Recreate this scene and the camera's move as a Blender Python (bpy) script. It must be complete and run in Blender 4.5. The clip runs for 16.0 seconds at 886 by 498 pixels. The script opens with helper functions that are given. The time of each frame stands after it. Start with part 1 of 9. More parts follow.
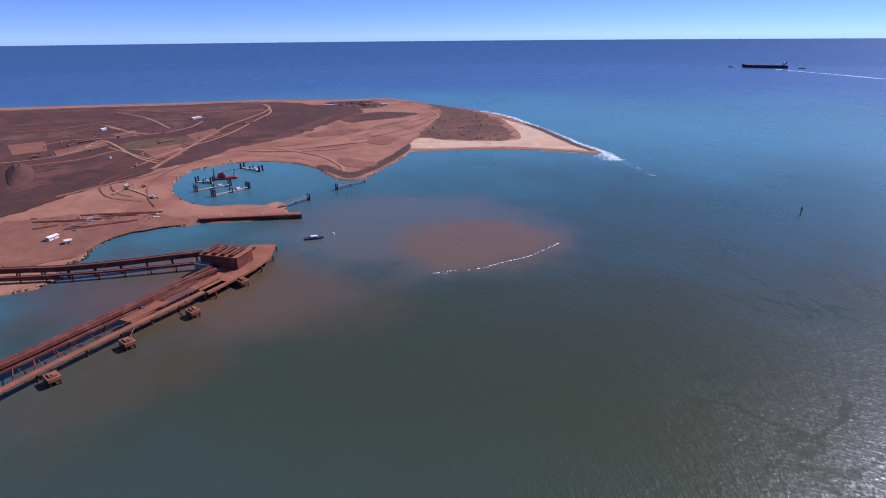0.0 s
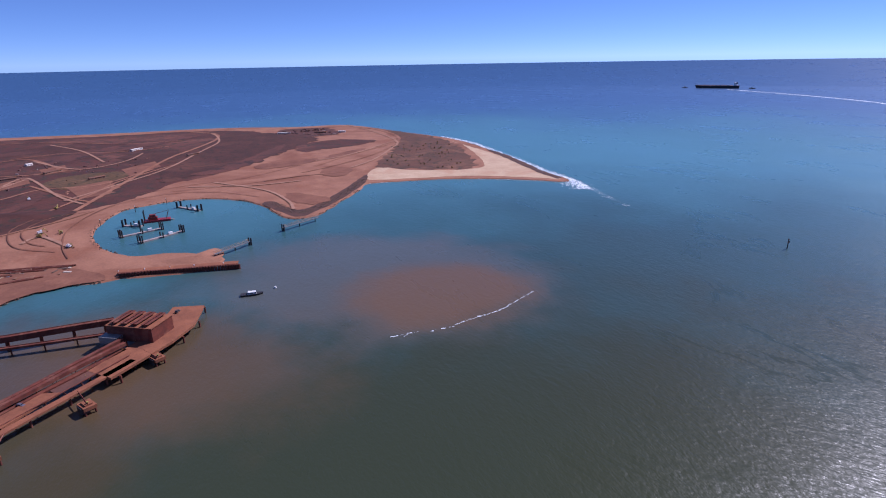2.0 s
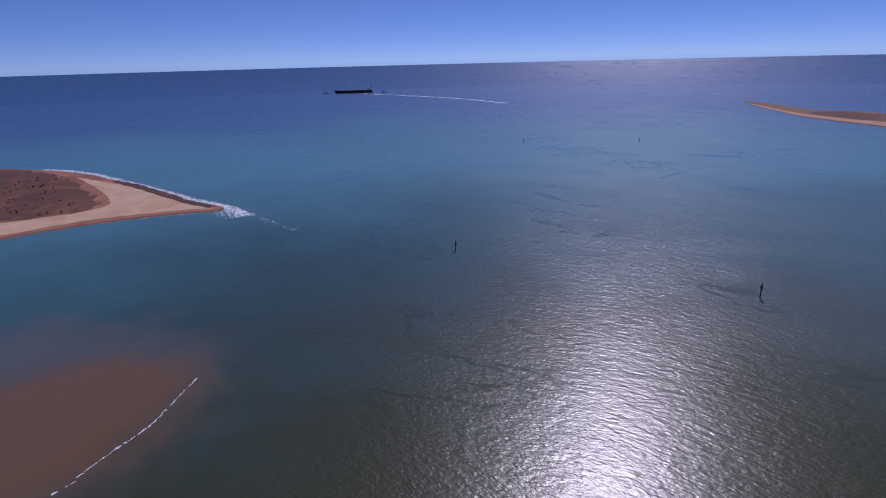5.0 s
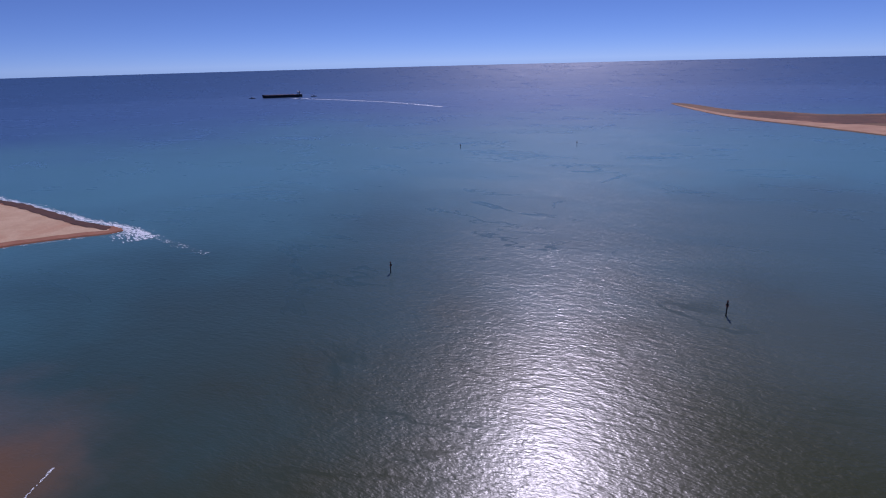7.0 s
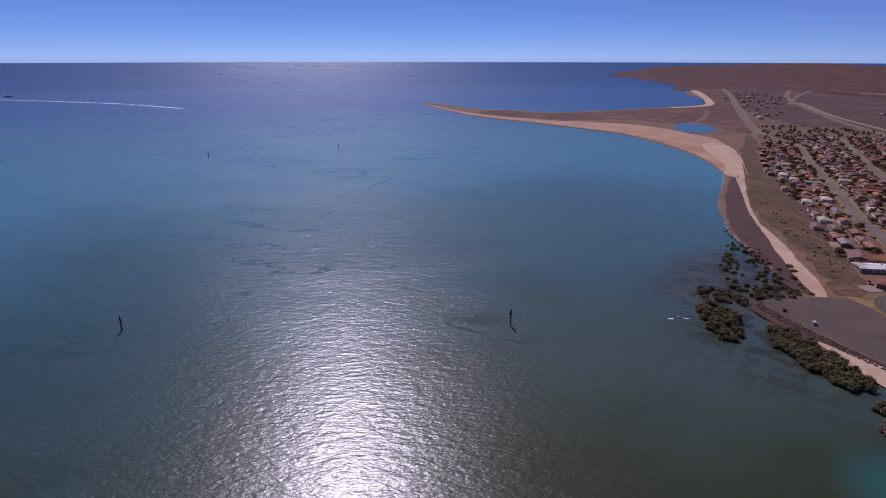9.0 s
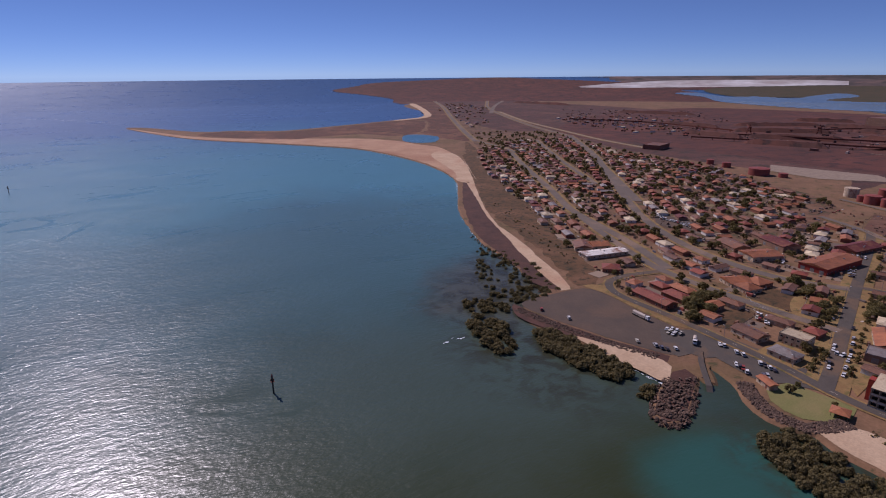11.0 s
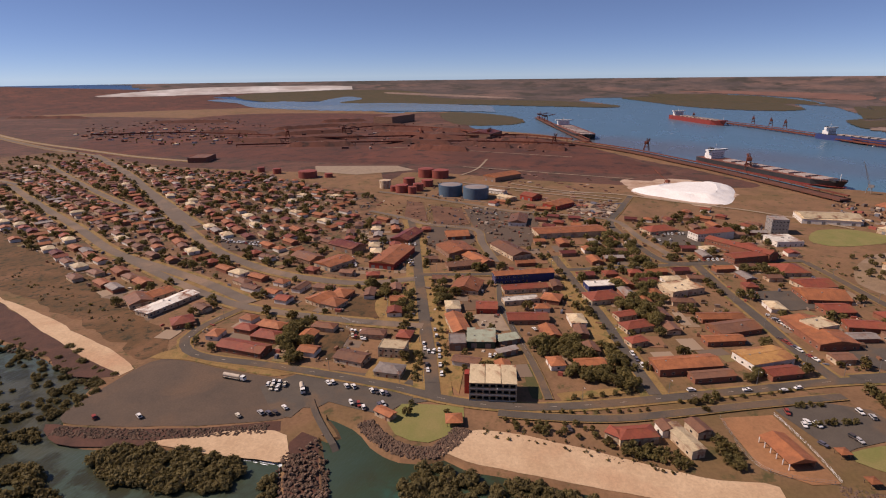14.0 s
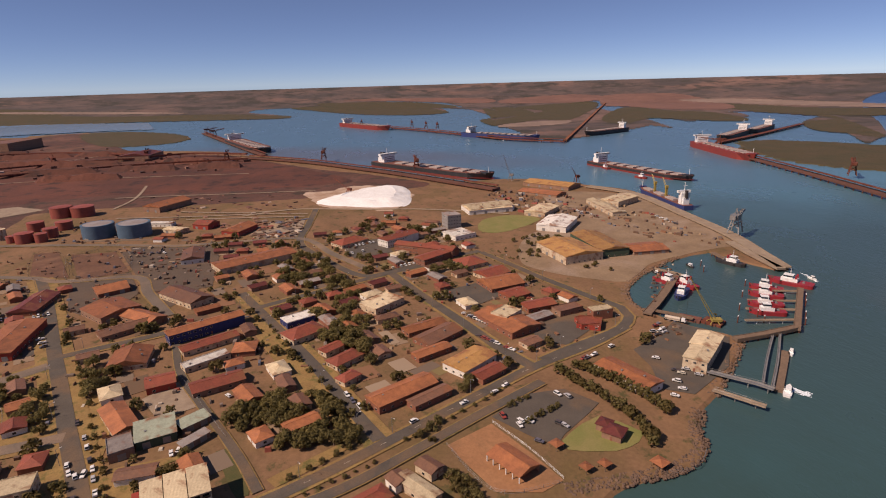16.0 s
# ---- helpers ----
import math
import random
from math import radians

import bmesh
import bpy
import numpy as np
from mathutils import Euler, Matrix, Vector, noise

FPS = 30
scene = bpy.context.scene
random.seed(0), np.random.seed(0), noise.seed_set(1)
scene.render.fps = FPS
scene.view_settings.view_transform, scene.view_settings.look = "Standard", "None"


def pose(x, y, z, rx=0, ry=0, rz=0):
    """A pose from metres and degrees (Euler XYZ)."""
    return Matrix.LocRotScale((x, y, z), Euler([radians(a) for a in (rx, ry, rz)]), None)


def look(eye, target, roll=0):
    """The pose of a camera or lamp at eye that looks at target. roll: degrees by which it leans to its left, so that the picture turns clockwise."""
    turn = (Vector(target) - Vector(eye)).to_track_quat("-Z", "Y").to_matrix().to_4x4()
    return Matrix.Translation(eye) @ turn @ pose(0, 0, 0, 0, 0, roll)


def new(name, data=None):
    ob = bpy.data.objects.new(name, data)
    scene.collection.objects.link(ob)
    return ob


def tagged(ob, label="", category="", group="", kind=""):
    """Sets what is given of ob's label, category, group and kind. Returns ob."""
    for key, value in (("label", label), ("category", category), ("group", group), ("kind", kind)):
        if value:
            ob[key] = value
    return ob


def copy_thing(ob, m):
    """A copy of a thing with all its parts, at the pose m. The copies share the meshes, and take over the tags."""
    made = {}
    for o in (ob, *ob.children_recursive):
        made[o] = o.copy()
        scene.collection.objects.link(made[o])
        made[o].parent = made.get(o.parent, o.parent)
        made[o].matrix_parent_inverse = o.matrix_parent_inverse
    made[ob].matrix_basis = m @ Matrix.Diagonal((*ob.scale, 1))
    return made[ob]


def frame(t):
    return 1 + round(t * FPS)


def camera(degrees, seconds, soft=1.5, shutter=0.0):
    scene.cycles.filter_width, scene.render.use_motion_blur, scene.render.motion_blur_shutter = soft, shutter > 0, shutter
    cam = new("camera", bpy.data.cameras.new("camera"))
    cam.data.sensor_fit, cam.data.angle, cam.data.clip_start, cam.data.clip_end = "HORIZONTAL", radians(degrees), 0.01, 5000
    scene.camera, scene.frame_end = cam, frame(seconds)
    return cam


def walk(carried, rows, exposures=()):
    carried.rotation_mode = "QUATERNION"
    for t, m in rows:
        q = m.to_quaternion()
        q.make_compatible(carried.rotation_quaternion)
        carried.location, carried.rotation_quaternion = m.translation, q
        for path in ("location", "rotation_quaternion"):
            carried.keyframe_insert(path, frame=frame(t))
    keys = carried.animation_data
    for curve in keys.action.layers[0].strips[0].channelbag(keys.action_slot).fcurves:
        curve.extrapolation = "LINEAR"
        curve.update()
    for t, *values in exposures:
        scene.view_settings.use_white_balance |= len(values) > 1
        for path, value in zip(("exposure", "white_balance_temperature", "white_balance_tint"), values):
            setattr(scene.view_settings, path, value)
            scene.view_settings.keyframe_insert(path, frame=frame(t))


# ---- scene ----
cam = camera(77.14, 16.0, soft=1.1)
walk(cam, [
    (0.0, look((109.6, -270.2, 158.9), (-63.2, -199.3, 87.1), -0.50)),
    (0.5, look((95.9, -263.5, 160.7), (-75.8, -190.2, 89.0), -0.50)),
    (1.0, look((83.0, -256.6, 160.5), (-86.5, -178.1, 89.1), -0.65)),
    (1.5, look((68.6, -248.8, 159.6), (-102.1, -167.1, 94.8), -0.86)),
    (2.0, look((55.6, -241.9, 159.8), (-114.3, -158.6, 95.0), -0.98)),
    (2.5, look((42.6, -233.1, 160.4), (-123.7, -142.9, 95.6), -1.07)),
    (3.0, look((33.5, -226.4, 162.4), (-108.8, -102.2, 96.6), -1.53)),
    (3.5, look((23.2, -217.5, 163.5), (-104.1, -77.9, 98.1), -1.06)),
    (4.0, look((12.0, -205.9, 163.7), (-103.3, -56.1, 98.4), -1.26)),
    (4.2, look((9.7, -201.0, 163.0), (-98.5, -46.0, 97.8), -1.46)),
    (6.3, look((-18.3, -149.4, 156.4), (-101.5, 20.7, 91.8), -1.20)),
    (6.5, look((-19.9, -143.8, 155.8), (-98.7, 28.4, 91.5), -1.22)),
    (7.0, look((-23.2, -131.0, 155.0), (-97.8, 43.2, 90.9), -1.49)),
    (7.5, look((-27.3, -118.7, 154.5), (-95.7, 58.0, 90.5), -1.74)),
    (8.0, look((-33.0, -105.4, 155.6), (-70.3, 80.1, 90.6), -1.79)),
    (8.2, look((-33.9, -100.3, 155.5), (-57.0, 87.4, 89.3), -1.20)),
    (10.3, look((-29.8, -46.0, 155.2), (13.9, 139.4, 94.1), -0.57)),
    (10.5, look((-28.4, -41.1, 154.7), (31.0, 139.8, 93.6), -0.59)),
    (11.0, look((-24.7, -29.3, 152.5), (64.9, 139.1, 92.2), -0.52)),
    (11.5, look((-19.0, -16.8, 150.5), (90.8, 139.1, 90.4), 0.00)),
    (12.0, look((-9.6, -8.0, 149.3), (119.7, 132.7, 90.2), -0.23)),
    (12.5, look((0.0, -0.0, 150.0), (143.5, 126.1, 90.9), -0.55)),
    (13.0, look((9.8, 6.9, 148.6), (168.8, 113.3, 90.2), -0.73)),
    (13.5, look((19.2, 11.9, 150.9), (192.0, 93.5, 91.8), -0.74)),
    (14.0, look((29.8, 16.5, 152.2), (211.5, 75.1, 92.6), -0.67)),
    (14.5, look((42.5, 18.2, 150.8), (231.1, 49.6, 92.1), -0.87)),
    (15.0, look((55.1, 18.4, 151.0), (246.2, 22.3, 92.3), -1.09)),
    (15.5, look((68.1, 15.7, 150.9), (258.3, -4.9, 92.4), -1.35)),
    (16.0, look((80.6, 11.8, 150.1), (266.4, -34.0, 92.0), -1.61)),
], exposures=[(0.0, 0.56, 5280, 29), (2.5, 0.42, 5260, 31), (3.5, -0.32, 5300, 36), (8.0, -0.22, 5380, 37), (10.5, -0.19, 5600, 32), (11.0, -0.15, 5720, 31), (12.0, 0.2, 6100, 28), (13.0, 0.29, 6650, 25), (14.5, 0.33, 7250, 23), (16.0, 0.3, 7400, 24)])

# ---------------------------------------------------------------- sky and sun
SUN_AZ, SUN_EL = -11.0, 45.0
sky_world = bpy.data.worlds.new("sky")
scene.world = sky_world
sky_world.use_nodes = True
wn = sky_world.node_tree
sky_tex = wn.nodes.new("ShaderNodeTexSky")
sky_tex.sky_type = "NISHITA"
sky_tex.sun_disc = False
sky_tex.sun_elevation = radians(SUN_EL)
sky_tex.sun_rotation = radians(SUN_AZ)
sky_tex.altitude = 6500
sky_tex.air_density, sky_tex.dust_density, sky_tex.ozone_density = 0.9, 0.25, 5.0
haze = wn.nodes.new("ShaderNodeMix")
haze.data_type = "RGBA"
haze.inputs[0].default_value = 0.15
haze.inputs[7].default_value = (2.6, 4.0, 7.6, 1)
wn.links.new(sky_tex.outputs[0], haze.inputs[6])
wn.links.new(haze.outputs[2], wn.nodes["Background"].inputs[0])
wn.nodes["Background"].inputs[1].default_value = 0.07
sun = new("sun", bpy.data.lights.new("sun", "SUN"))
sun.data.energy, sun.data.angle, sun.data.color = 3.8, radians(0.6), (1.0, 0.92, 0.8)
se, sa = radians(SUN_EL), radians(SUN_AZ)
sun.matrix_world = look((0, 0, 300), (-300 * math.sin(sa) * math.cos(se), -300 * math.cos(sa) * math.cos(se), 300 - 300 * math.sin(se)))


# ---------------------------------------------------------------- materials
def ramp_mix(nt, fac, a, b):
    mx = nt.nodes.new("ShaderNodeMix")
    mx.data_type = "RGBA"
    for sock, val in ((mx.inputs[0], fac), (mx.inputs[6], a), (mx.inputs[7], b)):
        if isinstance(val, (int, float)):
            sock.default_value = val
        elif isinstance(val, tuple):
            sock.default_value = (*val, 1)
        else:
            nt.links.new(val, sock)
    return mx.outputs[2]


def stretch(nt, val, lo, hi):
    mr = nt.nodes.new("ShaderNodeMapRange")
    nt.links.new(val, mr.inputs[0])
    mr.inputs[1].default_value, mr.inputs[2].default_value = lo, hi
    return mr.outputs[0]


def grain(nt, coord, scale, detail=4.0, rough=0.6, warp=0.0):
    n = nt.nodes.new("ShaderNodeTexNoise")
    n.inputs["Scale"].default_value, n.inputs["Detail"].default_value, n.inputs["Roughness"].default_value = scale, detail, rough
    n.inputs["Distortion"].default_value = warp
    nt.links.new(coord, n.inputs["Vector"])
    return n.outputs["Fac"]


def math_node(nt, op, a, b=None):
    m = nt.nodes.new("ShaderNodeMath")
    m.operation = op
    for sock, val in ((m.inputs[0], a), (m.inputs[1], b)):
        if val is None:
            continue
        if isinstance(val, (int, float)):
            sock.default_value = val
        else:
            nt.links.new(val, sock)
    return m.outputs[0]


def surface(name, a, b, big=0.05, fine=1.0, rough=0.8, metal=0.0, bump=0.2, c=None, spread=None, lo=0.35, hi=0.65, world=False, per_piece=0.0, mid=None):
    """Two colours in patches, a third in broad stains, fine grain in value, fine relief."""
    m = bpy.data.materials.new(name)
    m.use_nodes = True
    nt = m.node_tree
    bs = nt.nodes["Principled BSDF"]
    if world:
        co = nt.nodes.new("ShaderNodeNewGeometry").outputs["Position"]
    else:
        co = nt.nodes.new("ShaderNodeTexCoord").outputs["Object"]
    col = ramp_mix(nt, stretch(nt, grain(nt, co, big, 6, 0.65), lo, hi), a, b)
    if c:
        col = ramp_mix(nt, stretch(nt, grain(nt, co, (spread or big * 0.3), 5, 0.6, 0.6), 0.5, 0.68), col, c)
    if mid:
        col = ramp_mix(nt, stretch(nt, grain(nt, co, mid[0], 6, 0.7), mid[2], mid[2] + 0.1), col, mid[1])
    g = grain(nt, co, fine, 5, 0.7)
    if per_piece:
        rnd = nt.nodes.new("ShaderNodeObjectInfo").outputs["Random"]
        g2 = math_node(nt, "MULTIPLY", math_node(nt, "SUBTRACT", rnd, 0.5), per_piece)
        g = math_node(nt, "ADD", g, g2)
    hsv = nt.nodes.new("ShaderNodeHueSaturation")
    nt.links.new(col, hsv.inputs["Color"])
    nt.links.new(math_node(nt, "ADD", math_node(nt, "MULTIPLY", g, 0.8), 0.6), hsv.inputs["Value"])
    nt.links.new(hsv.outputs[0], bs.inputs["Base Color"])
    bs.inputs["Roughness"].default_value, bs.inputs["Metallic"].default_value = rough, metal
    bs.inputs["Specular IOR Level"].default_value = 0.3
    if bump:
        bp = nt.nodes.new("ShaderNodeBump")
        bp.inputs["Strength"].default_value, bp.inputs["Distance"].default_value = bump, 0.3 / max(fine, 0.1)
        nt.links.new(g, bp.inputs["Height"])
        nt.links.new(bp.outputs[0], bs.inputs["Normal"])
    return m


def roofing(name, a, b, rough=0.55):
    """Ribbed metal sheet, dusty, with rust streaks down the slope; each roof a little different."""
    m = surface(name, a, b, 0.25, 1.2, rough, 0.0, 0.1, per_piece=0.55, c=(0.22, 0.085, 0.04), spread=0.12)
    nt = m.node_tree
    bs = nt.nodes["Principled BSDF"]
    co = nt.nodes.new("ShaderNodeTexCoord").outputs["Object"]
    wv = nt.nodes.new("ShaderNodeTexWave")
    wv.inputs["Scale"].default_value = 0.7
    nt.links.new(co, wv.inputs["Vector"])
    bp = nt.nodes.new("ShaderNodeBump")
    bp.inputs["Strength"].default_value, bp.inputs["Distance"].default_value = 0.25, 0.1
    nt.links.new(wv.outputs["Fac"], bp.inputs["Height"])
    nt.links.new(bs.inputs["Normal"].links[0].from_socket, bp.inputs["Normal"])
    nt.links.new(bp.outputs[0], bs.inputs["Normal"])
    return m


def choice_paint(name, colours, rough=0.35):
    """Paint whose colour is picked for each object out of a few."""
    m = bpy.data.materials.new(name)
    m.use_nodes = True
    nt = m.node_tree
    bs = nt.nodes["Principled BSDF"]
    rnd = nt.nodes.new("ShaderNodeObjectInfo").outputs["Random"]
    rp = nt.nodes.new("ShaderNodeValToRGB")
    rp.color_ramp.interpolation = "CONSTANT"
    for i, (pos, col) in enumerate(colours):
        el = rp.color_ramp.elements[0] if i == 0 else rp.color_ramp.elements.new(pos)
        el.position, el.color = pos, (*col, 1)
    nt.links.new(rnd, rp.inputs[0])
    co = nt.nodes.new("ShaderNodeTexCoord").outputs["Object"]
    dust = ramp_mix(nt, math_node(nt, "MULTIPLY", grain(nt, co, 1.5), 0.25), rp.outputs[0], (0.3, 0.14, 0.08))
    nt.links.new(dust, bs.inputs["Base Color"])
    bs.inputs["Roughness"].default_value = rough
    return m


def glazing(name):
    m = bpy.data.materials.new(name)
    m.use_nodes = True
    bs = m.node_tree.nodes["Principled BSDF"]
    bs.inputs["Base Color"].default_value = (0.02, 0.025, 0.03, 1)
    bs.inputs["Roughness"].default_value = 0.08
    return m


def water_material():
    m = bpy.data.materials.new("sea_water")
    m.use_nodes = True
    nt = m.node_tree
    bs = nt.nodes["Principled BSDF"]
    pos = nt.nodes.new("ShaderNodeNewGeometry").outputs["Position"]

    def ellipse(cx, cy, rx, ry, rot, soft, wob=0.25, wscale=0.01):
        mp = nt.nodes.new("ShaderNodeMapping")
        mp.vector_type = "TEXTURE"
        mp.inputs["Location"].default_value = (cx, cy, 0)
        mp.inputs["Rotation"].default_value = (0, 0, radians(rot))
        mp.inputs["Scale"].default_value = (rx, ry, 1e5)
        nt.links.new(pos, mp.inputs["Vector"])
        ln = nt.nodes.new("ShaderNodeVectorMath")
        ln.operation = "LENGTH"
        nt.links.new(mp.outputs[0], ln.inputs[0])
        r = math_node(nt, "ADD", ln.outputs["Value"], math_node(nt, "MULTIPLY", math_node(nt, "SUBTRACT", grain(nt, pos, wscale, 5, 0.6), 0.5), wob * 4))
        mr = nt.nodes.new("ShaderNodeMapRange")
        mr.interpolation_type = "SMOOTHSTEP"
        nt.links.new(r, mr.inputs[0])
        mr.inputs[1].default_value, mr.inputs[2].default_value = 1.0 + soft, 1.0 - soft
        return mr.outputs[0]

    deep, open_sea = (0.068, 0.185, 0.21), (0.038, 0.088, 0.185)
    col = ramp_mix(nt, stretch(nt, grain(nt, pos, 0.0016, 4, 0.5), 0.4, 0.62), deep, (0.074, 0.2, 0.235))
    col = ramp_mix(nt, ellipse(75, -75, 1562, 1562, 0, 0.4, 0.2, 0.002), open_sea, col)
    # near water: own teal and olive, lowered further to stand in for lens vignetting
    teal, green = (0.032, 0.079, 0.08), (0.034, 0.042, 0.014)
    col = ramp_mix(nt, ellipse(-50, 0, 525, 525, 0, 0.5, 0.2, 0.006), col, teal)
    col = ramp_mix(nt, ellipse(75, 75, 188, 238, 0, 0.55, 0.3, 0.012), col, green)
    # olive patch: part water colour, part corner darkening put into the colour
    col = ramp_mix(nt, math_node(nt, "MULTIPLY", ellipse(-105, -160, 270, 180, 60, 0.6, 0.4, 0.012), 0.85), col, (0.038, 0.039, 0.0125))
    col = ramp_mix(nt, math_node(nt, "MULTIPLY", ellipse(134.7, 457.6, 230, 150, 60, 0.6, 0.3, 0.01), 0.8), col, (0.06, 0.115, 0.115))
    col = ramp_mix(nt, math_node(nt, "MULTIPLY", ellipse(133.6, 198.9, 130, 80, 0, 0.6, 0.3, 0.015), 0.7), col, (0.062, 0.088, 0.07))
    col = ramp_mix(nt, math_node(nt, "MULTIPLY", ellipse(188.3, 297.1, 60, 45, 60, 0.6, 0.4, 0.03), 0.7), col, (0.085, 0.07, 0.042))
    col = ramp_mix(nt, ellipse(166, 75, 40, 28, -30, 0.35, 0.12, 0.03), col, (0.03, 0.09, 0.07))
    col = ramp_mix(nt, ellipse(2700, -200, 2150, 1500, 20, 0.25, 0.06, 0.003), col, (0.075, 0.15, 0.215))
    col = ramp_mix(nt, ellipse(330, -430, 330, 330, 0, 0.6, 0.2, 0.006), col, (0.04, 0.075, 0.075))
    # weak patch of brownish water that also paints in the darker left corner
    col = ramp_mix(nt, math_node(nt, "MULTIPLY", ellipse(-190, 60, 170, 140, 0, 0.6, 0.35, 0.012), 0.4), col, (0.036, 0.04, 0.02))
    reef = math_node(nt, "MULTIPLY", ellipse(190, 255, 120, 62, 68, 0.35, 0.25, 0.03), stretch(nt, grain(nt, pos, 0.06, 6, 0.7, 0.5), 0.46, 0.56))
    col = ramp_mix(nt, math_node(nt, "MULTIPLY", reef, 0.85), col, (0.034, 0.032, 0.016))
    reef = math_node(nt, "MULTIPLY", ellipse(193, 52, 45, 26, 85, 0.4, 0.25, 0.04), stretch(nt, grain(nt, pos, 0.07, 6, 0.7, 0.5), 0.42, 0.54))
    col = ramp_mix(nt, math_node(nt, "MULTIPLY", reef, 0.85), col, (0.04, 0.036, 0.016))
    plume, silt = (0.15, 0.078, 0.032), (0.115, 0.1, 0.085)
    col = ramp_mix(nt, math_node(nt, "MULTIPLY", ellipse(-290, -335, 70, 60, 40, 0.5, 0.3, 0.03), 0.75), col, (0.085, 0.06, 0.045))
    col = ramp_mix(nt, math_node(nt, "MULTIPLY", ellipse(-195, -312, 95, 42, -52, 0.5, 0.35, 0.025), 0.6), col, (0.075, 0.05, 0.02))
    col = ramp_mix(nt, math_node(nt, "MULTIPLY", ellipse(-335, -112, 129, 102, 50, 0.35, 0.25, 0.02), 0.65), col, silt)
    col = ramp_mix(nt, math_node(nt, "MULTIPLY", ellipse(-281, -81, 65, 55, 66, 0.32, 0.2, 0.02), 0.75), col, plume)
    col = ramp_mix(nt, math_node(nt, "MULTIPLY", ellipse(-269, -269, 94, 56, 45, 0.5, 0.3, 0.02), 0.6), col, (0.12, 0.07, 0.035))
    col = ramp_mix(nt, math_node(nt, "MULTIPLY", ellipse(1312, -75, 412, 112, 52, 0.6, 0.3, 0.005), 0.6), col, (0.11, 0.09, 0.09))
    col = ramp_mix(nt, math_node(nt, "MULTIPLY", ellipse(288, -412, 75, 56, 0, 0.6, 0.3, 0.02), 0.45), col, (0.1, 0.075, 0.06))
    nt.links.new(col, bs.inputs["Base Color"])
    bs.inputs["Specular IOR Level"].default_value = 0.0
    bs.inputs["Roughness"].default_value = 0.9
    bs.inputs["Coat Weight"].default_value, bs.inputs["Coat IOR"].default_value = 1.0, 1.33
    mp = nt.nodes.new("ShaderNodeMapping")
    mp.inputs["Rotation"].default_value = (0, 0, radians(12))
    mp.inputs["Scale"].default_value = (0.45, 1.0, 1.0)
    nt.links.new(pos, mp.inputs["Vector"])
    swell = grain(nt, mp.outputs[0], 0.45, 1, 0.5, 0.4)
    chop = grain(nt, mp.outputs[0], 1.2, 1, 0.5)
    patch = stretch(nt, grain(nt, mp.outputs[0], 0.012, 4, 0.6, 0.8), 0.3, 0.7)
    roll = grain(nt, mp.outputs[0], 0.16, 2, 0.5, 0.5)
    h = math_node(nt, "ADD", math_node(nt, "MULTIPLY", swell, 1.15), math_node(nt, "MULTIPLY", chop, 0.6))
    h = math_node(nt, "ADD", h, math_node(nt, "MULTIPLY", grain(nt, mp.outputs[0], 3.2, 1, 0.5), 0.16))
    h = math_node(nt, "ADD", h, math_node(nt, "MULTIPLY", roll, 1.2))
    # wind leaves calm lanes, where the ripples die away
    lane = math_node(nt, "ABSOLUTE", math_node(nt, "SUBTRACT", grain(nt, mp.outputs[0], 0.0065, 5, 0.62, 1.2), 0.5))
    where = stretch(nt, grain(nt, pos, 0.008, 2, 0.5), 0.5, 0.6)
    calm = math_node(nt, "MULTIPLY", math_node(nt, "SUBTRACT", 1.0, stretch(nt, lane, 0.004, 0.016)), where)
    breeze = math_node(nt, "MULTIPLY", math_node(nt, "ADD", math_node(nt, "MULTIPLY", patch, 0.4), 0.8), math_node(nt, "SUBTRACT", 1.0, math_node(nt, "MULTIPLY", calm, 0.55)))
    h = math_node(nt, "MULTIPLY", math_node(nt, "SUBTRACT", h, 1.55), breeze)
    bp = nt.nodes.new("ShaderNodeBump")
    bp.inputs["Strength"].default_value = 0.35
    bp.inputs["Distance"].default_value = 0.55
    nt.links.new(h, bp.inputs["Height"])
    nt.links.new(bp.outputs[0], bs.inputs["Coat Normal"])
    nt.links.new(math_node(nt, "SUBTRACT", math_node(nt, "ADD", math_node(nt, "MULTIPLY", patch, 0.04), 0.27), math_node(nt, "MULTIPLY", calm, 0.06)), bs.inputs["Coat Roughness"])
    return m


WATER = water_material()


def foliage(*args, **kw):
    """Leaves that let part of the light through."""
    m = surface(*args, **kw)
    nt = m.node_tree
    bs = nt.nodes["Principled BSDF"]
    tr = nt.nodes.new("ShaderNodeBsdfTranslucent")
    nt.links.new(bs.inputs["Base Color"].links[0].from_socket, tr.inputs["Color"])
    mx = nt.nodes.new("ShaderNodeMixShader")
    mx.inputs[0].default_value = 0.5
    nt.links.new(bs.outputs[0], mx.inputs[1])
    nt.links.new(tr.outputs[0], mx.inputs[2])
    nt.links.new(mx.outputs[0], nt.nodes["Material Output"].inputs["Surface"])
    return m


SUBURB = surface("dull_yards", (0.19, 0.092, 0.052), (0.115, 0.062, 0.036), 0.04, 0.5, 0.95, c=(0.25, 0.14, 0.075), spread=0.02, world=True, mid=(0.07, (0.07, 0.056, 0.025), 0.5))
BACKLAND = surface("red_scrub_plain", (0.115, 0.05, 0.036), (0.078, 0.037, 0.028), 0.008, 0.2, 0.95, c=(0.155, 0.072, 0.049), spread=0.004, world=True, mid=(0.03, (0.055, 0.034, 0.024), 0.5))
DUSTROAD = surface("dusty_asphalt", (0.165, 0.125, 0.096), (0.13, 0.098, 0.077), 0.05, 1.0, 0.9, bump=0.1, c=(0.25, 0.165, 0.11), spread=0.02, world=True)
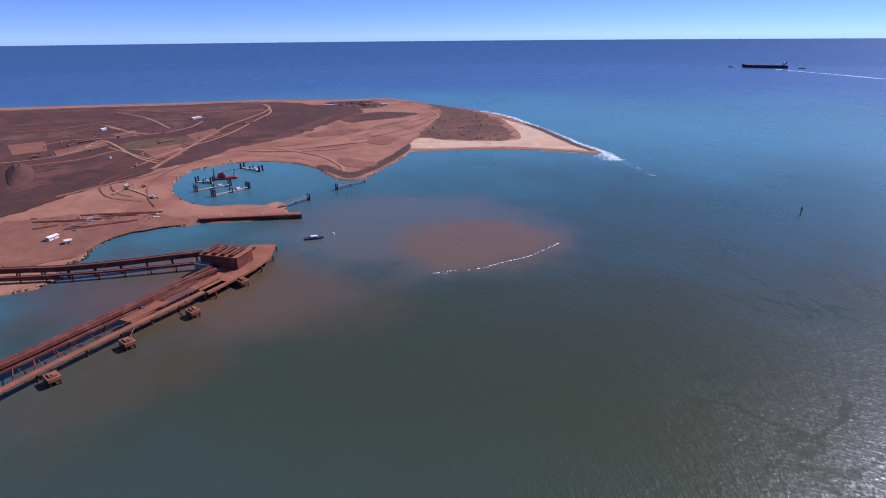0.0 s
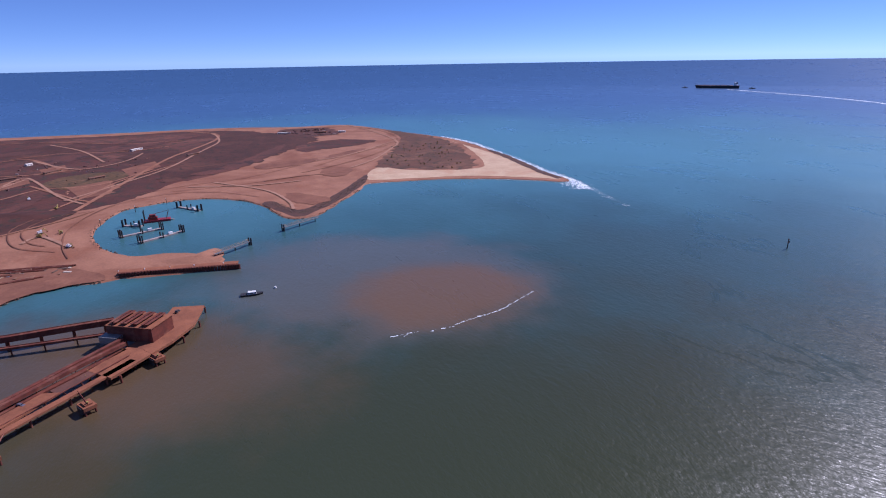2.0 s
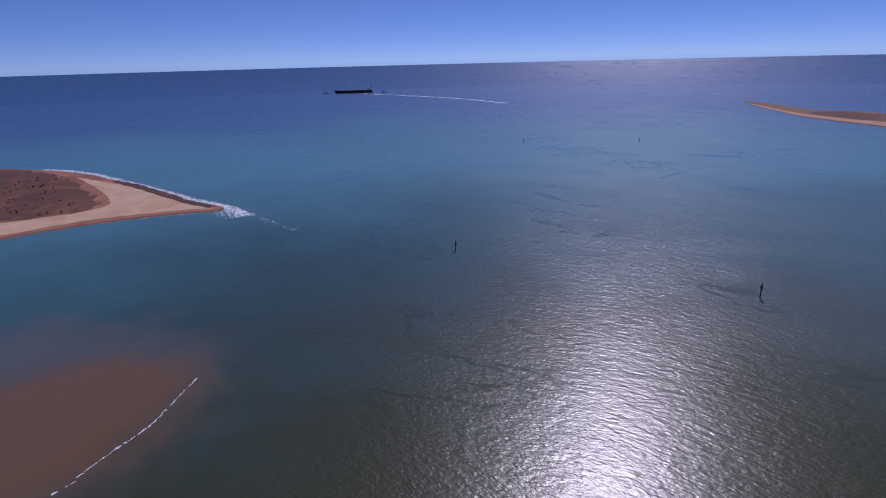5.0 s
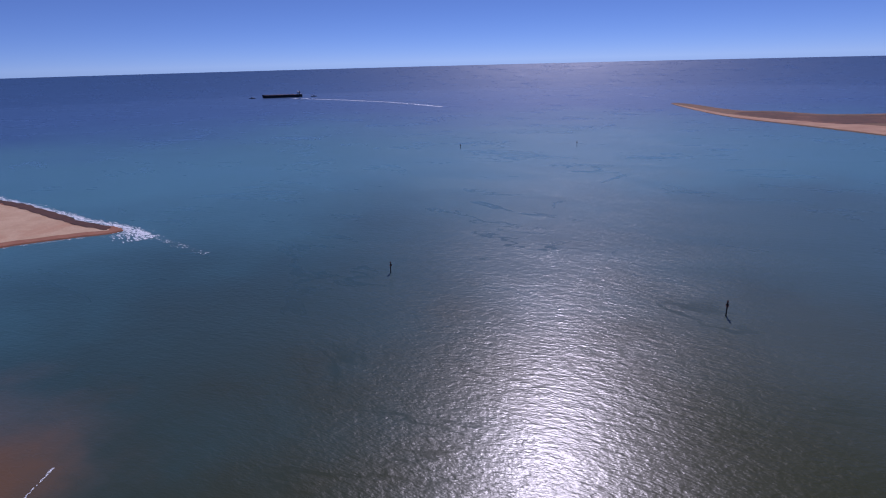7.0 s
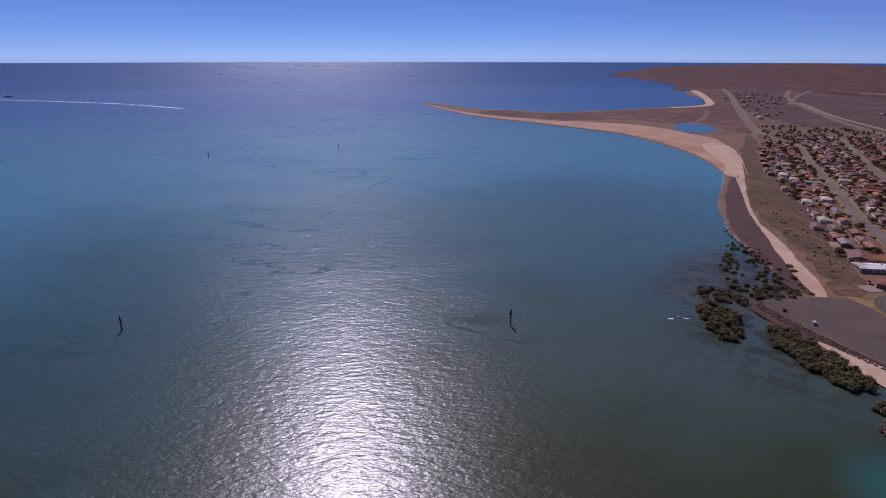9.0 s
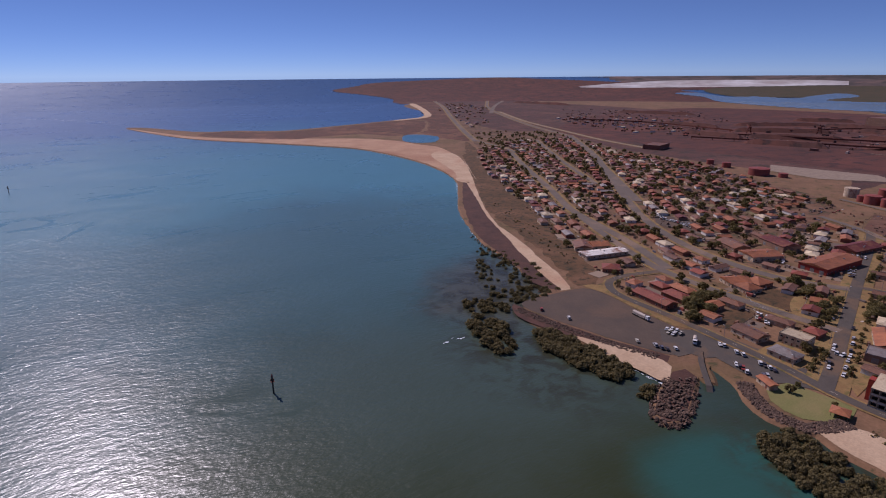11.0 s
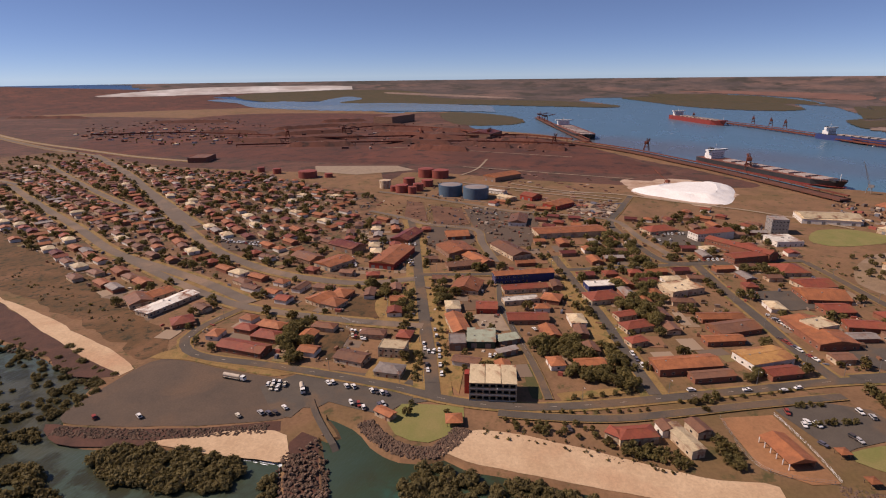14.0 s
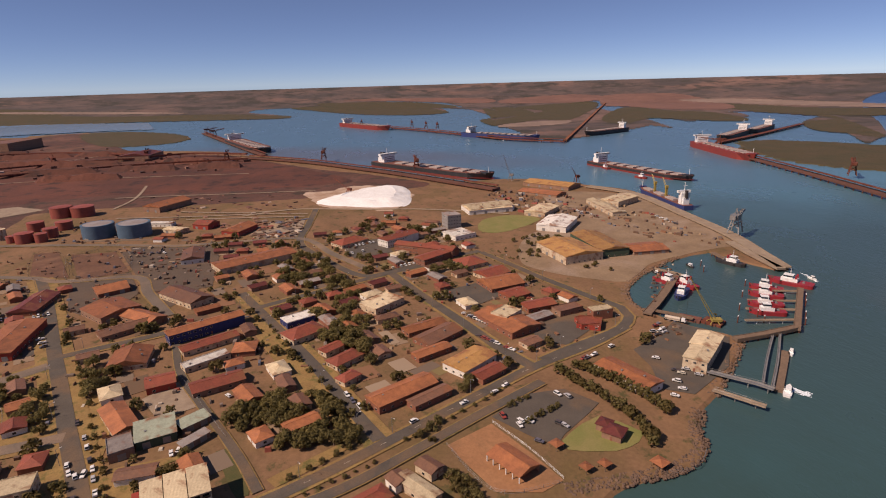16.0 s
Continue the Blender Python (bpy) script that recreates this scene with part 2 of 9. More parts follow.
YARDDIRT = surface("raked_red_earth", (0.35, 0.165, 0.078), (0.29, 0.135, 0.064), 0.06, 0.8, 0.95, bump=0.1, c=(0.22, 0.115, 0.058), spread=0.03, world=True)
CREEK = surface("shallow_creek_water", (0.15, 0.2, 0.22), (0.12, 0.165, 0.19), 0.004, 0.05, 0.2, bump=0, world=True)
DIRT = surface("red_town_dirt", (0.24, 0.128, 0.067), (0.17, 0.093, 0.049), 0.03, 0.5, 0.95, c=(0.14, 0.088, 0.037), spread=0.011, world=True, mid=(0.09, (0.085, 0.068, 0.027), 0.55))
OREFIELD = surface("iron_ore_ground", (0.12, 0.043, 0.028), (0.075, 0.031, 0.023), 0.012, 0.3, 0.95, c=(0.145, 0.05, 0.032), spread=0.006, world=True, mid=(0.03, (0.05, 0.024, 0.019), 0.52))
SCRUB = surface("dune_scrub", (0.135, 0.068, 0.03), (0.085, 0.05, 0.022), 0.04, 0.6, 0.95, c=(0.18, 0.09, 0.045), spread=0.02, world=True, mid=(0.16, (0.045, 0.034, 0.016), 0.52))
SAND = surface("beach_sand", (0.55, 0.38, 0.24), (0.46, 0.3, 0.18), 0.04, 0.8, 0.9, bump=0.12, c=(0.46, 0.27, 0.16), spread=0.02, world=True)
SPITSAND = surface("orange_spit_sand", (0.47, 0.28, 0.165), (0.37, 0.2, 0.115), 0.02, 0.5, 0.92, bump=0.12, c=(0.33, 0.155, 0.085), spread=0.008, world=True)
REDSAND = surface("graded_red_sand", (0.34, 0.155, 0.088), (0.25, 0.107, 0.06), 0.025, 0.5, 0.92, bump=0.12, c=(0.21, 0.08, 0.042), spread=0.012, world=True, mid=(0.01, (0.24, 0.09, 0.046), 0.56))
TRACK = surface("pale_track_sand", (0.38, 0.2, 0.125), (0.3, 0.15, 0.092), 0.05, 0.6, 0.95, bump=0.1, world=True)
SPITSCRUB = surface("red_dune_scrub", (0.14, 0.056, 0.033), (0.085, 0.042, 0.025), 0.02, 0.4, 0.95, c=(0.22, 0.1, 0.055), spread=0.01, world=True, mid=(0.06, (0.05, 0.034, 0.02), 0.53))
HEATH = surface("purple_scrub", (0.085, 0.029, 0.019), (0.056, 0.022, 0.015), 0.03, 0.4, 0.95, c=(0.115, 0.043, 0.026), spread=0.012, world=True, mid=(0.1, (0.036, 0.022, 0.014), 0.52))
DAMPSAND = surface("damp_red_sand", (0.24, 0.1, 0.056), (0.175, 0.07, 0.04), 0.04, 0.5, 0.95, c=(0.15, 0.058, 0.034), spread=0.02, world=True, mid=(0.05, (0.2, 0.078, 0.044), 0.54))
WESTDIRT = surface("island_red_earth", (0.105, 0.034, 0.022), (0.062, 0.024, 0.018), 0.015, 0.3, 0.95, c=(0.16, 0.062, 0.039), spread=0.007, world=True, mid=(0.05, (0.045, 0.03, 0.02), 0.51))
# red-brown flats, greyed a little towards blue so the colour carries distance haze
FARLAND = surface("far_plain", (0.122, 0.082, 0.07), (0.076, 0.059, 0.053), 0.0032, 0.016, 0.95, bump=0.0, lo=0.44, hi=0.56, c=(0.23, 0.125, 0.095), spread=0.0011, world=True, mid=(0.006, (0.052, 0.043, 0.034), 0.5))
MANGROVE = surface("mangrove_flat", (0.058, 0.05, 0.024), (0.085, 0.058, 0.03), 0.02, 0.15, 0.95, bump=0.3, world=True)
SALTFLAT = surface("salt_crust", (0.6, 0.57, 0.55), (0.34, 0.28, 0.25), 0.004, 0.02, 0.9, bump=0.0, world=True)
SALT = surface("harvested_salt", (0.82, 0.79, 0.76), (0.74, 0.69, 0.65), 0.08, 0.7, 0.8, bump=0.2, world=True)
GRAVEL = surface("car_park_gravel", (0.115, 0.079, 0.057), (0.092, 0.066, 0.05), 0.05, 1.2, 0.95, c=(0.13, 0.083, 0.056), spread=0.03, world=True)
ASPHALT = surface("worn_asphalt", (0.105, 0.084, 0.067), (0.082, 0.066, 0.054), 0.08, 1.5, 0.9, bump=0.1, c=(0.16, 0.098, 0.058), spread=0.03, world=True)
CONCRETE = surface("dusty_concrete", (0.32, 0.24, 0.17), (0.24, 0.17, 0.12), 0.15, 1.2, 0.9, bump=0.1, world=True)
VERGE = surface("dry_verge", (0.29, 0.18, 0.066), (0.22, 0.125, 0.05), 0.08, 1.0, 0.95, world=True, mid=(0.15, (0.14, 0.11, 0.035), 0.52))
LAWN = surface("watered_lawn", (0.17, 0.165, 0.05), (0.23, 0.185, 0.07), 0.07, 1.5, 0.95, world=True)
ROCKS = surface("rock_armour", (0.165, 0.1, 0.068), (0.085, 0.054, 0.039), 0.3, 1.5, 0.9, bump=0.5, per_piece=0.7)
REDROCK = surface("red_rock_shelf", (0.105, 0.046, 0.031), (0.062, 0.03, 0.022), 0.07, 0.7, 0.9, bump=0.5, world=True)
FOAM = surface("sea_foam", (0.8, 0.82, 0.84), (0.62, 0.68, 0.72), 0.5, 3.0, 0.6)
ROOFS = {
    "rust": roofing("rust_orange_roof", (0.36, 0.13, 0.055), (0.25, 0.09, 0.042)),
    "red": roofing("red_roof", (0.27, 0.07, 0.04), (0.2, 0.055, 0.034)),
    "brown": roofing("brown_roof", (0.21, 0.1, 0.06), (0.15, 0.075, 0.05)),
    "cream": roofing("cream_roof", (0.6, 0.47, 0.3), (0.5, 0.38, 0.24)),
    "white": roofing("white_roof", (0.72, 0.66, 0.58), (0.6, 0.54, 0.47)),
    "grey": roofing("grey_roof", (0.3, 0.25, 0.22), (0.22, 0.18, 0.16)),
    "green": roofing("pale_green_roof", (0.33, 0.35, 0.26), (0.26, 0.27, 0.2)),
    "ochre": roofing("ochre_roof", (0.42, 0.22, 0.075), (0.34, 0.17, 0.062)),
    "maroon": roofing("maroon_roof", (0.15, 0.035, 0.028), (0.11, 0.03, 0.025)),
}
WALLS = {
    "cream": surface("cream_wall", (0.55, 0.43, 0.3), (0.45, 0.34, 0.23), 0.3, 2.0, 0.85, c=(0.3, 0.15, 0.09), spread=0.3),
    "brick": surface("red_brick_wall", (0.26, 0.1, 0.06), (0.2, 0.08, 0.05), 0.4, 4.0, 0.9),
    "white": surface("white_wall", (0.72, 0.67, 0.6), (0.62, 0.55, 0.48), 0.3, 2.0, 0.8),
    "grey": surface("grey_wall", (0.3, 0.27, 0.25), (0.22, 0.2, 0.19), 0.3, 2.0, 0.8),
    "blue": surface("blue_wall", (0.03, 0.04, 0.13), (0.024, 0.03, 0.1), 0.3, 2.0, 0.7),
    "dust": surface("dusty_wall", (0.3, 0.17, 0.11), (0.22, 0.12, 0.08), 0.3, 2.0, 0.9),
    "red": surface("red_wall", (0.35, 0.05, 0.03), (0.28, 0.045, 0.03), 0.3, 2.0, 0.7),
    "green": surface("green_wall", (0.06, 0.09, 0.06), (0.045, 0.07, 0.045), 0.3, 2.0, 0.8),
}
GLASS = glazing("window_glass")
TRIM = surface("pale_trim", (0.55, 0.46, 0.37), (0.47, 0.38, 0.3), 1.0, 3.0, 0.7, bump=0)
RUST = surface("ore_stained_steel", (0.19, 0.05, 0.029), (0.105, 0.033, 0.023), 0.3, 2.0, 0.8, metal=0.2, c=(0.23, 0.09, 0.055), spread=0.15)
DUSTYDECK = surface("ore_dusted_deck", (0.29, 0.105, 0.05), (0.19, 0.068, 0.035), 0.1, 1.0, 0.9)
OREDECK = surface("ore_stained_planks", (0.15, 0.062, 0.042), (0.1, 0.045, 0.033), 0.1, 1.0, 0.9)
STEEL = surface("grey_steel", (0.3, 0.29, 0.28), (0.22, 0.2, 0.19), 0.4, 2.0, 0.55, metal=0.4)
WHITE = surface("white_paint", (0.78, 0.77, 0.75), (0.66, 0.63, 0.6), 0.4, 2.0, 0.45)
BLACK = surface("black_hull_paint", (0.03, 0.028, 0.03), (0.05, 0.04, 0.038), 0.1, 1.0, 0.5)
HULLRED = surface("red_hull_paint", (0.28, 0.04, 0.03), (0.21, 0.04, 0.032), 0.08, 1.0, 0.5)
HULLBLUE = surface("blue_hull_paint", (0.03, 0.045, 0.16), (0.04, 0.05, 0.12), 0.1, 1.0, 0.5)
DECKRED = surface("oxide_deck_paint", (0.2, 0.075, 0.05), (0.15, 0.06, 0.045), 0.15, 1.0, 0.75)
HATCH = surface("hatch_cover_paint", (0.4, 0.33, 0.3), (0.3, 0.23, 0.2), 0.2, 1.0, 0.7)
TUGRED = surface("tug_red_paint", (0.32, 0.03, 0.032), (0.25, 0.026, 0.036), 0.3, 2.0, 0.45)
YELLOW = surface("crane_yellow_paint", (0.36, 0.26, 0.07), (0.28, 0.2, 0.05), 0.3, 2.0, 0.5)
TIMBER = surface("weathered_timber", (0.21, 0.135, 0.09), (0.15, 0.098, 0.068), 0.5, 3.0, 0.9)
TANKRED = surface("red_tank_paint", (0.28, 0.07, 0.05), (0.21, 0.055, 0.042), 0.12, 1.0, 0.6, per_piece=0.3)
TANKBLUE = surface("blue_tank_paint", (0.085, 0.135, 0.19), (0.065, 0.105, 0.15), 0.12, 1.0, 0.6)
TANKROOF = surface("tank_roof_paint", (0.3, 0.27, 0.26), (0.24, 0.18, 0.16), 0.12, 1.0, 0.6)
CARPAINT = choice_paint("car_paint", [(0.0, (0.78, 0.77, 0.75)), (0.55, (0.45, 0.45, 0.46)), (0.68, (0.05, 0.05, 0.055)), (0.8, (0.09, 0.1, 0.14)), (0.88, (0.3, 0.04, 0.03)), (0.94, (0.6, 0.55, 0.45))])
TYRE = surface("tyre_rubber", (0.02, 0.02, 0.02), (0.03, 0.028, 0.026), 2.0, 8.0, 0.9, bump=0)
BARK = surface("tree_bark", (0.16, 0.11, 0.075), (0.1, 0.07, 0.05), 2.0, 6.0, 0.95)
LEAF = foliage("tree_leaves", (0.185, 0.148, 0.054), (0.245, 0.19, 0.07), 0.5, 2.0, 0.8, bump=0, per_piece=0.5)
LEAFDARK = foliage("mangrove_leaves", (0.165, 0.13, 0.056), (0.22, 0.17, 0.07), 0.4, 2.0, 0.8, bump=0, per_piece=0.4)
LEAFDRY = foliage("dry_leaves", (0.2, 0.145, 0.05), (0.15, 0.108, 0.038), 0.5, 2.0, 0.85, bump=0, per_piece=0.4)


def piece_paint(name, colours, rough=0.7):
    """Paint picked for each loose piece of a joined mesh out of a few."""
    m = choice_paint(name, colours, rough)
    nt = m.node_tree
    ri = nt.nodes.new("ShaderNodeNewGeometry").outputs["Random Per Island"]
    for nd in list(nt.nodes):
        if nd.bl_idname == "ShaderNodeValToRGB":
            nt.links.new(ri, nd.inputs[0])
    return m


YARDS = piece_paint("yard_surfaces", [(0.0, (0.17, 0.125, 0.088)), (0.22, (0.24, 0.165, 0.105)), (0.4, (0.13, 0.098, 0.072)), (0.55, (0.17, 0.13, 0.05)), (0.68, (0.11, 0.07, 0.04)), (0.82, (0.3, 0.22, 0.15)), (0.92, (0.21, 0.1, 0.05))], 0.95)
ORE_GEAR = piece_paint("ore_stained_gear", [(0.0, (0.06, 0.028, 0.02)), (0.3, (0.11, 0.042, 0.028)), (0.6, (0.16, 0.06, 0.036)), (0.85, (0.22, 0.11, 0.07)), (0.95, (0.4, 0.3, 0.24))])
CLUTTER = piece_paint("yard_goods", [(0.0, (0.09, 0.05, 0.03)), (0.3, (0.2, 0.09, 0.045)), (0.52, (0.32, 0.22, 0.13)), (0.6, (0.2, 0.15, 0.12)), (0.73, (0.5, 0.42, 0.33)), (0.77, (0.28, 0.06, 0.04)), (0.84, (0.13, 0.1, 0.08)), (0.93, (0.1, 0.12, 0.16))])


# ---------------------------------------------------------------- building tools
class Joined:
    """Gathers many small things into one mesh with several materials."""

    def __init__(self):
        self.s, self.mats = Shape(), []

    def add(self, ob, m, skip=()):
        for c in ob.children:
            if c.data is None or c.name.split(".")[0] in skip:
                continue
            idx = []
            for mt in c.data.materials:
                if mt not in self.mats:
                    self.mats.append(mt)
                idx.append(self.mats.index(mt))
            o, t = len(self.s.v), m @ c.matrix_basis
            self.s.v += [tuple(t @ v.co) for v in c.data.vertices]
            for f in c.data.polygons:
                self.s.f.append(tuple(i + o for i in f.vertices))
                self.s.m.append(idx[f.material_index])

    def make(self, name, label, category):
        if self.s.v:
            return tagged(new(name, self.s.mesh(name, *self.mats)), label, category, kind="stuff")


class Shape:
    """Collects boxes, tubes and prisms into one mesh."""

    def __init__(self):
        self.v, self.f, self.m = [], [], []

    def add(self, verts, faces, mi=0):
        o = len(self.v)
        self.v += [tuple(p) for p in verts]
        self.f += [tuple(i + o for i in f) for f in faces]
        self.m += [mi] * len(faces)
        return self

    def box(self, x, y, z, w, d, h, mi=0, turn=0.0, taper=1.0):
        c, s = math.cos(turn), math.sin(turn)
        vs = []
        for zz, k in ((z, 1.0), (z + h, taper)):
            for a, b in ((-1, -1), (1, -1), (1, 1), (-1, 1)):
                px, py = a * w / 2 * k, b * d / 2 * k
                vs.append((x + px * c - py * s, y + px * s + py * c, zz))
        return self.add(vs, [(3, 2, 1, 0), (4, 5, 6, 7), (0, 1, 5, 4), (1, 2, 6, 5), (2, 3, 7, 6), (3, 0, 4, 7)], mi)

    def tube(self, a, b, r, n=6, r2=None, mi=0, cap=True):
        a, b = Vector(a), Vector(b)
        q = (b - a).to_track_quat("Z", "Y")
        r2 = r if r2 is None else r2
        vs = []
        for p, rr in ((a, r), (b, r2)):
            for i in range(n):
                t = 2 * math.pi * i / n
                vs.append(p + q @ Vector((rr * math.cos(t), rr * math.sin(t), 0)))
        fs = [(i, (i + 1) % n, n + (i + 1) % n, n + i) for i in range(n)]
        if cap:
            fs += [tuple(range(n - 1, -1, -1)), tuple(range(n, 2 * n))]
        return self.add(vs, fs, mi)

    def beam(self, a, b, t, mi=0):
        return self.tube(a, b, t * 0.7, 4, mi=mi)

    def mesh(self, name, *mats):
        me = bpy.data.meshes.new(name)
        me.from_pydata(self.v, [], self.f)
        for mt in mats:
            me.materials.append(mt)
        if len(mats) > 1:
            me.polygons.foreach_set("material_index", self.m)
        me.update()
        return me


def part(name, shape, mats, parent, label="", at=None, smooth=False):
    """One mesh object under a thing or a part."""
    if isinstance(shape, Shape):
        shape = shape.mesh(name, *(mats if isinstance(mats, (list, tuple)) else [mats]))
    if smooth:
        shape.polygons.foreach_set("use_smooth", [True] * len(shape.polygons))
    ob = new(name, shape)
    ob.parent = parent
    if at is not None:
        ob.matrix_basis = at
    return tagged(ob, label)


def thing(name, x, y, rot=0.0, z=0.0, label="", category="", group="", kind=""):
    ob = new(name)
    ob.matrix_basis = pose(x, y, z, 0, 0, rot)
    return tagged(ob, label, category, group, kind)


def smooth_line(pts, step=6.0, closed=False, jitter=0.0):
    """A flowing line through a few points."""
    n, res = len(pts), []
    for i in range(n if closed else n - 1):
        p = [Vector(pts[(i + k) % n] if closed else pts[min(max(i + k, 0), n - 1)]) for k in (-1, 0, 1, 2)]
        m = max(1, min(60, int((p[2] - p[1]).length / step)))
        for j in range(m):
            t = j / m
            q = 0.5 * (2 * p[1] + (p[2] - p[0]) * t + (2 * p[0] - 5 * p[1] + 4 * p[2] - p[3]) * t * t + (3 * p[1] - p[0] - 3 * p[2] + p[3]) * t ** 3)
            if jitter:
                q = q + Vector((noise.noise((q.x * 0.07, q.y * 0.07, 1)), noise.noise((q.x * 0.07, q.y * 0.07, 9)))) * jitter
            res.append(q)
    if not closed:
        res.append(Vector(pts[-1]))
    return res


SHEETS = []


def sheet(name, pts, z, mat, skirt=0.0, drop=1.4, smooth=None, jitter=0.0, label="", step=6.0, kind="structure", category=""):
    """A level piece of ground with a smooth outline, and a sloping shore round it where it meets the sea."""
    if smooth is None:
        smooth = name not in ("car_park_asphalt", "red_yard", "bare_yard", "bare_lot")
    z += 0.004 * len(SHEETS)
    SHEETS.append((name, pts))
    ring = smooth_line(pts, step, True, jitter) if smooth else [Vector(p) for p in pts]
    bm = bmesh.new()
    top = [bm.verts.new((p.x, p.y, z)) for p in ring]
    edges = [bm.edges.new((top[i], top[(i + 1) % len(top)])) for i in range(len(top))]
    bmesh.ops.triangle_fill(bm, use_beauty=True, edges=edges, normal=(0, 0, 1))
    if skirt:
        area = sum(ring[i].x * ring[(i + 1) % len(ring)].y - ring[(i + 1) % len(ring)].x * ring[i].y for i in range(len(ring)))
        sgn = 1 if area > 0 else -1
        low = []
        for i, p in enumerate(ring):
            t = (ring[(i + 1) % len(ring)] - ring[i - 1]).normalized()
            low.append(bm.verts.new((p.x + t.y * skirt * sgn, p.y - t.x * skirt * sgn, z - drop)))
        for i in range(len(ring)):
            j = (i + 1) % len(ring)
            bm.faces.new((top[i], low[i], low[j], top[j]))
    bmesh.ops.recalc_face_normals(bm, faces=bm.faces)
    for f in bm.faces:
        if f.normal.z < 0:
            f.normal_flip()
    me = bpy.data.meshes.new(name)
    bm.to_mesh(me)
    bm.free()
    me.materials.append(mat)
    return tagged(new(name, me), label, category, kind=kind)


ROADS = []


def ribbon_shape(line, width, z, thick=0.0):
    s = Shape()
    vs, fs = [], []
    for i, p in enumerate(line):
        t = (line[min(i + 1, len(line) - 1)] - line[max(i - 1, 0)]).normalized()
        nrm = Vector((-t.y, t.x)) * width / 2
        vs += [(p.x + nrm.x, p.y + nrm.y, z), (p.x - nrm.x, p.y - nrm.y, z)]
        if i:
            fs.append((2 * i - 1, 2 * i - 2, 2 * i, 2 * i + 1)[::-1])
    return s.add(vs, [f[::-1] for f in fs])


def road(pts, width, z=0.5, mat=None, verge=1.5, label="worn grey asphalt street dusted with red earth", lines=False):
    width *= 0.8
    line = smooth_line(pts, 8)
    z = 0.9 + 0.005 * len(ROADS)
    ROADS.append((line, width))
    if verge:
        tagged(new("verge", ribbon_shape(line, width + 2 * verge, z - 0.12).mesh("verge", VERGE)), "dry yellowed grass verge along the street", "verge", kind="structure")
    ob = tagged(new("road", ribbon_shape(line, width, z).mesh("road", mat or ASPHALT)), label, "road", kind="structure")
    if lines:
        d, acc = Shape(), 0.0
        for i in range(len(line) - 1):
            if i % 2 == 0:
                a, b = line[i], line[i].lerp(line[i + 1], 0.35)
                t = (b - a).normalized()
                nx, ny = -t.y * 0.07, t.x * 0.07
                d.add([(a.x + nx, a.y + ny, z + 0.02), (a.x - nx, a.y - ny, z + 0.02), (b.x - nx, b.y - ny, z + 0.02), (b.x + nx, b.y + ny, z + 0.02)], [(0, 1, 2, 3)])
        part("centre_line", d, TRIM, ob, "faded white dashed centre line")
    return ob


# the far distance rises like the rim of a shallow dish, so that all of it lies within reach of the lens
RIM_C, RIM_0, RIM_1, EYE_H = Vector((25.0, -100.0)), 3300.0, 4800.0, 151.0


def far_place(x, y):
    v = Vector((x, y)) - RIM_C
    d = v.length
    if d <= RIM_0:
        return x, y, 0.0
    r = RIM_0 + (RIM_1 - RIM_0) * (1 - RIM_0 / d)
    q = RIM_C + v * (r / d)
    return q.x, q.y, EYE_H * (1 - r / d)


def far_grid(name, az0, az1, d0, d1, naz, nd, z, mat, polys=None, holes=None, label="", category=""):
    """Part of a great disc round the harbour mouth, cut to outlines."""
    az = np.radians(np.linspace(az0, az1, naz + 1))
    ds = d0 * (d1 / d0) ** np.linspace(0, 1, nd + 1)
    A, D = np.meshgrid(az, ds)
    r = np.where(D <= RIM_0, D, RIM_0 + (RIM_1 - RIM_0) * (1 - RIM_0 / D))
    zz = np.where(D <= RIM_0, 0, EYE_H * (1 - r / D)) + z
    V = np.stack([RIM_C.x + r * np.sin(A), RIM_C.y + r * np.cos(A), zz], -1).reshape(-1, 3)
    i = np.arange(nd)[:, None] * (naz + 1) + np.arange(naz)[None, :]
    F = np.stack([i, i + naz + 1, i + naz + 2, i + 1], -1).reshape(-1, 4)[:, ::-1]
    TX, TY = RIM_C.x + D * np.sin(A), RIM_C.y + D * np.cos(A)
    CX, CY = (TX[:-1, :-1] + TX[1:, 1:]).ravel() / 2, (TY[:-1, :-1] + TY[1:, 1:]).ravel() / 2

    def inside(poly):
        px = [(p.x, p.y) for p in smooth_line(poly, 30, True)]
        hit = np.zeros(len(CX), bool)
        for (x0, y0), (x1, y1) in zip(px, px[1:] + px[:1]):
            if y0 != y1:
                c = ((y0 > CY) != (y1 > CY)) & (CX < (x1 - x0) * (CY - y0) / (y1 - y0) + x0)
                hit ^= c
        return hit

    if polys:
        keep = np.zeros(len(F), bool)
        for p in polys:
            keep |= inside(p)
        for p in holes or []:
            keep &= ~inside(p)
        F = F[keep]
    used, inv = np.unique(F, return_inverse=True)
    me = bpy.data.meshes.new(name)
    me.from_pydata(V[used].tolist(), [], inv.reshape(-1, 4).tolist())
    me.materials.append(mat)
    me.update()
    return tagged(new(name, me), label, category, kind="structure")


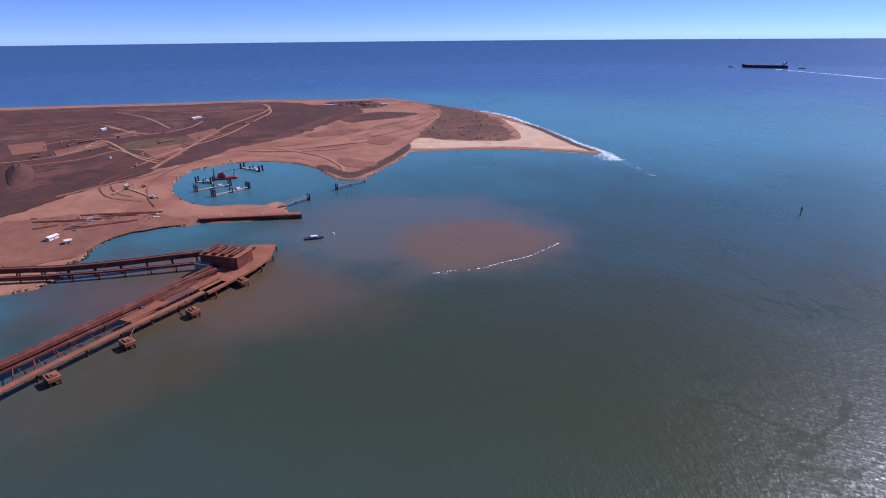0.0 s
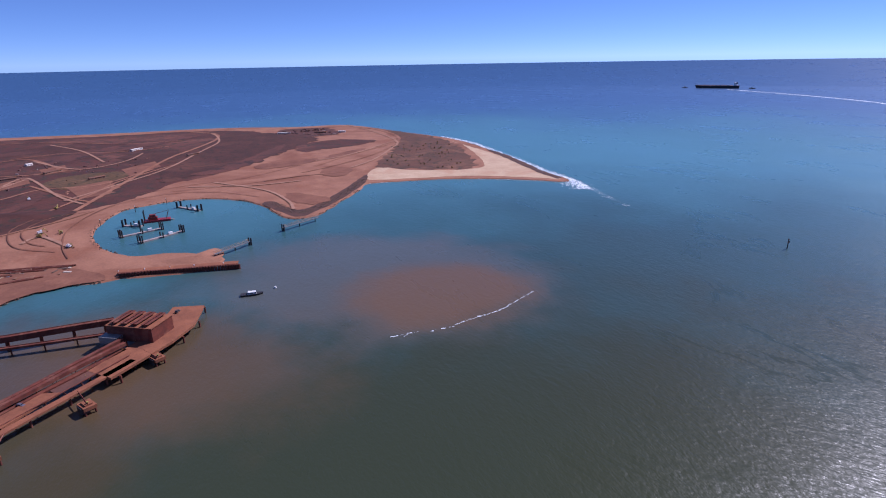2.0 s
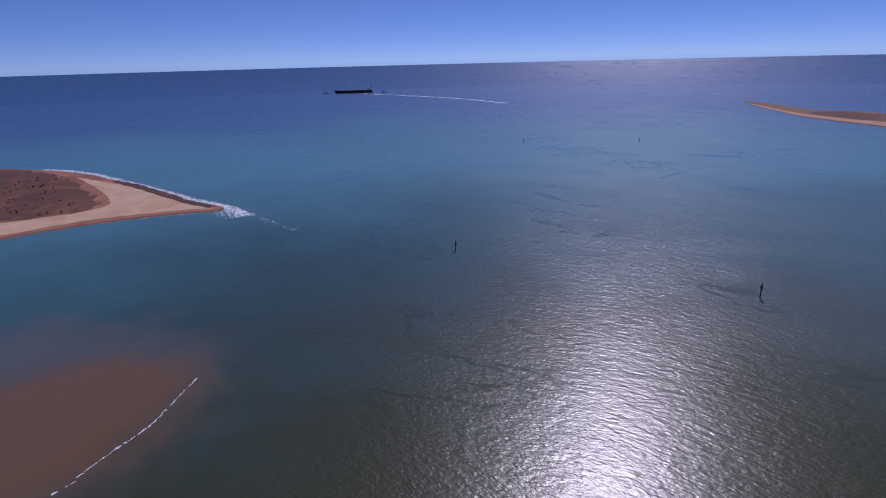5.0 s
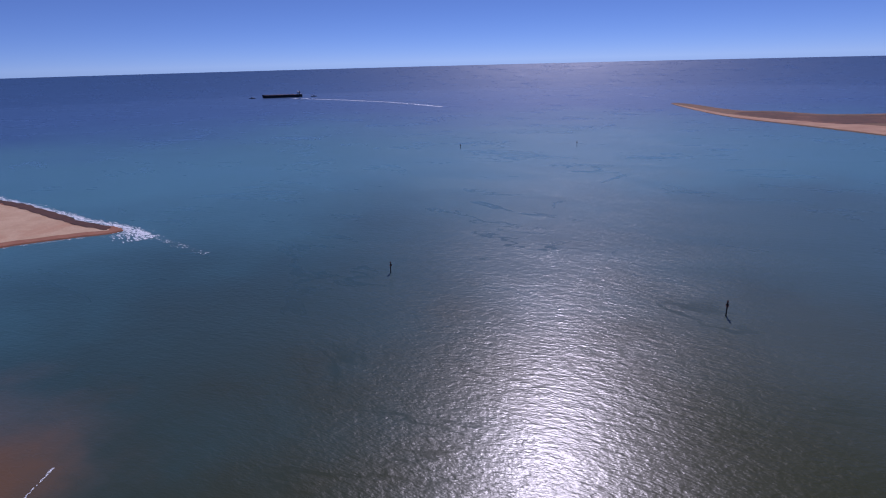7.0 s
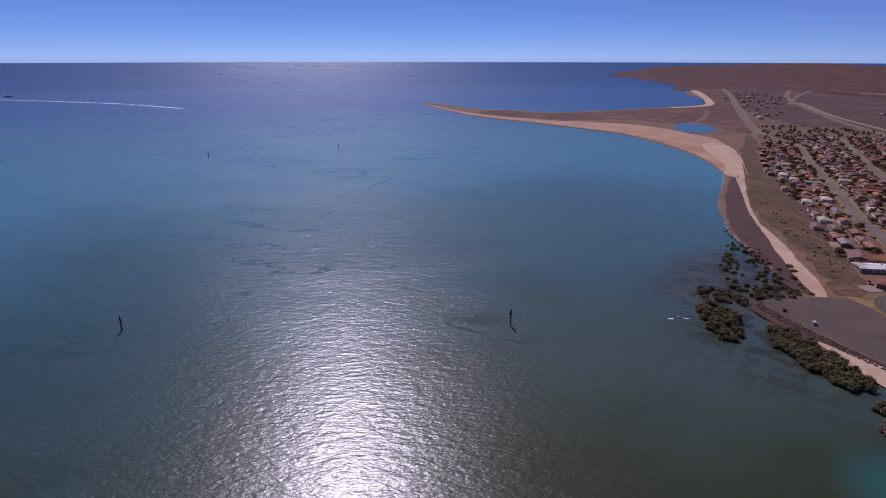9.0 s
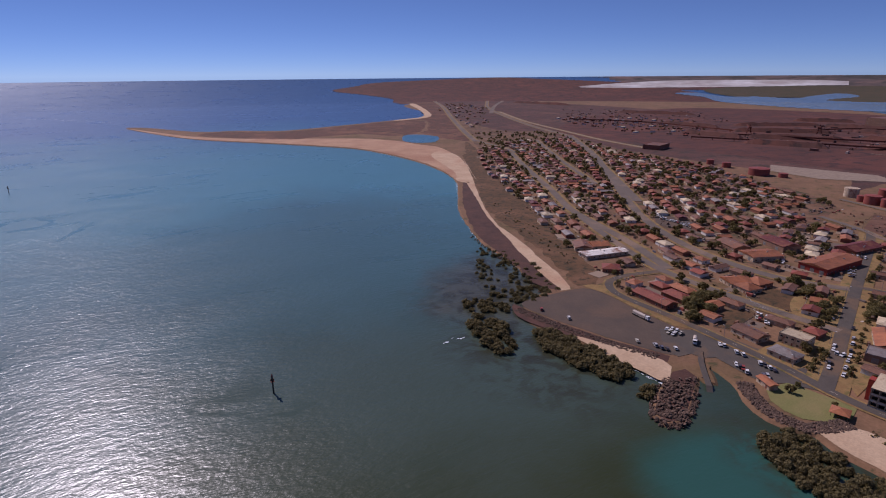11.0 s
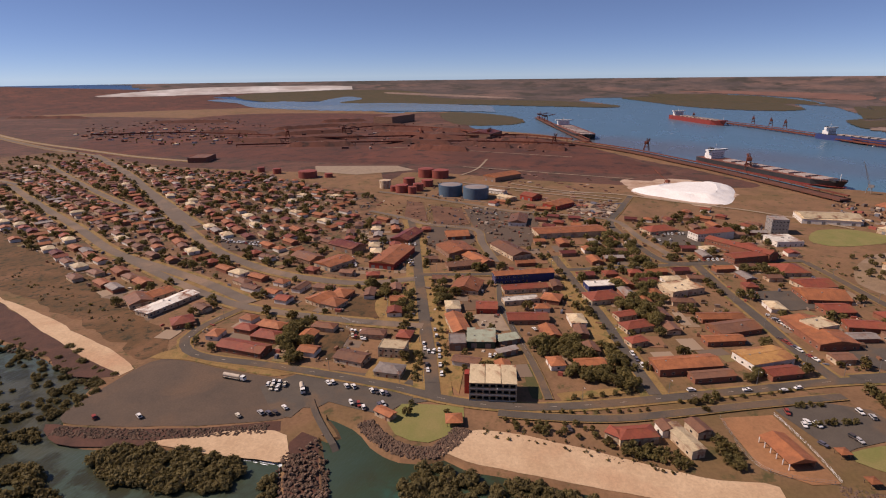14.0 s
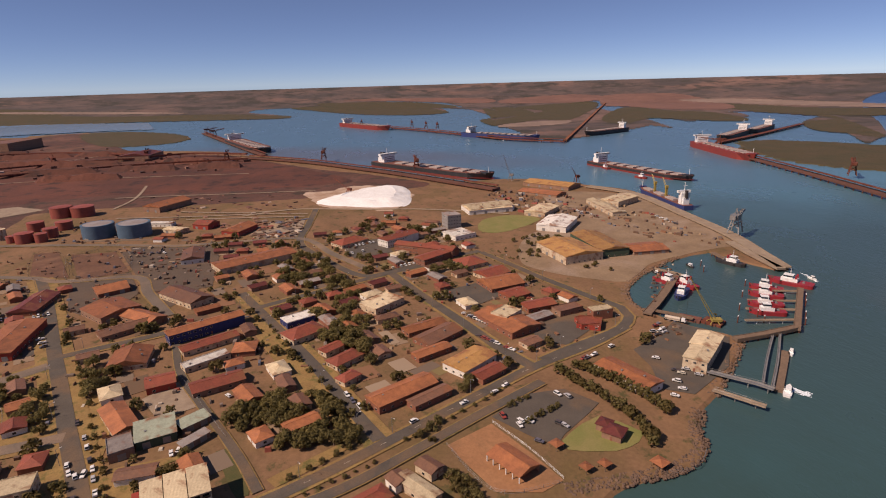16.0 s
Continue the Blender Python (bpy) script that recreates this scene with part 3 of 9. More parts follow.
# ---------------------------------------------------------------- sea and land
SEA, LAND = -0.6, 0.4
sea = Shape()
rings, spokes = [0.01, 250, 500, 900, 1400, 2000, 2700, 3300, 3700, 4200, 5000, 6000, 9000, 14000, 22000], 180
vs, fs = [], []
for r in rings:
    for k in range(spokes):
        a = 2 * math.pi * k / spokes
        fx, fy, fz = far_place(RIM_C.x + r * math.sin(a), RIM_C.y + r * math.cos(a))
        vs.append((fx, fy, fz + SEA))
for i in range(len(rings) - 1):
    for k in range(spokes):
        k2 = (k + 1) % spokes
        fs.append((i * spokes + k, i * spokes + k2, (i + 1) * spokes + k2, (i + 1) * spokes + k)[::-1])
sea.add(vs, fs)
water = tagged(new("water", sea.mesh("water", WATER)), "blue-green sea with brown silt, fine ripples and near colour darkened for vignetting", "water", kind="structure")
# the red island across the harbour mouth
sheet("ground_island", [(-315, -410), (-320, -396), (-332, -386), (-349, -394), (-361, -386), (-363, -377), (-389, -375), (-412, -361), (-426, -336), (-423, -304), (-426, -289), (-419, -270), (-413, -230), (-432, -215), (-451, -226), (-471, -252), (-475, -278), (-492, -297), (-521, -312), (-569, -323), (-616, -318), (-664, -301), (-686, -259), (-685, -215), (-654, -174), (-610, -151), (-555, -141), (-532, -131), (-538, -103), (-580, -69), (-628, -28), (-662, -4)] + [(-655, 41), (-635, 106), (-596, 170), (-564, 208), (-539, 232), (-546, 246), (-609, 250), (-749, 276), (-916, 299), (-1032, 291), (-1171, 252), (-1377, 188), (-1412, 57), (-1496, -109), (-1533, -361), (-1577, -559), (-1605, -721)] + [(-1625, -1000), (-1000, -1375), (-412, -1125), (-319, -525)], LAND, REDSAND, 3.0, label="graded red sand island with a rocky shore", jitter=2.0)
sheet("ground_red_earth", [(-605, -430), (-570, -452), (-534, -468)] + [(-525, -700), (-1000, -1125), (-1562, -875)] + [(-1541, -717), (-1520, -550), (-1477, -359), (-1466, -198), (-1398, -64), (-1296, -25), (-1226, 16), (-1087, 9), (-959, -87), (-839, -183), (-800, -237), (-722, -294), (-691, -335), (-681, -367), (-654, -401), (-655, -431)], LAND + 0.06, WESTDIRT, label="dark red earth with scrub and tracks", jitter=9.0)
sheet("ground_scrub", [(-788, 54), (-1004, 178), (-1146, 228), (-1290, 207), (-1128, 264), (-1006, 278), (-898, 263), (-746, 211), (-696, 183), (-686, 142), (-728, 91), (-754, 61)], LAND + 0.08, SPITSCRUB, label="dark scrub on the island dunes", jitter=12.0)
sheet("beach", [(-687, 5), (-765, 50), (-718, 87), (-678, 173), (-724, 216), (-892, 273), (-955, 280), (-738, 269), (-615, 248), (-550, 238), (-574, 216), (-633, 143), (-661, 62)], LAND + 0.05, SAND, label="pale sand beach round the island's point", jitter=2.0)
sheet("rock_shore", [(-614, -151), (-566, -139), (-535, -125), (-561, -90), (-614, -43), (-671, -3), (-719, 14), (-663, -27), (-596, -80), (-565, -114), (-582, -128), (-623, -138)], LAND + 0.1, REDROCK, label="dark red rock armour along the shore", jitter=1.5)

# the town's land, from the sand spit round to the harbour
COAST_N = [(-61, 1950), (28, 1662), (109, 1484), (228, 1326), (316, 1209), (382, 1099), (409, 929), (405, 795), (379, 685), (332, 595), (293, 525), (268, 465), (248, 408), (241, 376), (238, 344), (228, 303), (226.5, 274.8), (193.8, 256.5), (180.3, 244.5), (178.3, 229.6), (185.5, 205.4), (188.7, 182.1), (191.6, 163.3), (193.0, 148.8), (198.5, 142.5)]
GROYNE = [(196.0, 140.5), (177.2, 129.9), (166.3, 120.5), (166.1, 114.7), (171.6, 111.9), (181.2, 115.4), (198.8, 125.8), (212.1, 133.6), (212.6, 128.9), (214.8, 126.3)]
COAST_S = [(228.3, 138.7), (224.2, 122.5), (214.8, 108.4), (209.4, 94.6), (211.0, 83.8), (216.6, 77.5), (213.5, 66.5), (213.0, 44.6), (213.2, 11.0), (214.8, -17.2), (217.2, -46.8)] + [(235.6, -93.9), (237.9, -120.3), (244.5, -137.5), (258.6, -144.7), (269.8, -152.7), (279.5, -170.4), (295.8, -191.7), (315, -215), (326, -227), (334, -224), (347, -213), (377, -199), (395, -199), (418, -209), (438, -232), (454, -254), (470, -290), (474, -326), (463, -328)]
QUAY = [(461, -334), (438, -336), (416, -346), (425, -356), (462, -367), (521, -385), (611, -402), (709, -416), (754, -410), (798, -382), (869, -334), (893, -279), (901, -208), (957, -157), (1017, -130), (1112, -72), (1211, -30), (1372, 90), (1401, 128)]
COAST_E = [(1497, 186), (1572, 286), (1645, 431), (1770, 518), (1815, 431), (1872, 353), (1981, 349), (2188, 445), (2376, 634), (2410, 774), (2378, 926), (2338, 1013)] + [(2648, 1804), (3045, 2269), (3621, 2830), (4063, 3358)]
COAST_B = [(1657, 5468), (1527, 4210), (1420, 3398), (1232, 2690), (1040, 2161), (903, 1866), (755, 1778), (520, 1676), (332, 1609), (220, 1683), (117, 1711), (-7, 1936)]
sheet("ground_town", COAST_N + GROYNE + COAST_S + QUAY + COAST_E[:12] + [(2875, 1875), (1875, 2875)] + COAST_B[3:], LAND, DIRT, 2.5, label="dusty red town ground", jitter=1.5)
FARPOLY = [COAST_E[8:] + [(4500, 3125), (5750, 4875), (8750, 11250), (11250, 17500), (4750, 11250), (2375, 7000)] + COAST_B[:4] + [(1875, 2375), (2375, 1875)]]
far_grid("ground_saltworks", 2, 62, 1500, 21000, 500, 110, LAND - 0.05, OREFIELD, FARPOLY, label="flat dark red land behind the town")

# plains across the harbour
SHORE_1 = [(2999, 1296), (3044, 1090), (3093, 869), (3039, 610), (2934, 343), (2824, 134), (2898, 46), (3251, 150), (3558, 288), (3916, 263), (3966, 35)] + [(3438, -92), (2985, -244), (2743, -406), (2655, -577), (2881, -717), (3365, -758), (3893, -628)]
SHORE_2 = [(3498, -807), (3154, -804), (2953, -858)] + [(2515, -810), (2442, -898), (2744, -940), (3031, -1010), (2926, -1116), (2332, -971), (2272, -820), (2157, -662), (1890, -635), (1658, -614), (1518, -584), (1399, -588), (1375, -631), (1428, -738), (1502, -867), (1621, -1037), (1724, -1127)]
SHORE_3 = [(1884, -1271), (1724, -1299), (1703, -1416), (1760, -1524), (1921, -1630), (2029, -1672), (1897, -1712), (1701, -1694), (1630, -1690), (1483, -1468), (1277, -1292), (1174, -1283), (1096, -1305)]
SHORE_4 = [(1134, -938), (1141, -997), (1091, -1063), (1019, -1104), (958, -1131), (896, -1167), (702, -952), (735, -850), (788, -816), (869, -809), (969, -831), (1050, -871)]
PLAIN = [SHORE_1 + [(5375, -775), (10000, -1875), (25000, 0), (25000, 11250), (11875, 8125), (6500, 3625)], SHORE_2 + [(4375, -2125), (7500, -4375), (25000, -7500), (25000, -1250), (5375, -1000)], SHORE_3 + [(3250, -4000), (7500, -11250), (20000, -15000), (25000, -6875), (4125, -2000)]]
far_grid("ground_plain", 38, 152, 1250, 21500, 1000, 150, LAND + 0.1, FARLAND, PLAIN, label="flat red plain across the harbour")
far_grid("ground_rim", 40, 152, 4200, 21900, 220, 40, LAND - 0.3, FARLAND, [[(4375, 3250), (11250, 11875), (20000, 20000), (37500, 0), (20000, -25000), (3750, -7500), (3625, -4375), (5250, -2250)]], label="flat land out to the skyline")
MUD = [SHORE_1[:7] + [(3125, 125), (3375, 625), (3625, 1500)], SHORE_1[11:16] + [(3750, -625), (4125, -250), (4000, 62)], SHORE_2[4:12] + [(3000, -950)], SHORE_3[8:] + [(2125, -2062), (2750, -1875)]]
far_grid("mangrove_belt", 40, 152, 1250, 6000, 900, 130, LAND + 0.5, MANGROVE, MUD, label="dark olive mangrove flats along the channel")
sheet("ground_mangrove_island", SHORE_4, LAND + 0.3, MANGROVE, 3.0, label="low dark mangrove island", jitter=20.0)
sheet("ground_mangrove_point", [(2349, 755), (2376, 634), (2188, 445), (1981, 349), (1854, 352), (1779, 423), (1805, 528), (2040, 658)], LAND + 0.5, MANGROVE, 2.0, label="low dark mangrove point", jitter=18.0)
far_grid("salt_flat", 15, 62, 3000, 19000, 400, 120, LAND + 1.0, SALTFLAT, [[(4261, 4906), (4143, 4242), (4648, 3985), (5221, 3695), (6132, 3509), (7299, 3366), (9416, 5385), (9146, 6464), (8287, 7094), (6307, 6230)]], label="white crust of distant salt ponds")
far_grid("creek", 20, 75, 1500, 9000, 500, 120, LAND + 0.9, CREEK, [[(3406, 2870), (3035, 2329), (2628, 1903), (2447, 1469), (2412, 1203), (2454, 829), (2432, 570), (2346, 459), (2344, 327), (2289, 157), (2526, 174), (2777, 388), (2924, 686), (3140, 1233), (3143, 1662), (3736, 1815), (4158, 2146), (3709, 2054), (3263, 1913), (3312, 2163), (3202, 2316), (3619, 2855)]], label="blue tidal creek across the plain")

PINKPLAIN = surface("pale_red_plain", (0.2, 0.1, 0.075), (0.15, 0.078, 0.06), 0.004, 0.02, 0.95, bump=0.0, world=True)
TANPLAIN = surface("bare_tan_flat", (0.27, 0.185, 0.145), (0.2, 0.135, 0.105), 0.004, 0.02, 0.95, bump=0.0, world=True)
far_grid("mangrove_belt", 40, 152, 1250, 7000, 900, 130, LAND + 0.7, MANGROVE, [
    [(2112, -669), (2206, -795), (2543, -1090), (2980, -1137), (3203, -1528), (3287, -1741), (2820, -1530), (1977, -949), (2039, -865), (1910, -642), (2010, -626)],
    [(2149, -1189), (2567, -1546), (2200, -1534), (2009, -1575), (1655, -1429), (1614, -1317), (1741, -1268), (1862, -1198), (1712, -1014), (1815, -993)],
    [(2999, 1297), (4496, 1939), (3727, 1045), (3456, 401), (2907, 60), (2884, 338), (3041, 856)],
    [(2489, -2063), (2082, -2028), (1802, -2191), (1549, -1873), (1687, -1750), (1972, -1728)],
    [(4690, -135), (4425, -718), (3593, -902), (3202, -833), (3333, -533), (3701, -238)],
    [(3276, 2322), (4483, 3433), (6410, 4003), (6964, 3547), (5384, 2052), (3283, 1180), (2964, 1405), (3335, 1912)]], label="dark mangrove belts on the far flats")
far_grid("red_plain", 40, 152, 1500, 9000, 700, 120, LAND + 0.8, PINKPLAIN, [
    [(4168, -1515), (4701, -2265), (4022, -2230), (3361, -1781), (3314, -1433), (3538, -1242)],
    [(4244, -2366), (4096, -2850), (2498, -2054), (2131, -1730), (2269, -1583), (2612, -1575), (2856, -1577)],
    [(5387, -361), (5106, -1141), (4318, -1409), (3650, -1146), (4549, -739)]], label="bare red ground round the far ore works")
far_grid("tan_flat", 40, 152, 1500, 9000, 700, 120, LAND + 0.9, TANPLAIN, [
    [(3066, -2198), (2934, -2482), (2024, -2470), (1853, -2255), (2249, -2133), (2735, -2094)],
    [(4843, 2088), (5249, 2262), (4462, 1247), (3809, 665), (4061, 1137)],
    [(1865, -626), (1961, -787), (1928, -924), (1792, -815), (1781, -634)]], label="pale bare flats on the plain")

# ground covers of the town's side
sheet("ground_back_scrub", [(1724, 3551), (1864, 2964), (1891, 2300), (1901, 1793), (1792, 1225), (1532, 692), (1225, 337), (1077, 169), (952, 223), (884, 401), (840, 555), (844, 848), (940, 1155), (849, 1226), (860, 1385), (925, 1654), (1024, 2127)], LAND + 0.03, BACKLAND, label="dark red scrub plain behind the suburb", jitter=6.0)
sheet("ground_back_scrub", [(1957, 878), (2264, 882), (2349, 755), (1645, 431), (1494, 273), (1338, 123), (1125, -11), (1037, -84), (968, -131), (896, -171), (862, -113), (863, -33), (853, 14), (858, 88), (868, 188), (886, 274), (881, 351), (866, 394)], LAND + 0.03, BACKLAND, label="dark red ground between tanks and stockyard", jitter=4.0)
sheet("ground_suburb", [(943, 1687), (876, 1409), (863, 1246), (957, 1175), (850, 854), (811, 631), (745, 433), (685, 320), (554, 274), (445, 262), (394, 288), (371, 319), (366, 371), (399, 471), (441, 586), (511, 761), (586, 946), (687, 1164)], LAND + 0.04, SUBURB, label="dull brown yards of the suburb", jitter=4.0)
sheet("ground_orefield", [(1338, 123), (1426, 179), (1494, 273), (1588, 417), (1683, 507), (1669, 579), (1938, 842)] + [(2250, 1000), (2125, 1625), (1500, 1562)] + [(940, 1155), (951, 938), (953, 740), (952, 576), (956, 434), (986, 313), (976, 228), (955, 132), (947, 46), (953, -25), (998, -57)], LAND + 0.05, OREFIELD, label="dark red iron ore stockyard", jitter=6.0)
sheet("beach", [(-61, 1950), (28, 1662), (109, 1484), (230, 1338), (319, 1219), (385, 1108), (412, 936), (408, 800), (381, 689), (390, 667), (443, 765), (495, 885), (538, 1035), (522, 1115), (506, 1203), (454, 1293), (357, 1355), (284, 1402), (186, 1464), (103, 1564), (43, 1687)] , LAND + 0.05, SPITSAND, label="orange sand beach along the spit", jitter=2.0)
sheet("ground_spit_scrub", [(108, 1610), (188, 1478), (306, 1373), (368, 1394), (491, 1396), (551, 1308), (657, 1377), (816, 1680), (736, 1734), (508, 1639), (324, 1576), (187, 1666)], LAND + 0.07, SPITSCRUB, label="dark red scrub on the sand spit", jitter=9.0)
sheet("ground_headland_scrub", [(640, 1330), (700, 1420), (830, 1690), (760, 1760), (903, 1866), (1040, 2161), (1232, 2690), (1390, 3250), (1560, 3200), (1330, 2560), (1080, 2010), (900, 1620), (800, 1400), (700, 1180), (640, 1110)], LAND + 0.02, SPITSCRUB, label="dark red scrub behind the bay", jitter=14.0)
sheet("beach", [(752, 1776), (903, 1868), (1040, 2163), (1232, 2692), (1262, 2680), (1066, 2148), (922, 1845), (766, 1752)], LAND + 0.12, SAND, label="thin pale beach round the far bay", jitter=4.0)
sheet("pond", [(529, 1216), (525, 1151), (573, 1134), (631, 1225), (618, 1297), (579, 1306)], LAND + 0.12, WATER, label="shallow blue lagoon behind the beach", category="pond", jitter=3.0)
sheet("rock_shelf", [(374, 657), (318, 561), (280, 486), (250, 412), (242, 372), (232, 322), (220, 287), (230, 265), (236, 292), (255, 350), (274, 401), (300, 476), (336, 556), (386, 668)], LAND + 0.06, REDROCK, label="flat red rock shelf by the beach", jitter=2.5)
sheet("ground_dune_scrub", [(637, 1096), (563, 904), (472, 694), (401, 534), (366, 449), (338, 389), (272.4, 275.6), (251.1, 260.0), (270, 330), (303, 417), (349, 538), (415, 687), (509, 876)], LAND + 0.05, SCRUB, label="brown scrub on the dunes", jitter=5.0)
sheet("ground_dune_scrub", [(522, 914), (520, 865), (448, 704), (364, 531), (332, 438), (312, 372), (286, 308), (270.1, 270.3), (254.4, 260.5), (245.4, 271.2), (262, 308), (277, 353), (291, 411), (325, 518), (390, 649)], LAND + 0.06, SCRUB, label="brown scrub on the dunes", jitter=7.0)
sheet("beach", [(274, 401), (255, 350), (236, 292), (230, 265), (228, 264), (236, 262), (240, 268), (252, 299), (264, 341), (279, 389), (288, 433)], LAND + 0.09, SAND, label="strip of pale beach sand", jitter=1.0)
sheet("beach", [(379, 685), (385, 655), (386, 668), (336, 556), (300, 476), (274, 401), (255, 350), (264, 341), (279, 389), (288, 433), (330, 533), (425, 720), (497, 867), (402, 664), (476, 827), (513, 926), (512, 984), (465, 936), (412, 750)], LAND + 0.09, SAND, label="narrow pale beach below the dunes", jitter=1.0)
sheet("beach", [(187.0, 204.1), (194.8, 190.0), (204.4, 173.8), (210.4, 155.5), (208.9, 148.5), (193.6, 138.7), (190.9, 151.3), (189.0, 168.5), (187.5, 187.3)], LAND + 0.07, SAND, label="small pale beach beside the breakwater", jitter=0.8)
sheet("beach", [(216.7, 79.2), (234.4, 74.1), (239.0, 58.0), (239.0, 34.0), (236.6, 10.8), (234.0, -9.1), (233.1, -30.4), (235.6, -51.8), (219.2, -47.3), (216.5, -17.5), (215.0, 11.0), (214.8, 44.8), (215.3, 67.0), (218.2, 78.0)], LAND + 0.07, SAND, label="long pale sand beach below the town", jitter=1.0)
sheet("car_park_gravel", [(189.7, 258.5), (216.0, 261.3), (244.9, 259.2), (251.5, 246.7), (250.0, 212.5), (250.5, 181.3), (249.0, 167.8), (236.7, 157.4), (221.1, 155.9), (209.1, 177.9), (197.3, 210.3), (188.9, 240.3)], LAND + 0.08, GRAVEL, label="wide gravel car park", jitter=0.6)
sheet("car_park_asphalt", [(240.1, 184.1), (256.5, 173.0), (266.4, 155.2), (270.3, 120.7), (266.2, 96.0), (252.9, 96.5), (245.6, 108.6), (235.9, 113.2), (236.4, 126.6), (238.2, 143.4), (231.6, 146.4), (230.2, 152.9), (221.1, 154.0), (221.2, 163.6)], LAND + 0.12, ASPHALT, label="asphalt car park by the boat ramp", jitter=0.4)
sheet("lawn", [(230.6, 109.0), (246.8, 108.3), (249.0, 101.6), (252.2, 78.7), (241.2, 75.4), (229.2, 80.0), (222.4, 86.3), (221.2, 94.3), (223.5, 102.4)], LAND + 0.12, LAWN, label="green lawn on the foreshore", jitter=0.5)
sheet("lawn", [(267.1, -84.6), (275.8, -98.5), (279.0, -109.3), (271.6, -115.8), (262.1, -121.1), (257.0, -115.0), (254.6, -102.9), (257.3, -91.3), (260.9, -84.2)], LAND + 0.12, LAWN, label="bright green park lawn", jitter=0.5)
sheet("lawn", [(612, -158), (652, -176), (663, -213), (635, -236), (604, -198), (596, -170)], LAND + 0.1, LAWN, label="green sports oval by the port", jitter=1.0)
sheet("lawn", [(302, 60), (303, 53), (288.9, 46.4), (270.1, 44.2), (269.5, 48.7), (287.7, 55.5)], LAND + 0.1, surface("dark_grass", (0.07, 0.07, 0.025), (0.1, 0.08, 0.03), 0.2, 1.5, 0.95, world=True), label="dark fenced grass plot", jitter=0.3)
sheet("red_yard", [(278.0, -36.1), (287.4, -59.5), (263.5, -68.5), (244.4, -74.2), (240.5, -63.6), (245.6, -46.9)], LAND + 0.1, YARDDIRT, label="raked red earth yard", jitter=0.3)
sheet("car_park_asphalt", [(292.4, -61.3), (306, -84), (305, -104), (288.7, -114.2), (281.8, -104.6), (271.1, -87.9), (265.0, -81.0), (273.5, -73.0)], LAND + 0.12, ASPHALT, label="asphalt car park by the park", jitter=0.3)
sheet("car_park_asphalt", [(341, -181), (358, -205), (329, -222), (300, -197), (282.0, -162.2), (291.2, -149.8), (312, -158), (332, -160)], LAND + 0.12, ASPHALT, label="asphalt yard by the jetty building", jitter=0.3)
sheet("wharf_yard", [(492, -160), (433, -209), (439, -230), (464, -265), (480, -339), (476, -353), (449, -355), (516, -381), (613, -396), (702, -403), (756, -351), (758, -294), (621, -260), (572, -194)], LAND + 0.07, surface("dusty_yard", (0.27, 0.18, 0.11), (0.2, 0.13, 0.08), 0.04, 0.6, 0.95, world=True, c=(0.3, 0.21, 0.15), spread=0.02), label="dusty concrete wharf yard", jitter=1.0)
sheet("verge", [(249.1, 263.6), (263.8, 255.7), (259.9, 241.2), (259.1, 205.8), (257.1, 173.4), (251.7, 182.2), (251.4, 213.6), (252.5, 242.3)], LAND + 0.1, VERGE, label="dry yellow grass strip beside the car park", jitter=0.4)
for lot in ([(322, 119), (264.2, 114.1), (262.3, 135.0), (281.9, 137.7), (307, 135)], [(370, 128), (338, 111), (304, 105), (267.2, 92.4), (276.1, 100.8), (337, 122)], [(445, 48), (366, 20), (295.8, -3.7), (294.9, 3.3), (357, 30), (432, 55)], [(364, 174), (380, 158), (335, 136), (332, 156)], [(277.3, 37.4), (295.4, -0.9), (291.9, -2.1), (271.5, 34.2)]):
    sheet("dry_lawn", lot, LAND + 0.11, VERGE, label="patch of dry yellow grass", jitter=0.8)
for lot in ([(361, 200), (372, 173), (344, 159), (324, 163), (332, 189)], [(300, 183), (315, 177), (312, 168), (278.7, 161.2), (271.9, 170.1)]):
    sheet("bare_lot", lot, LAND + 0.1, SCRUB, label="bare fenced lot of dark earth", jitter=0.6)

COMPOUND = surface("ploughed_red_lot", (0.16, 0.075, 0.045), (0.11, 0.056, 0.036), 0.08, 0.5, 0.95, world=True, c=(0.2, 0.1, 0.06), spread=0.03)
COMPOUNDS = [[(674, 271), (673, 250), (583, 211), (594, 244)], [(658, 234), (653, 194), (583, 165), (572, 200)]]
for lot in COMPOUNDS:
    sheet("bare_lot", lot, LAND + 0.1, COMPOUND, smooth=False, label="fenced lot of rough dark red earth")
sheet("bare_yard", [(652, 190), (650, 146), (595, 126), (566, 107), (508, 98), (485, 114), (543, 145)], LAND + 0.1, GRAVEL, label="wide bare grey work yard")
sheet("bare_yard", [(672, 74), (664, 20), (723, 16), (722, 60)], LAND + 0.1, CONCRETE, smooth=False, label="pale storage yard with stacked steel")
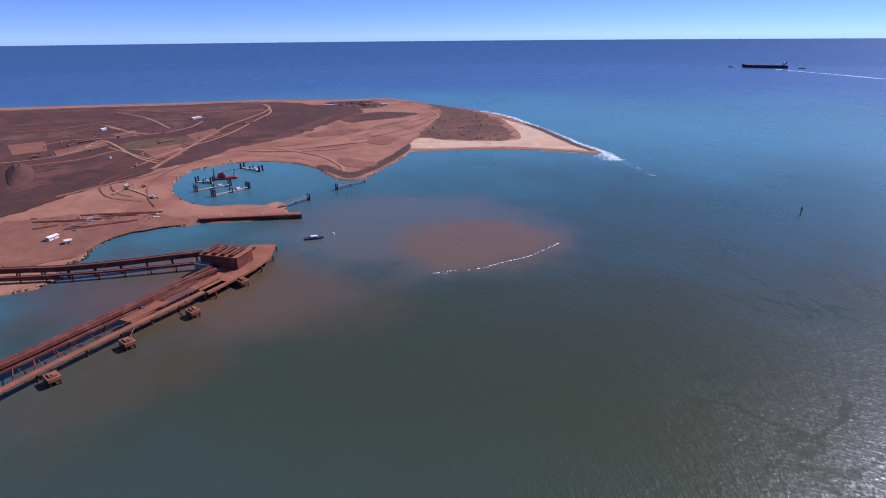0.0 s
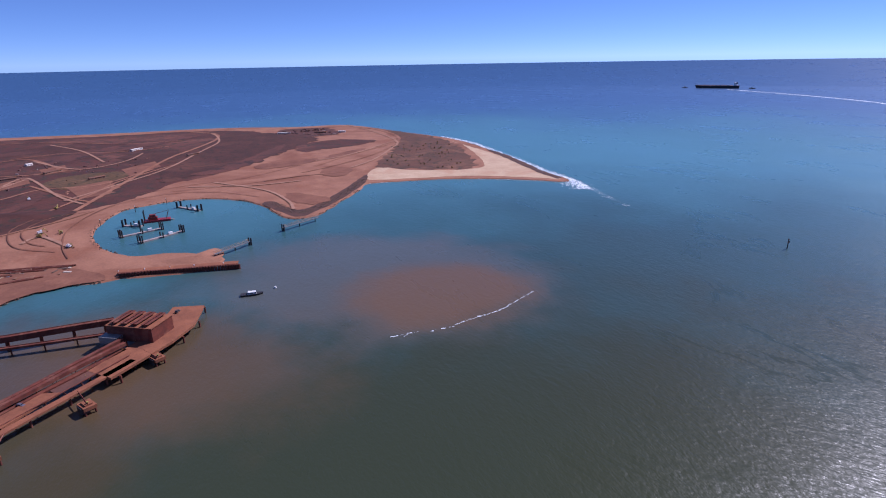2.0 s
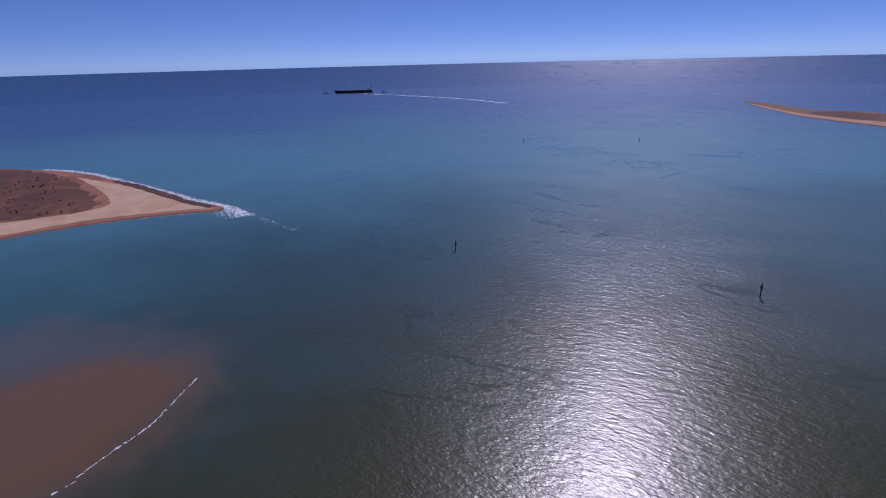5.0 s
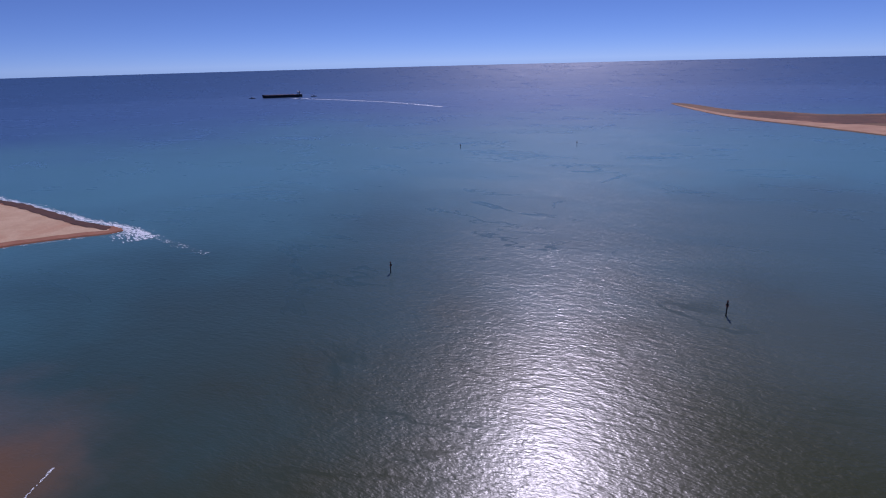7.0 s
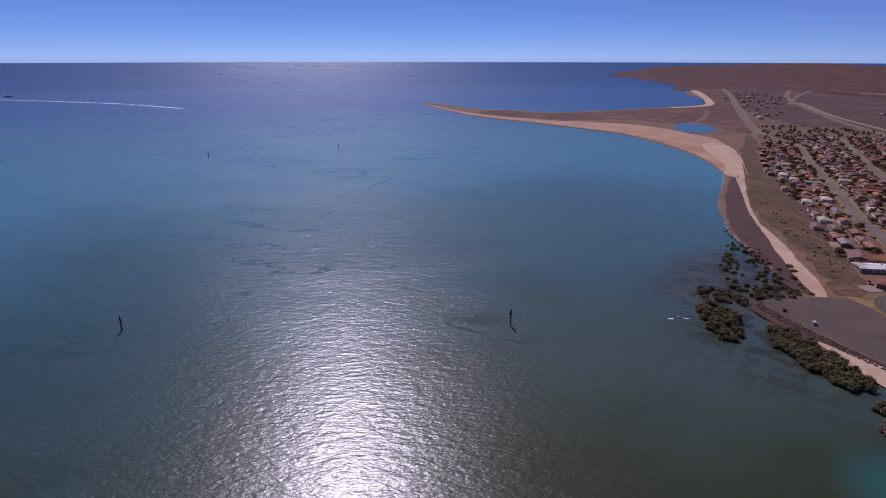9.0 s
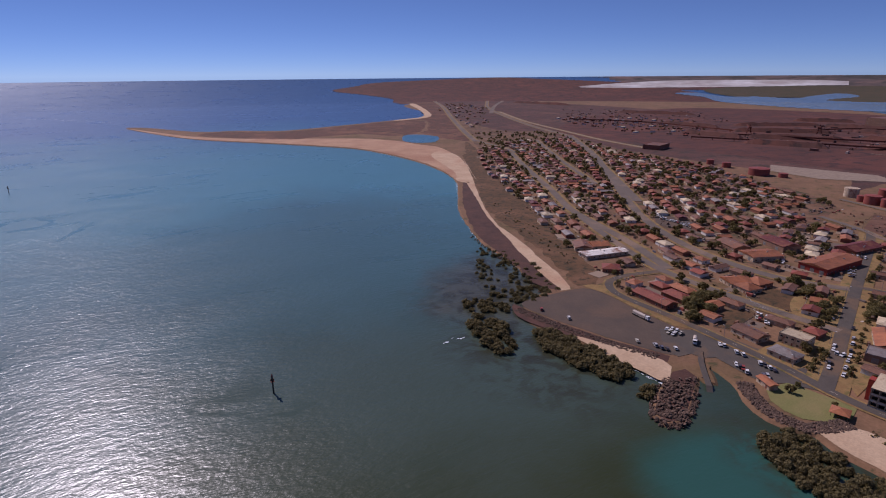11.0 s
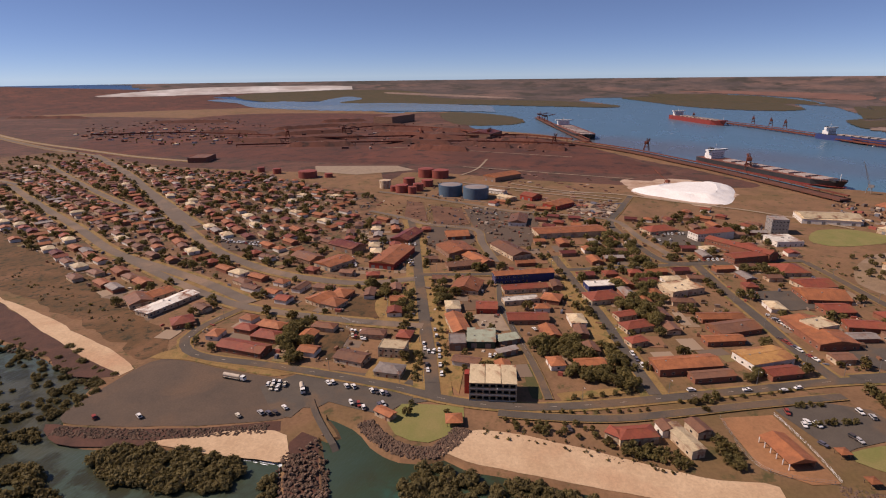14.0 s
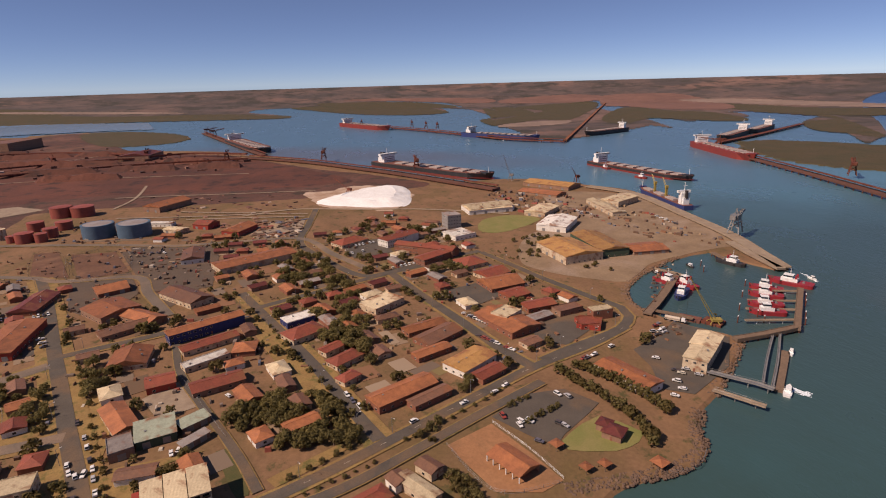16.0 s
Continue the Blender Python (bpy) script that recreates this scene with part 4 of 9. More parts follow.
for lot, lm, ll in (([(666, 185), (646, 108), (607, 95), (521, 90), (517, 118), (578, 154)], GRAVEL, "bare grey storage lot"), ([(357, 102), (370, 87), (342, 72), (335, 90)], CONCRETE, "pale concrete yard"), ([(568, 205), (581, 163), (523, 143), (473, 155), (501, 184)], GRAVEL, "bare workshop yard"), ([(490, 207), (500, 192), (432, 167), (428, 183)], ASPHALT, "asphalt car yard"), ([(605, -15), (616, -59), (565, -60), (557, -24)], ASPHALT, "motel car park"), ([(473, 397), (475, 341), (442, 318), (434, 360)], GRAVEL, "dealer's yard of gravel"), ([(454, -79), (464, -110), (437, -125), (423, -99), (432, -82)], ASPHALT, "paved yard behind shops"), ([(281.4, 101.0), (302, 101), (304, 64), (295.4, 89.8), (263.5, 84.4)], VERGE, "dry forecourt"), ([(384, -118), (393, -151), (366, -155), (348, -127), (359, -113)], ASPHALT, "paved corner lot"), ([(904, 536), (942, 394), (905, 347), (839, 422), (846, 502)], CONCRETE, "pale bare sand flat")):
    sheet("bare_yard", lot, LAND + 0.1, lm, label=ll + " in the town", jitter=0.8)
for lot, lm in (([(-790, -367), (-853, -357), (-878, -327), (-808, -313), (-746, -332)], REDSAND), ([(-796, -503), (-854, -455), (-795, -419), (-763, -471)], WESTDIRT), ([(-1297, -518), (-1356, -441), (-1221, -366), (-1149, -439)], HEATH), ([(-904, -411), (-949, -359), (-931, -299), (-872, -314), (-838, -374)], SCRUB), ([(-1113, -320), (-1156, -237), (-1054, -200), (-981, -272)], HEATH), ([(-1070, -10), (-1116, 76), (-1056, 153), (-1017, 95), (-997, 30), (-987, -18)], WESTDIRT), ([(-1365, 14), (-1336, 124), (-1208, 116), (-1215, 10)], OREFIELD)):
    sheet("earth_patch", lot, LAND + 0.09, lm, label="patch of disturbed earth on the island", jitter=14.0)

sheet("breakwater_base", [(196.4, 140.1), (177.5, 129.5), (167.2, 120.6), (166.7, 115.2), (172.1, 112.5), (180.9, 115.8), (198.4, 126.2), (211.6, 134.3), (213.4, 143.1), (205.1, 144.4)], LAND - 0.22, REDROCK, label="packed rubble under the breakwater", jitter=0.3)
sheet("rock_bank", [(184.2, 260.2), (187.5, 238.6), (195.9, 208.9), (207.7, 176.7), (218.1, 156.7), (211.0, 153.0), (203.4, 173.1), (193.4, 188.7), (185.6, 202.8), (175.5, 234.1), (176.4, 248.4)], LAND - 0.2, REDROCK, label="rocky bank below the car park", jitter=0.8)
sheet("rock_bank", [(230.2, 120.2), (222.5, 109.3), (217.4, 97.6), (217.7, 86.0), (225.3, 80.1), (238.5, 75.2), (235.9, 72.1), (219.0, 77.1), (213.4, 84.5), (211.8, 95.5), (216.4, 109.1), (224.6, 120.2)], LAND - 0.2, REDROCK, label="dark rock bank below the lawn", jitter=0.3)
sheet("rock_shore", [(-835, 287), (-759, 283), (-654, 261), (-600, 249), (-556, 244), (-551, 236), (-598, 238), (-655, 249), (-755, 269)], LAND + 0.12, REDROCK, label="dark wet rock along the point", jitter=3.0)
sheet("dark_scrub", [(-619, -494), (-648, -458), (-693, -418), (-711, -349), (-679, -350), (-634, -387), (-580, -423), (-544, -446), (-535, -472)], LAND + 0.12, HEATH, label="belt of dark scrub above the graded sand", jitter=9.0)
sheet("dark_scrub", [(-806, -253), (-866, -207), (-920, -114), (-1065, -8), (-1160, 53), (-1320, -20), (-1298, -131), (-1093, -198), (-931, -253)], LAND + 0.12, HEATH, label="dark low scrub over red earth", jitter=16.0)
for lot in [[(-786, -36), (-805, -11), (-771, 8), (-731, -14), (-738, -40)], [(-657, -111), (-619, -81), (-592, -73), (-582, -99), (-614, -121)], [(-890, -110), (-901, -15), (-865, -29), (-844, -108)], [(-912, 9), (-969, 96), (-934, 78), (-881, 12)]]:
    sheet("earth_patch", lot, LAND + 0.13, DAMPSAND, label="patch of darker damp red sand", jitter=6.0)
for pad in ([(-978, -575), (-995, -527), (-894, -504), (-875, -544)], [(-890, -495), (-964, -436), (-908, -425), (-832, -480)], [(-843, -373), (-872, -324), (-779, -315), (-755, -348)], [(-961, -312), (-1021, -264), (-960, -255), (-893, -298)], [(-1031, -432), (-1064, -400), (-997, -389), (-973, -417)]):
    sheet("graded_pad", pad, LAND + 0.1, DAMPSAND, label="dull graded pad on the island", smooth=False)
sheet("laydown_yard", [(-494, -462), (-497, -441), (-499, -406), (-477, -339), (-435, -302), (-424, -300), (-420, -345), (-400, -368), (-372, -379), (-366, -392), (-372, -430)], LAND + 0.06, DAMPSAND, label="trodden dark red sand of the laydown yard", jitter=4.0)
sheet("dark_scrub", [(-837, -548), (-785, -506), (-700, -462), (-657, -432), (-674, -387), (-684, -348), (-630, -373), (-604, -415), (-558, -444), (-519, -468), (-525, -560)], LAND + 0.09, HEATH, label="dark low scrub above the yard", jitter=8.0)
for bank in ([(-662, -497), (-690, -460), (-739, -425), (-807, -396), (-757, -398), (-697, -425), (-650, -458), (-617, -486)], [(-1143, -455), (-1243, -372), (-1314, -281), (-1366, -164), (-1248, -258), (-1166, -347), (-1080, -420)], [(-1223, -638), (-1290, -546), (-1266, -460), (-1213, -533)], [(-855, -217), (-913, -155), (-1042, -72), (-1112, -22), (-976, -73), (-853, -163)]):
    sheet("earth_bank", bank, LAND + 0.11, OREFIELD, label="dark bank of turned red earth", jitter=6.0)

# streets
road([(326, 256), (306, 261), (287.3, 263.3), (273.8, 261.0), (262.2, 248.7), (258.3, 230.3), (260.6, 194.2), (261.1, 157.9), (260.0, 116.7), (256.8, 93.4), (257.1, 72.0), (262.0, 46.4), (274.1, 15.7), (289.8, -16.9), (307, -52), (326, -90), (332, -104), (344, -139), (360, -173)], 7.5, 0.56, lines=True)
road([(335, -106), (342, -123), (351, -149), (359, -169), (373, -183), (388, -186), (408, -177), (434, -168), (463, -158), (499, -148), (537, -136)], 8, 0.55)
road([(256.5, 95.5), (297.2, 111.6), (336, 128), (387, 149), (430, 167), (517, 202), (585, 232)], 9.5, 0.53, verge=6)
road([(421, 162), (440, 104), (463, 54), (483, 9), (507, -48), (524, -98)], 8, 0.51, verge=2)
road([(289.7, -8.8), (321, 2), (371, 18), (419, 36), (461, 52), (498, 66)], 8, 0.52, verge=4)
road([(329, -98), (357, -88), (396, -78), (435, -67), (473, -57), (504, -50)], 9, 0.54, verge=2)
road([(929, 1074), (737, 778), (591, 588), (505, 473), (441, 382), (406, 313), (390, 256), (390, 202), (411, 163)], 11.7, 0.5, verge=3, mat=DUSTROAD)
road([(420, 495), (391, 431), (356, 347), (337, 296), (326, 254), (325, 200), (328, 158), (332, 128)], 9.75, 0.49, verge=3, mat=DUSTROAD)
road([(334, 257), (360, 322), (380, 386), (403, 458), (456, 561), (528, 709), (620, 890)], 11.7, 0.5, verge=4, mat=DUSTROAD)
road([(674, 1113), (659, 1036), (651, 969), (628, 882)], 11.7, 0.5, verge=3, mat=DUSTROAD)
road([(659, 1088), (784, 1370), (998, 1826), (1270, 2397), (1571, 3102)], 15.6, 0.5, verge=4, mat=DUSTROAD)
road([(500, 447), (559, 531), (635, 641), (729, 772), (824, 917), (918, 1072), (997, 1310), (1177, 1738), (1360, 2120), (1603, 2522), (2233, 3428), (2935, 3975)], 14.3, 0.48, verge=4, mat=DUSTROAD)
road([(536, 559), (624, 732), (719, 903), (797, 1040)], 10.4, 0.48, verge=3, mat=DUSTROAD)
road([(895, 774), (926, 960), (982, 1146), (1094, 1494), (1285, 1932)], 9, 0.47, verge=5, mat=CONCRETE, label="pale dirt haul road")
road([(781, 1), (696, 13), (624, 22), (556, -1), (508, -25), (510, -49), (527, -86), (541, -136)], 9, 0.5, verge=1)
road([(612, 294), (590, 240), (572, 211), (565, 155), (521, 136), (468, 111)], 9, 0.48, verge=1, mat=DUSTROAD)
road([(720, 330), (700, 260), (675, 190), (655, 135), (651, 78), (640, 20), (578, -6), (526, -31)], 9, 0.48, verge=1, mat=DUSTROAD)
road([(270.6, 40.8), (288.8, 47.5), (311, 57), (343, 72), (380, 88), (426, 99)], 5, 0.47, verge=0.5)
road([(769, 88), (785, 28), (754, -53), (724, -131), (668, -212)], 6, 0.46, verge=1, mat=CONCRETE, label="dusty rail yard track")
road([(-829, -34), (-914, 54), (-1007, 172), (-1093, 214), (-1241, 220), (-1336, 175), (-1371, 48)], 9, 0.5, verge=0, mat=REDSAND, label="pale graded sand track")
road([(-689, -348), (-819, -310), (-1034, -244), (-1138, -195), (-1268, -141), (-1379, -136), (-1445, -185)], 8, 0.5, verge=0, mat=REDSAND, label="pale graded sand track")
road([(-1134, -608), (-1137, -538), (-1165, -468), (-1000, -394)], 6, 0.49, verge=0, mat=REDSAND, label="pale dirt track over red earth")
for tr in ([(-886, -422), (-764, -358), (-728, -333)], [(-771, -526), (-787, -479), (-802, -441), (-848, -404), (-845, -334), (-939, -266)], [(-702, -375), (-796, -332), (-855, -310), (-974, -227)], [(-1459, -642), (-1423, -478), (-1299, -317), (-1290, -208)], [(-1180, -498), (-1212, -422), (-1178, -315), (-1207, -236)], [(-784, -65), (-824, 5), (-896, 93), (-1010, 186)], [(-748, -126), (-759, -71), (-756, -6)], [(-581, -434), (-616, -396), (-650, -352), (-680, -328)]):
    road(tr, 5, 0.5, verge=0, mat=REDSAND, label="pale wheel track over red earth")
road([(-907, -553), (-985, -493), (-984, -427), (-1007, -340)], 6, 0.49, verge=0, mat=REDSAND, label="pale dirt track over red earth")
for tr in ([(812, 237), (790, 154), (773, 69), (754, 12)], [(774, 152), (754, 67), (740, 16)], [(823, 166), (790, 96), (783, 29)], [(956, 277), (944, 203), (921, 93), (905, -3)], [(871, 257), (944, 248), (1053, 258)], [(1184, 519), (1176, 386), (1144, 224), (1120, 107)], [(1445, 631), (1496, 521), (1555, 470)]):
    road(tr, 5, 0.5, verge=0, mat=CONCRETE, label="pale dirt track beside the rail lines")
road([(1203, 1865), (1540, 2342), (2098, 3013), (2533, 3383)], 22, 0.5, verge=0, mat=DUSTROAD, label="pale road across the plain")
for tr in [[(-1376, 188), (-1184, 199), (-1020, 184), (-932, 136), (-834, 66), (-787, 13)], [(-876, -22), (-913, 54), (-992, 141), (-1031, 184)], [(-754, -366), (-832, -310), (-929, -248), (-1088, -188), (-1212, -143), (-1325, -135), (-1381, -142)], [(-900, -456), (-956, -436), (-788, -376), (-723, -343)], [(-1133, -454), (-1003, -376), (-1043, -313), (-1134, -283)], [(-1368, -460), (-1233, -392), (-1057, -342)], [(-776, -190), (-690, -136), (-614, -121), (-569, -124)], [(-763, -224), (-727, -146), (-725, -79)], [(-568, -379), (-588, -367), (-537, -338)], [(-815, -544), (-836, -482), (-944, -435)]]:
    road(tr, 5, 0.5, verge=0, mat=TRACK, label="pale wheel track over the red island")
for tr in ([(-547, -356), (-571, -375), (-620, -386), (-665, -367), (-677, -332)], [(-524, -346), (-559, -383), (-625, -398), (-672, -382)], [(-497, -334), (-541, -343), (-601, -345), (-668, -326), (-710, -295), (-729, -242), (-705, -189), (-653, -148)], [(-748, -283), (-775, -220), (-784, -152), (-852, -48)], [(-742, -247), (-741, -172), (-758, -70)]):
    road(tr, 1.7, 0.48, verge=0, mat=DAMPSAND, label="graded rut curving round the basin")
road([(252, 62), (255, 42), (263, 10), (278, -22), (295, -56), (314, -96)], 6.5, 0.5, verge=0.6, label="second carriageway of the shore road, worn asphalt")
ramp = new("boat_ramp", ribbon_shape(smooth_line([(237.1, 152.7), (226.2, 143.3), (216.1, 133.1), (206.2, 122.3)], 4), 3.0, 1.25).mesh("boat_ramp", ASPHALT))
ramp.data.vertices[-1].co.z = ramp.data.vertices[-2].co.z = -0.9
tagged(ramp, "concrete boat ramp running into the water", "boat ramp", kind="structure")
# ---------------------------------------------------------------- buildings
OCC = []  # footprints: x, y, half width, half depth, turn


def taken(x, y, pad):
    for ox, oy, hw, hd, t in OCC:
        dx, dy = x - ox, y - oy
        if abs(dx) + abs(dy) > hw + hd + 60:
            continue
        c, s = math.cos(t), math.sin(t)
        if abs(dx * c + dy * s) < hw + pad and abs(-dx * s + dy * c) < hd + pad:
            return True
    return False


def inside(x, y, poly):
    hit = False
    for (x0, y0), (x1, y1) in zip(poly, poly[1:] + poly[:1]):
        if (y0 > y) != (y1 > y) and x < (x1 - x0) * (y - y0) / (y1 - y0) + x0:
            hit = not hit
    return hit


def road_gap(x, y):
    """Metres to the nearest kerb, and the heading of that street."""
    best, turn = 1e9, 0.0
    p = Vector((x, y))
    for line, width in ROADS:
        for i in range(0, len(line) - 1):
            a, b = line[i], line[i + 1]
            if abs(a.x - x) + abs(a.y - y) > 220:
                continue
            ab = b - a
            k = min(max((p - a).dot(ab) / max(ab.length_squared, 1e-6), 0), 1)
            d = (a + ab * k - p).length - width / 2
            if d < best:
                best, turn = d, math.atan2(ab.y, ab.x)
    return best, turn


KEEP_CLEAR = [p for n, p in SHEETS if n in ("bare_yard", "car_park_gravel", "car_park_asphalt", "lawn", "bare_lot", "red_yard", "beach", "pond", "wharf_yard")]
KEEP_CLEAR.append([(690, 330), (668, 190), (650, 120), (600, 120), (560, 200), (600, 330)])

wsh = Shape()
wsh.box(0, 0, 0, 1.5, 0.07, 0.08).box(0, 0, 1.12, 1.5, 0.07, 0.08).box(-0.71, 0, 0.08, 0.08, 0.07, 1.04).box(0.71, 0, 0.08, 0.08, 0.07, 1.04)
wsh.box(0, 0.01, 0.08, 1.34, 0.03, 1.04, 1)
WINDOW = wsh.mesh("window", TRIM, GLASS)
dsh = Shape().box(0, 0, 0, 0.95, 0.08, 2.05).box(0.35, -0.06, 0.95, 0.05, 0.06, 0.12, 1)
DOOR = dsh.mesh("door", WALLS["brick"], TRIM)
rsh = Shape().box(0, 0, 0, 3.2, 0.1, 3.0)
for k in range(6):
    rsh.box(0, -0.06, 0.2 + 0.47 * k, 3.1, 0.05, 0.3)
ROLLER = rsh.mesh("roller_door", STEEL)


def roof_shape(w, d, h, kind):
    """Roof over a w by d plan whose eaves lie at height h."""
    s = Shape()
    pitch = {"hip": 0.36, "gable": 0.3, "shed": 0.16}.get(kind, 0.0)
    a, b, th = w / 2, d / 2, 0.16
    if kind == "flat":
        s.box(0, 0, h - 0.1, w, d, 0.2)
        for x, y, ww, dd in ((0, b - 0.1, w, 0.2), (0, -b + 0.1, w, 0.2), (a - 0.1, 0, 0.2, d - 0.4), (-a + 0.1, 0, 0.2, d - 0.4)):
            s.box(x, y, h + 0.1, ww, dd, 0.35)
        return s
    if kind == "skillion":
        rise = 0.1 * d
        s.add([(-a, -b, h), (a, -b, h), (a, b, h + rise), (-a, b, h + rise), (-a, -b, h - th), (a, -b, h - th), (a, b, h + rise - th), (-a, b, h + rise - th)], [(0, 1, 2, 3), (7, 6, 5, 4), (0, 4, 5, 1), (1, 5, 6, 2), (2, 6, 7, 3), (3, 7, 4, 0)])
        return s
    if w < d:
        sub = roof_shape(d, w, h, kind)
        sub.v = [(-y, x, z) for x, y, z in sub.v]
        return sub
    top = h + pitch * b
    run = b if kind == "hip" else 0.0
    e = [(-a, -b), (a, -b), (a, b), (-a, b)]
    vs = [(x, y, h) for x, y in e] + [(-a + run, 0, top), (a - run, 0, top)] + [(x, y, h - th) for x, y in e]
    fs = [(0, 1, 5, 4), (2, 3, 4, 5), (1, 2, 5), (3, 0, 4), (6, 9, 8, 7), (0, 6, 7, 1), (1, 7, 8, 2), (2, 8, 9, 3), (3, 9, 6, 0)]
    s.add(vs, fs)
    s.box(0, 0, top - 0.04, w - 2 * run, 0.35, 0.1)
    return s


def wall_shape(w, d, h, t=0.22):
    s = Shape()
    s.box(0, -d / 2 + t / 2, 0, w, t, h).box(0, d / 2 - t / 2, 0, w, t, h)
    s.box(-w / 2 + t / 2, 0, 0, t, d - 2 * t, h).box(w / 2 - t / 2, 0, 0, t, d - 2 * t, h)
    return s


def side_pose(side, w, d, u, z):
    """A spot on one of the four outer walls, facing out."""
    if side == 0:
        return pose(u, -d / 2 - 0.03, z)
    if side == 1:
        return pose(w / 2 + 0.03, u, z, 0, 0, 90)
    if side == 2:
        return pose(-u, d / 2 + 0.03, z, 0, 0, 180)
    return pose(-w / 2 - 0.03, -u, z, 0, 0, 270)


def house(x, y, w, d, rot, h=3.0, kind="hip", roof="rust", wall="cream", floors=1, label="", name="house", category="house", group="", gap=4.8, rollers=0, register=True, extras=True):
    rng = random.Random(int(x * 7 + y * 13))
    ob = thing(name, x, y, rot, LAND, label or f"single-storey house with a dusty {roof} metal roof", category, group)
    ww, wd = (w - 1.0, d - 1.0) if kind != "flat" else (w - 0.05, d - 0.05)
    ww, wd = max(ww, 2.0), max(wd, 2.0)
    g = wall_shape(ww, wd, h - 0.12)
    if kind in ("gable", "shed"):
        pitch = 0.3 if kind == "gable" else 0.16
        if w >= d:
            g.add([(sx * ww / 2, sy * wd / 2, h - 0.12) for sx in (-1, 1) for sy in (-1, 1)] + [(-ww / 2, 0, h + pitch * wd / 2 - 0.05), (ww / 2, 0, h + pitch * wd / 2 - 0.05)], [(0, 1, 4), (2, 3, 5)])
        else:
            g.add([(sx * ww / 2, sy * wd / 2, h - 0.12) for sy in (-1, 1) for sx in (-1, 1)] + [(0, -wd / 2, h + pitch * ww / 2 - 0.05), (0, wd / 2, h + pitch * ww / 2 - 0.05)], [(0, 1, 4), (2, 3, 5)])
    part("wall", g, WALLS[wall], ob)
    rf = part("roof", roof_shape(w, d, h, kind), ROOFS[roof], ob)
    if extras and w * d > 150:
        for _ in range(min(3, int(w * d / 200))):
            part("roof_vent", Shape().box(0, 0, 0, 0.9, 0.9, 0.9), STEEL, rf, at=pose(rng.uniform(-w * 0.35, w * 0.35), rng.uniform(-d * 0.2, d * 0.2), h + (0.16 if kind == "shed" else 0.3 if kind == "gable" else 0.0) * 0.25 * min(w, d)))
    for side in range(4):
        run = ww if side % 2 == 0 else wd
        n = int(run / gap)
        if rollers and side == 0:
            for k in range(rollers):
                part("roller_door", ROLLER, None, ob, at=side_pose(0, ww, wd, (k + 0.5) / rollers * run - run / 2, 0.02))
            continue
        for fl in range(floors):
            for k in range(min(n, 8)):
                u = (k + 0.5) / n * run - run / 2
                if fl == 0 and k == n // 2 and side in (0, 2):
                    part("door", DOOR, None, ob, at=side_pose(side, ww, wd, u, 0.02))
                elif n:
                    part("window", WINDOW, None, ob, at=side_pose(side, ww, wd, u, 0.95 + fl * (h / floors)))
    if register:
        OCC.append((x, y, w / 2, d / 2, radians(rot)))
    return ob


# streets nearest the car park
house(313.7, 310.4, 42.2, 14.1, -10, 3.6, "shed", "white", "cream", label="long low hall with a bright white metal roof")
house(291.4, 278.3, 14.3, 14.4, -42, 3.4, "hip", "red", "brick", label="brick house with a red tiled roof by the dunes")
house(272.0, 217.0, 31.6, 12.1, -92, 3.4, "gable", "red", "brick", label="long brick housing row with a dull red roof")
house(289.1, 212.3, 19.2, 11.6, -91, 3.4, "hip", "red", "brick", label="brick units with a dull red hipped roof")
house(302.1, 218.7, 19.2, 10.5, -93, 3.4, "hip", "rust", "brick", label="brick units with a rust-coloured hipped roof")
house(294.1, 231.5, 13.5, 9.3, -93, 3.4, "hip", "red", "brick", label="small brick unit with a dull red roof")
house(278.9, 150.9, 18.5, 11.9, -94, 3.4, "gable", "brown", "cream", label="house with a red-brown metal roof and cluttered yard")
house(350.6, 210.4, 16.3, 17.8, -112, 3.4, "gable", "rust", "cream")
house(345.9, 198.1, 14.9, 14.1, -99, 3.4, "hip", "rust", "cream")
house(362.5, 201.1, 14.5, 15.9, -94, 3.4, "hip", "rust", "brick")
house(424.1, 239.6, 21.1, 28.5, -111, 4.4, "shed", "rust", "cream", label="workshop with a rust-streaked metal roof", rollers=2)
house(431.1, 269.8, 27.8, 17.1, -111, 3.6, "gable", "brown", "dust")
house(467.8, 250.4, 31.8, 18.5, -109, 5.2, "gable", "maroon", "dust", label="workshop with a dark maroon roof", rollers=2)
house(450.8, 197.9, 22.7, 51.3, -90, 5.4, "shed", "rust", "red", label="broad warehouse with an orange metal roof", rollers=3)
house(312.2, 335.2, 16.4, 21.3, -33, 3.4, "gable", "brown", "cream")
house(326.8, 330.4, 17.1, 16.1, -18, 3.4, "gable", "rust", "cream")
house(518.0, 210.6, 19.4, 38.2, -94, 3.6, "gable", "maroon", "brick", label="shop with a dark red roof")
house(485.1, 150.9, 27.7, 31.6, -50, 5.4, "shed", "rust", "dust", label="workshop with a broad orange-brown roof", rollers=3)
house(450.2, 132.7, 32.6, 13.6, -59, 3.4, "gable", "brown", "dust", label="low row of shops with a brown roof")
house(534.6, 164.7, 22.4, 21.7, -64, 3.6, "gable", "rust", "brick", rollers=2)
house(475.7, 137.5, 14.6, 62.2, -42, 3.8, "gable", "rust", "dust", label="long narrow workshop with a rusty roof")
house(497.0, 104.5, 19.1, 41.9, -49, 4.6, "gable", "brown", "cream", label="hall with a red-brown gable roof")
house(573.1, 60.9, 68.8, 25.1, -65, 5.4, "shed", "rust", "cream", label="long depot with a ribbed orange and cream roof", rollers=5)
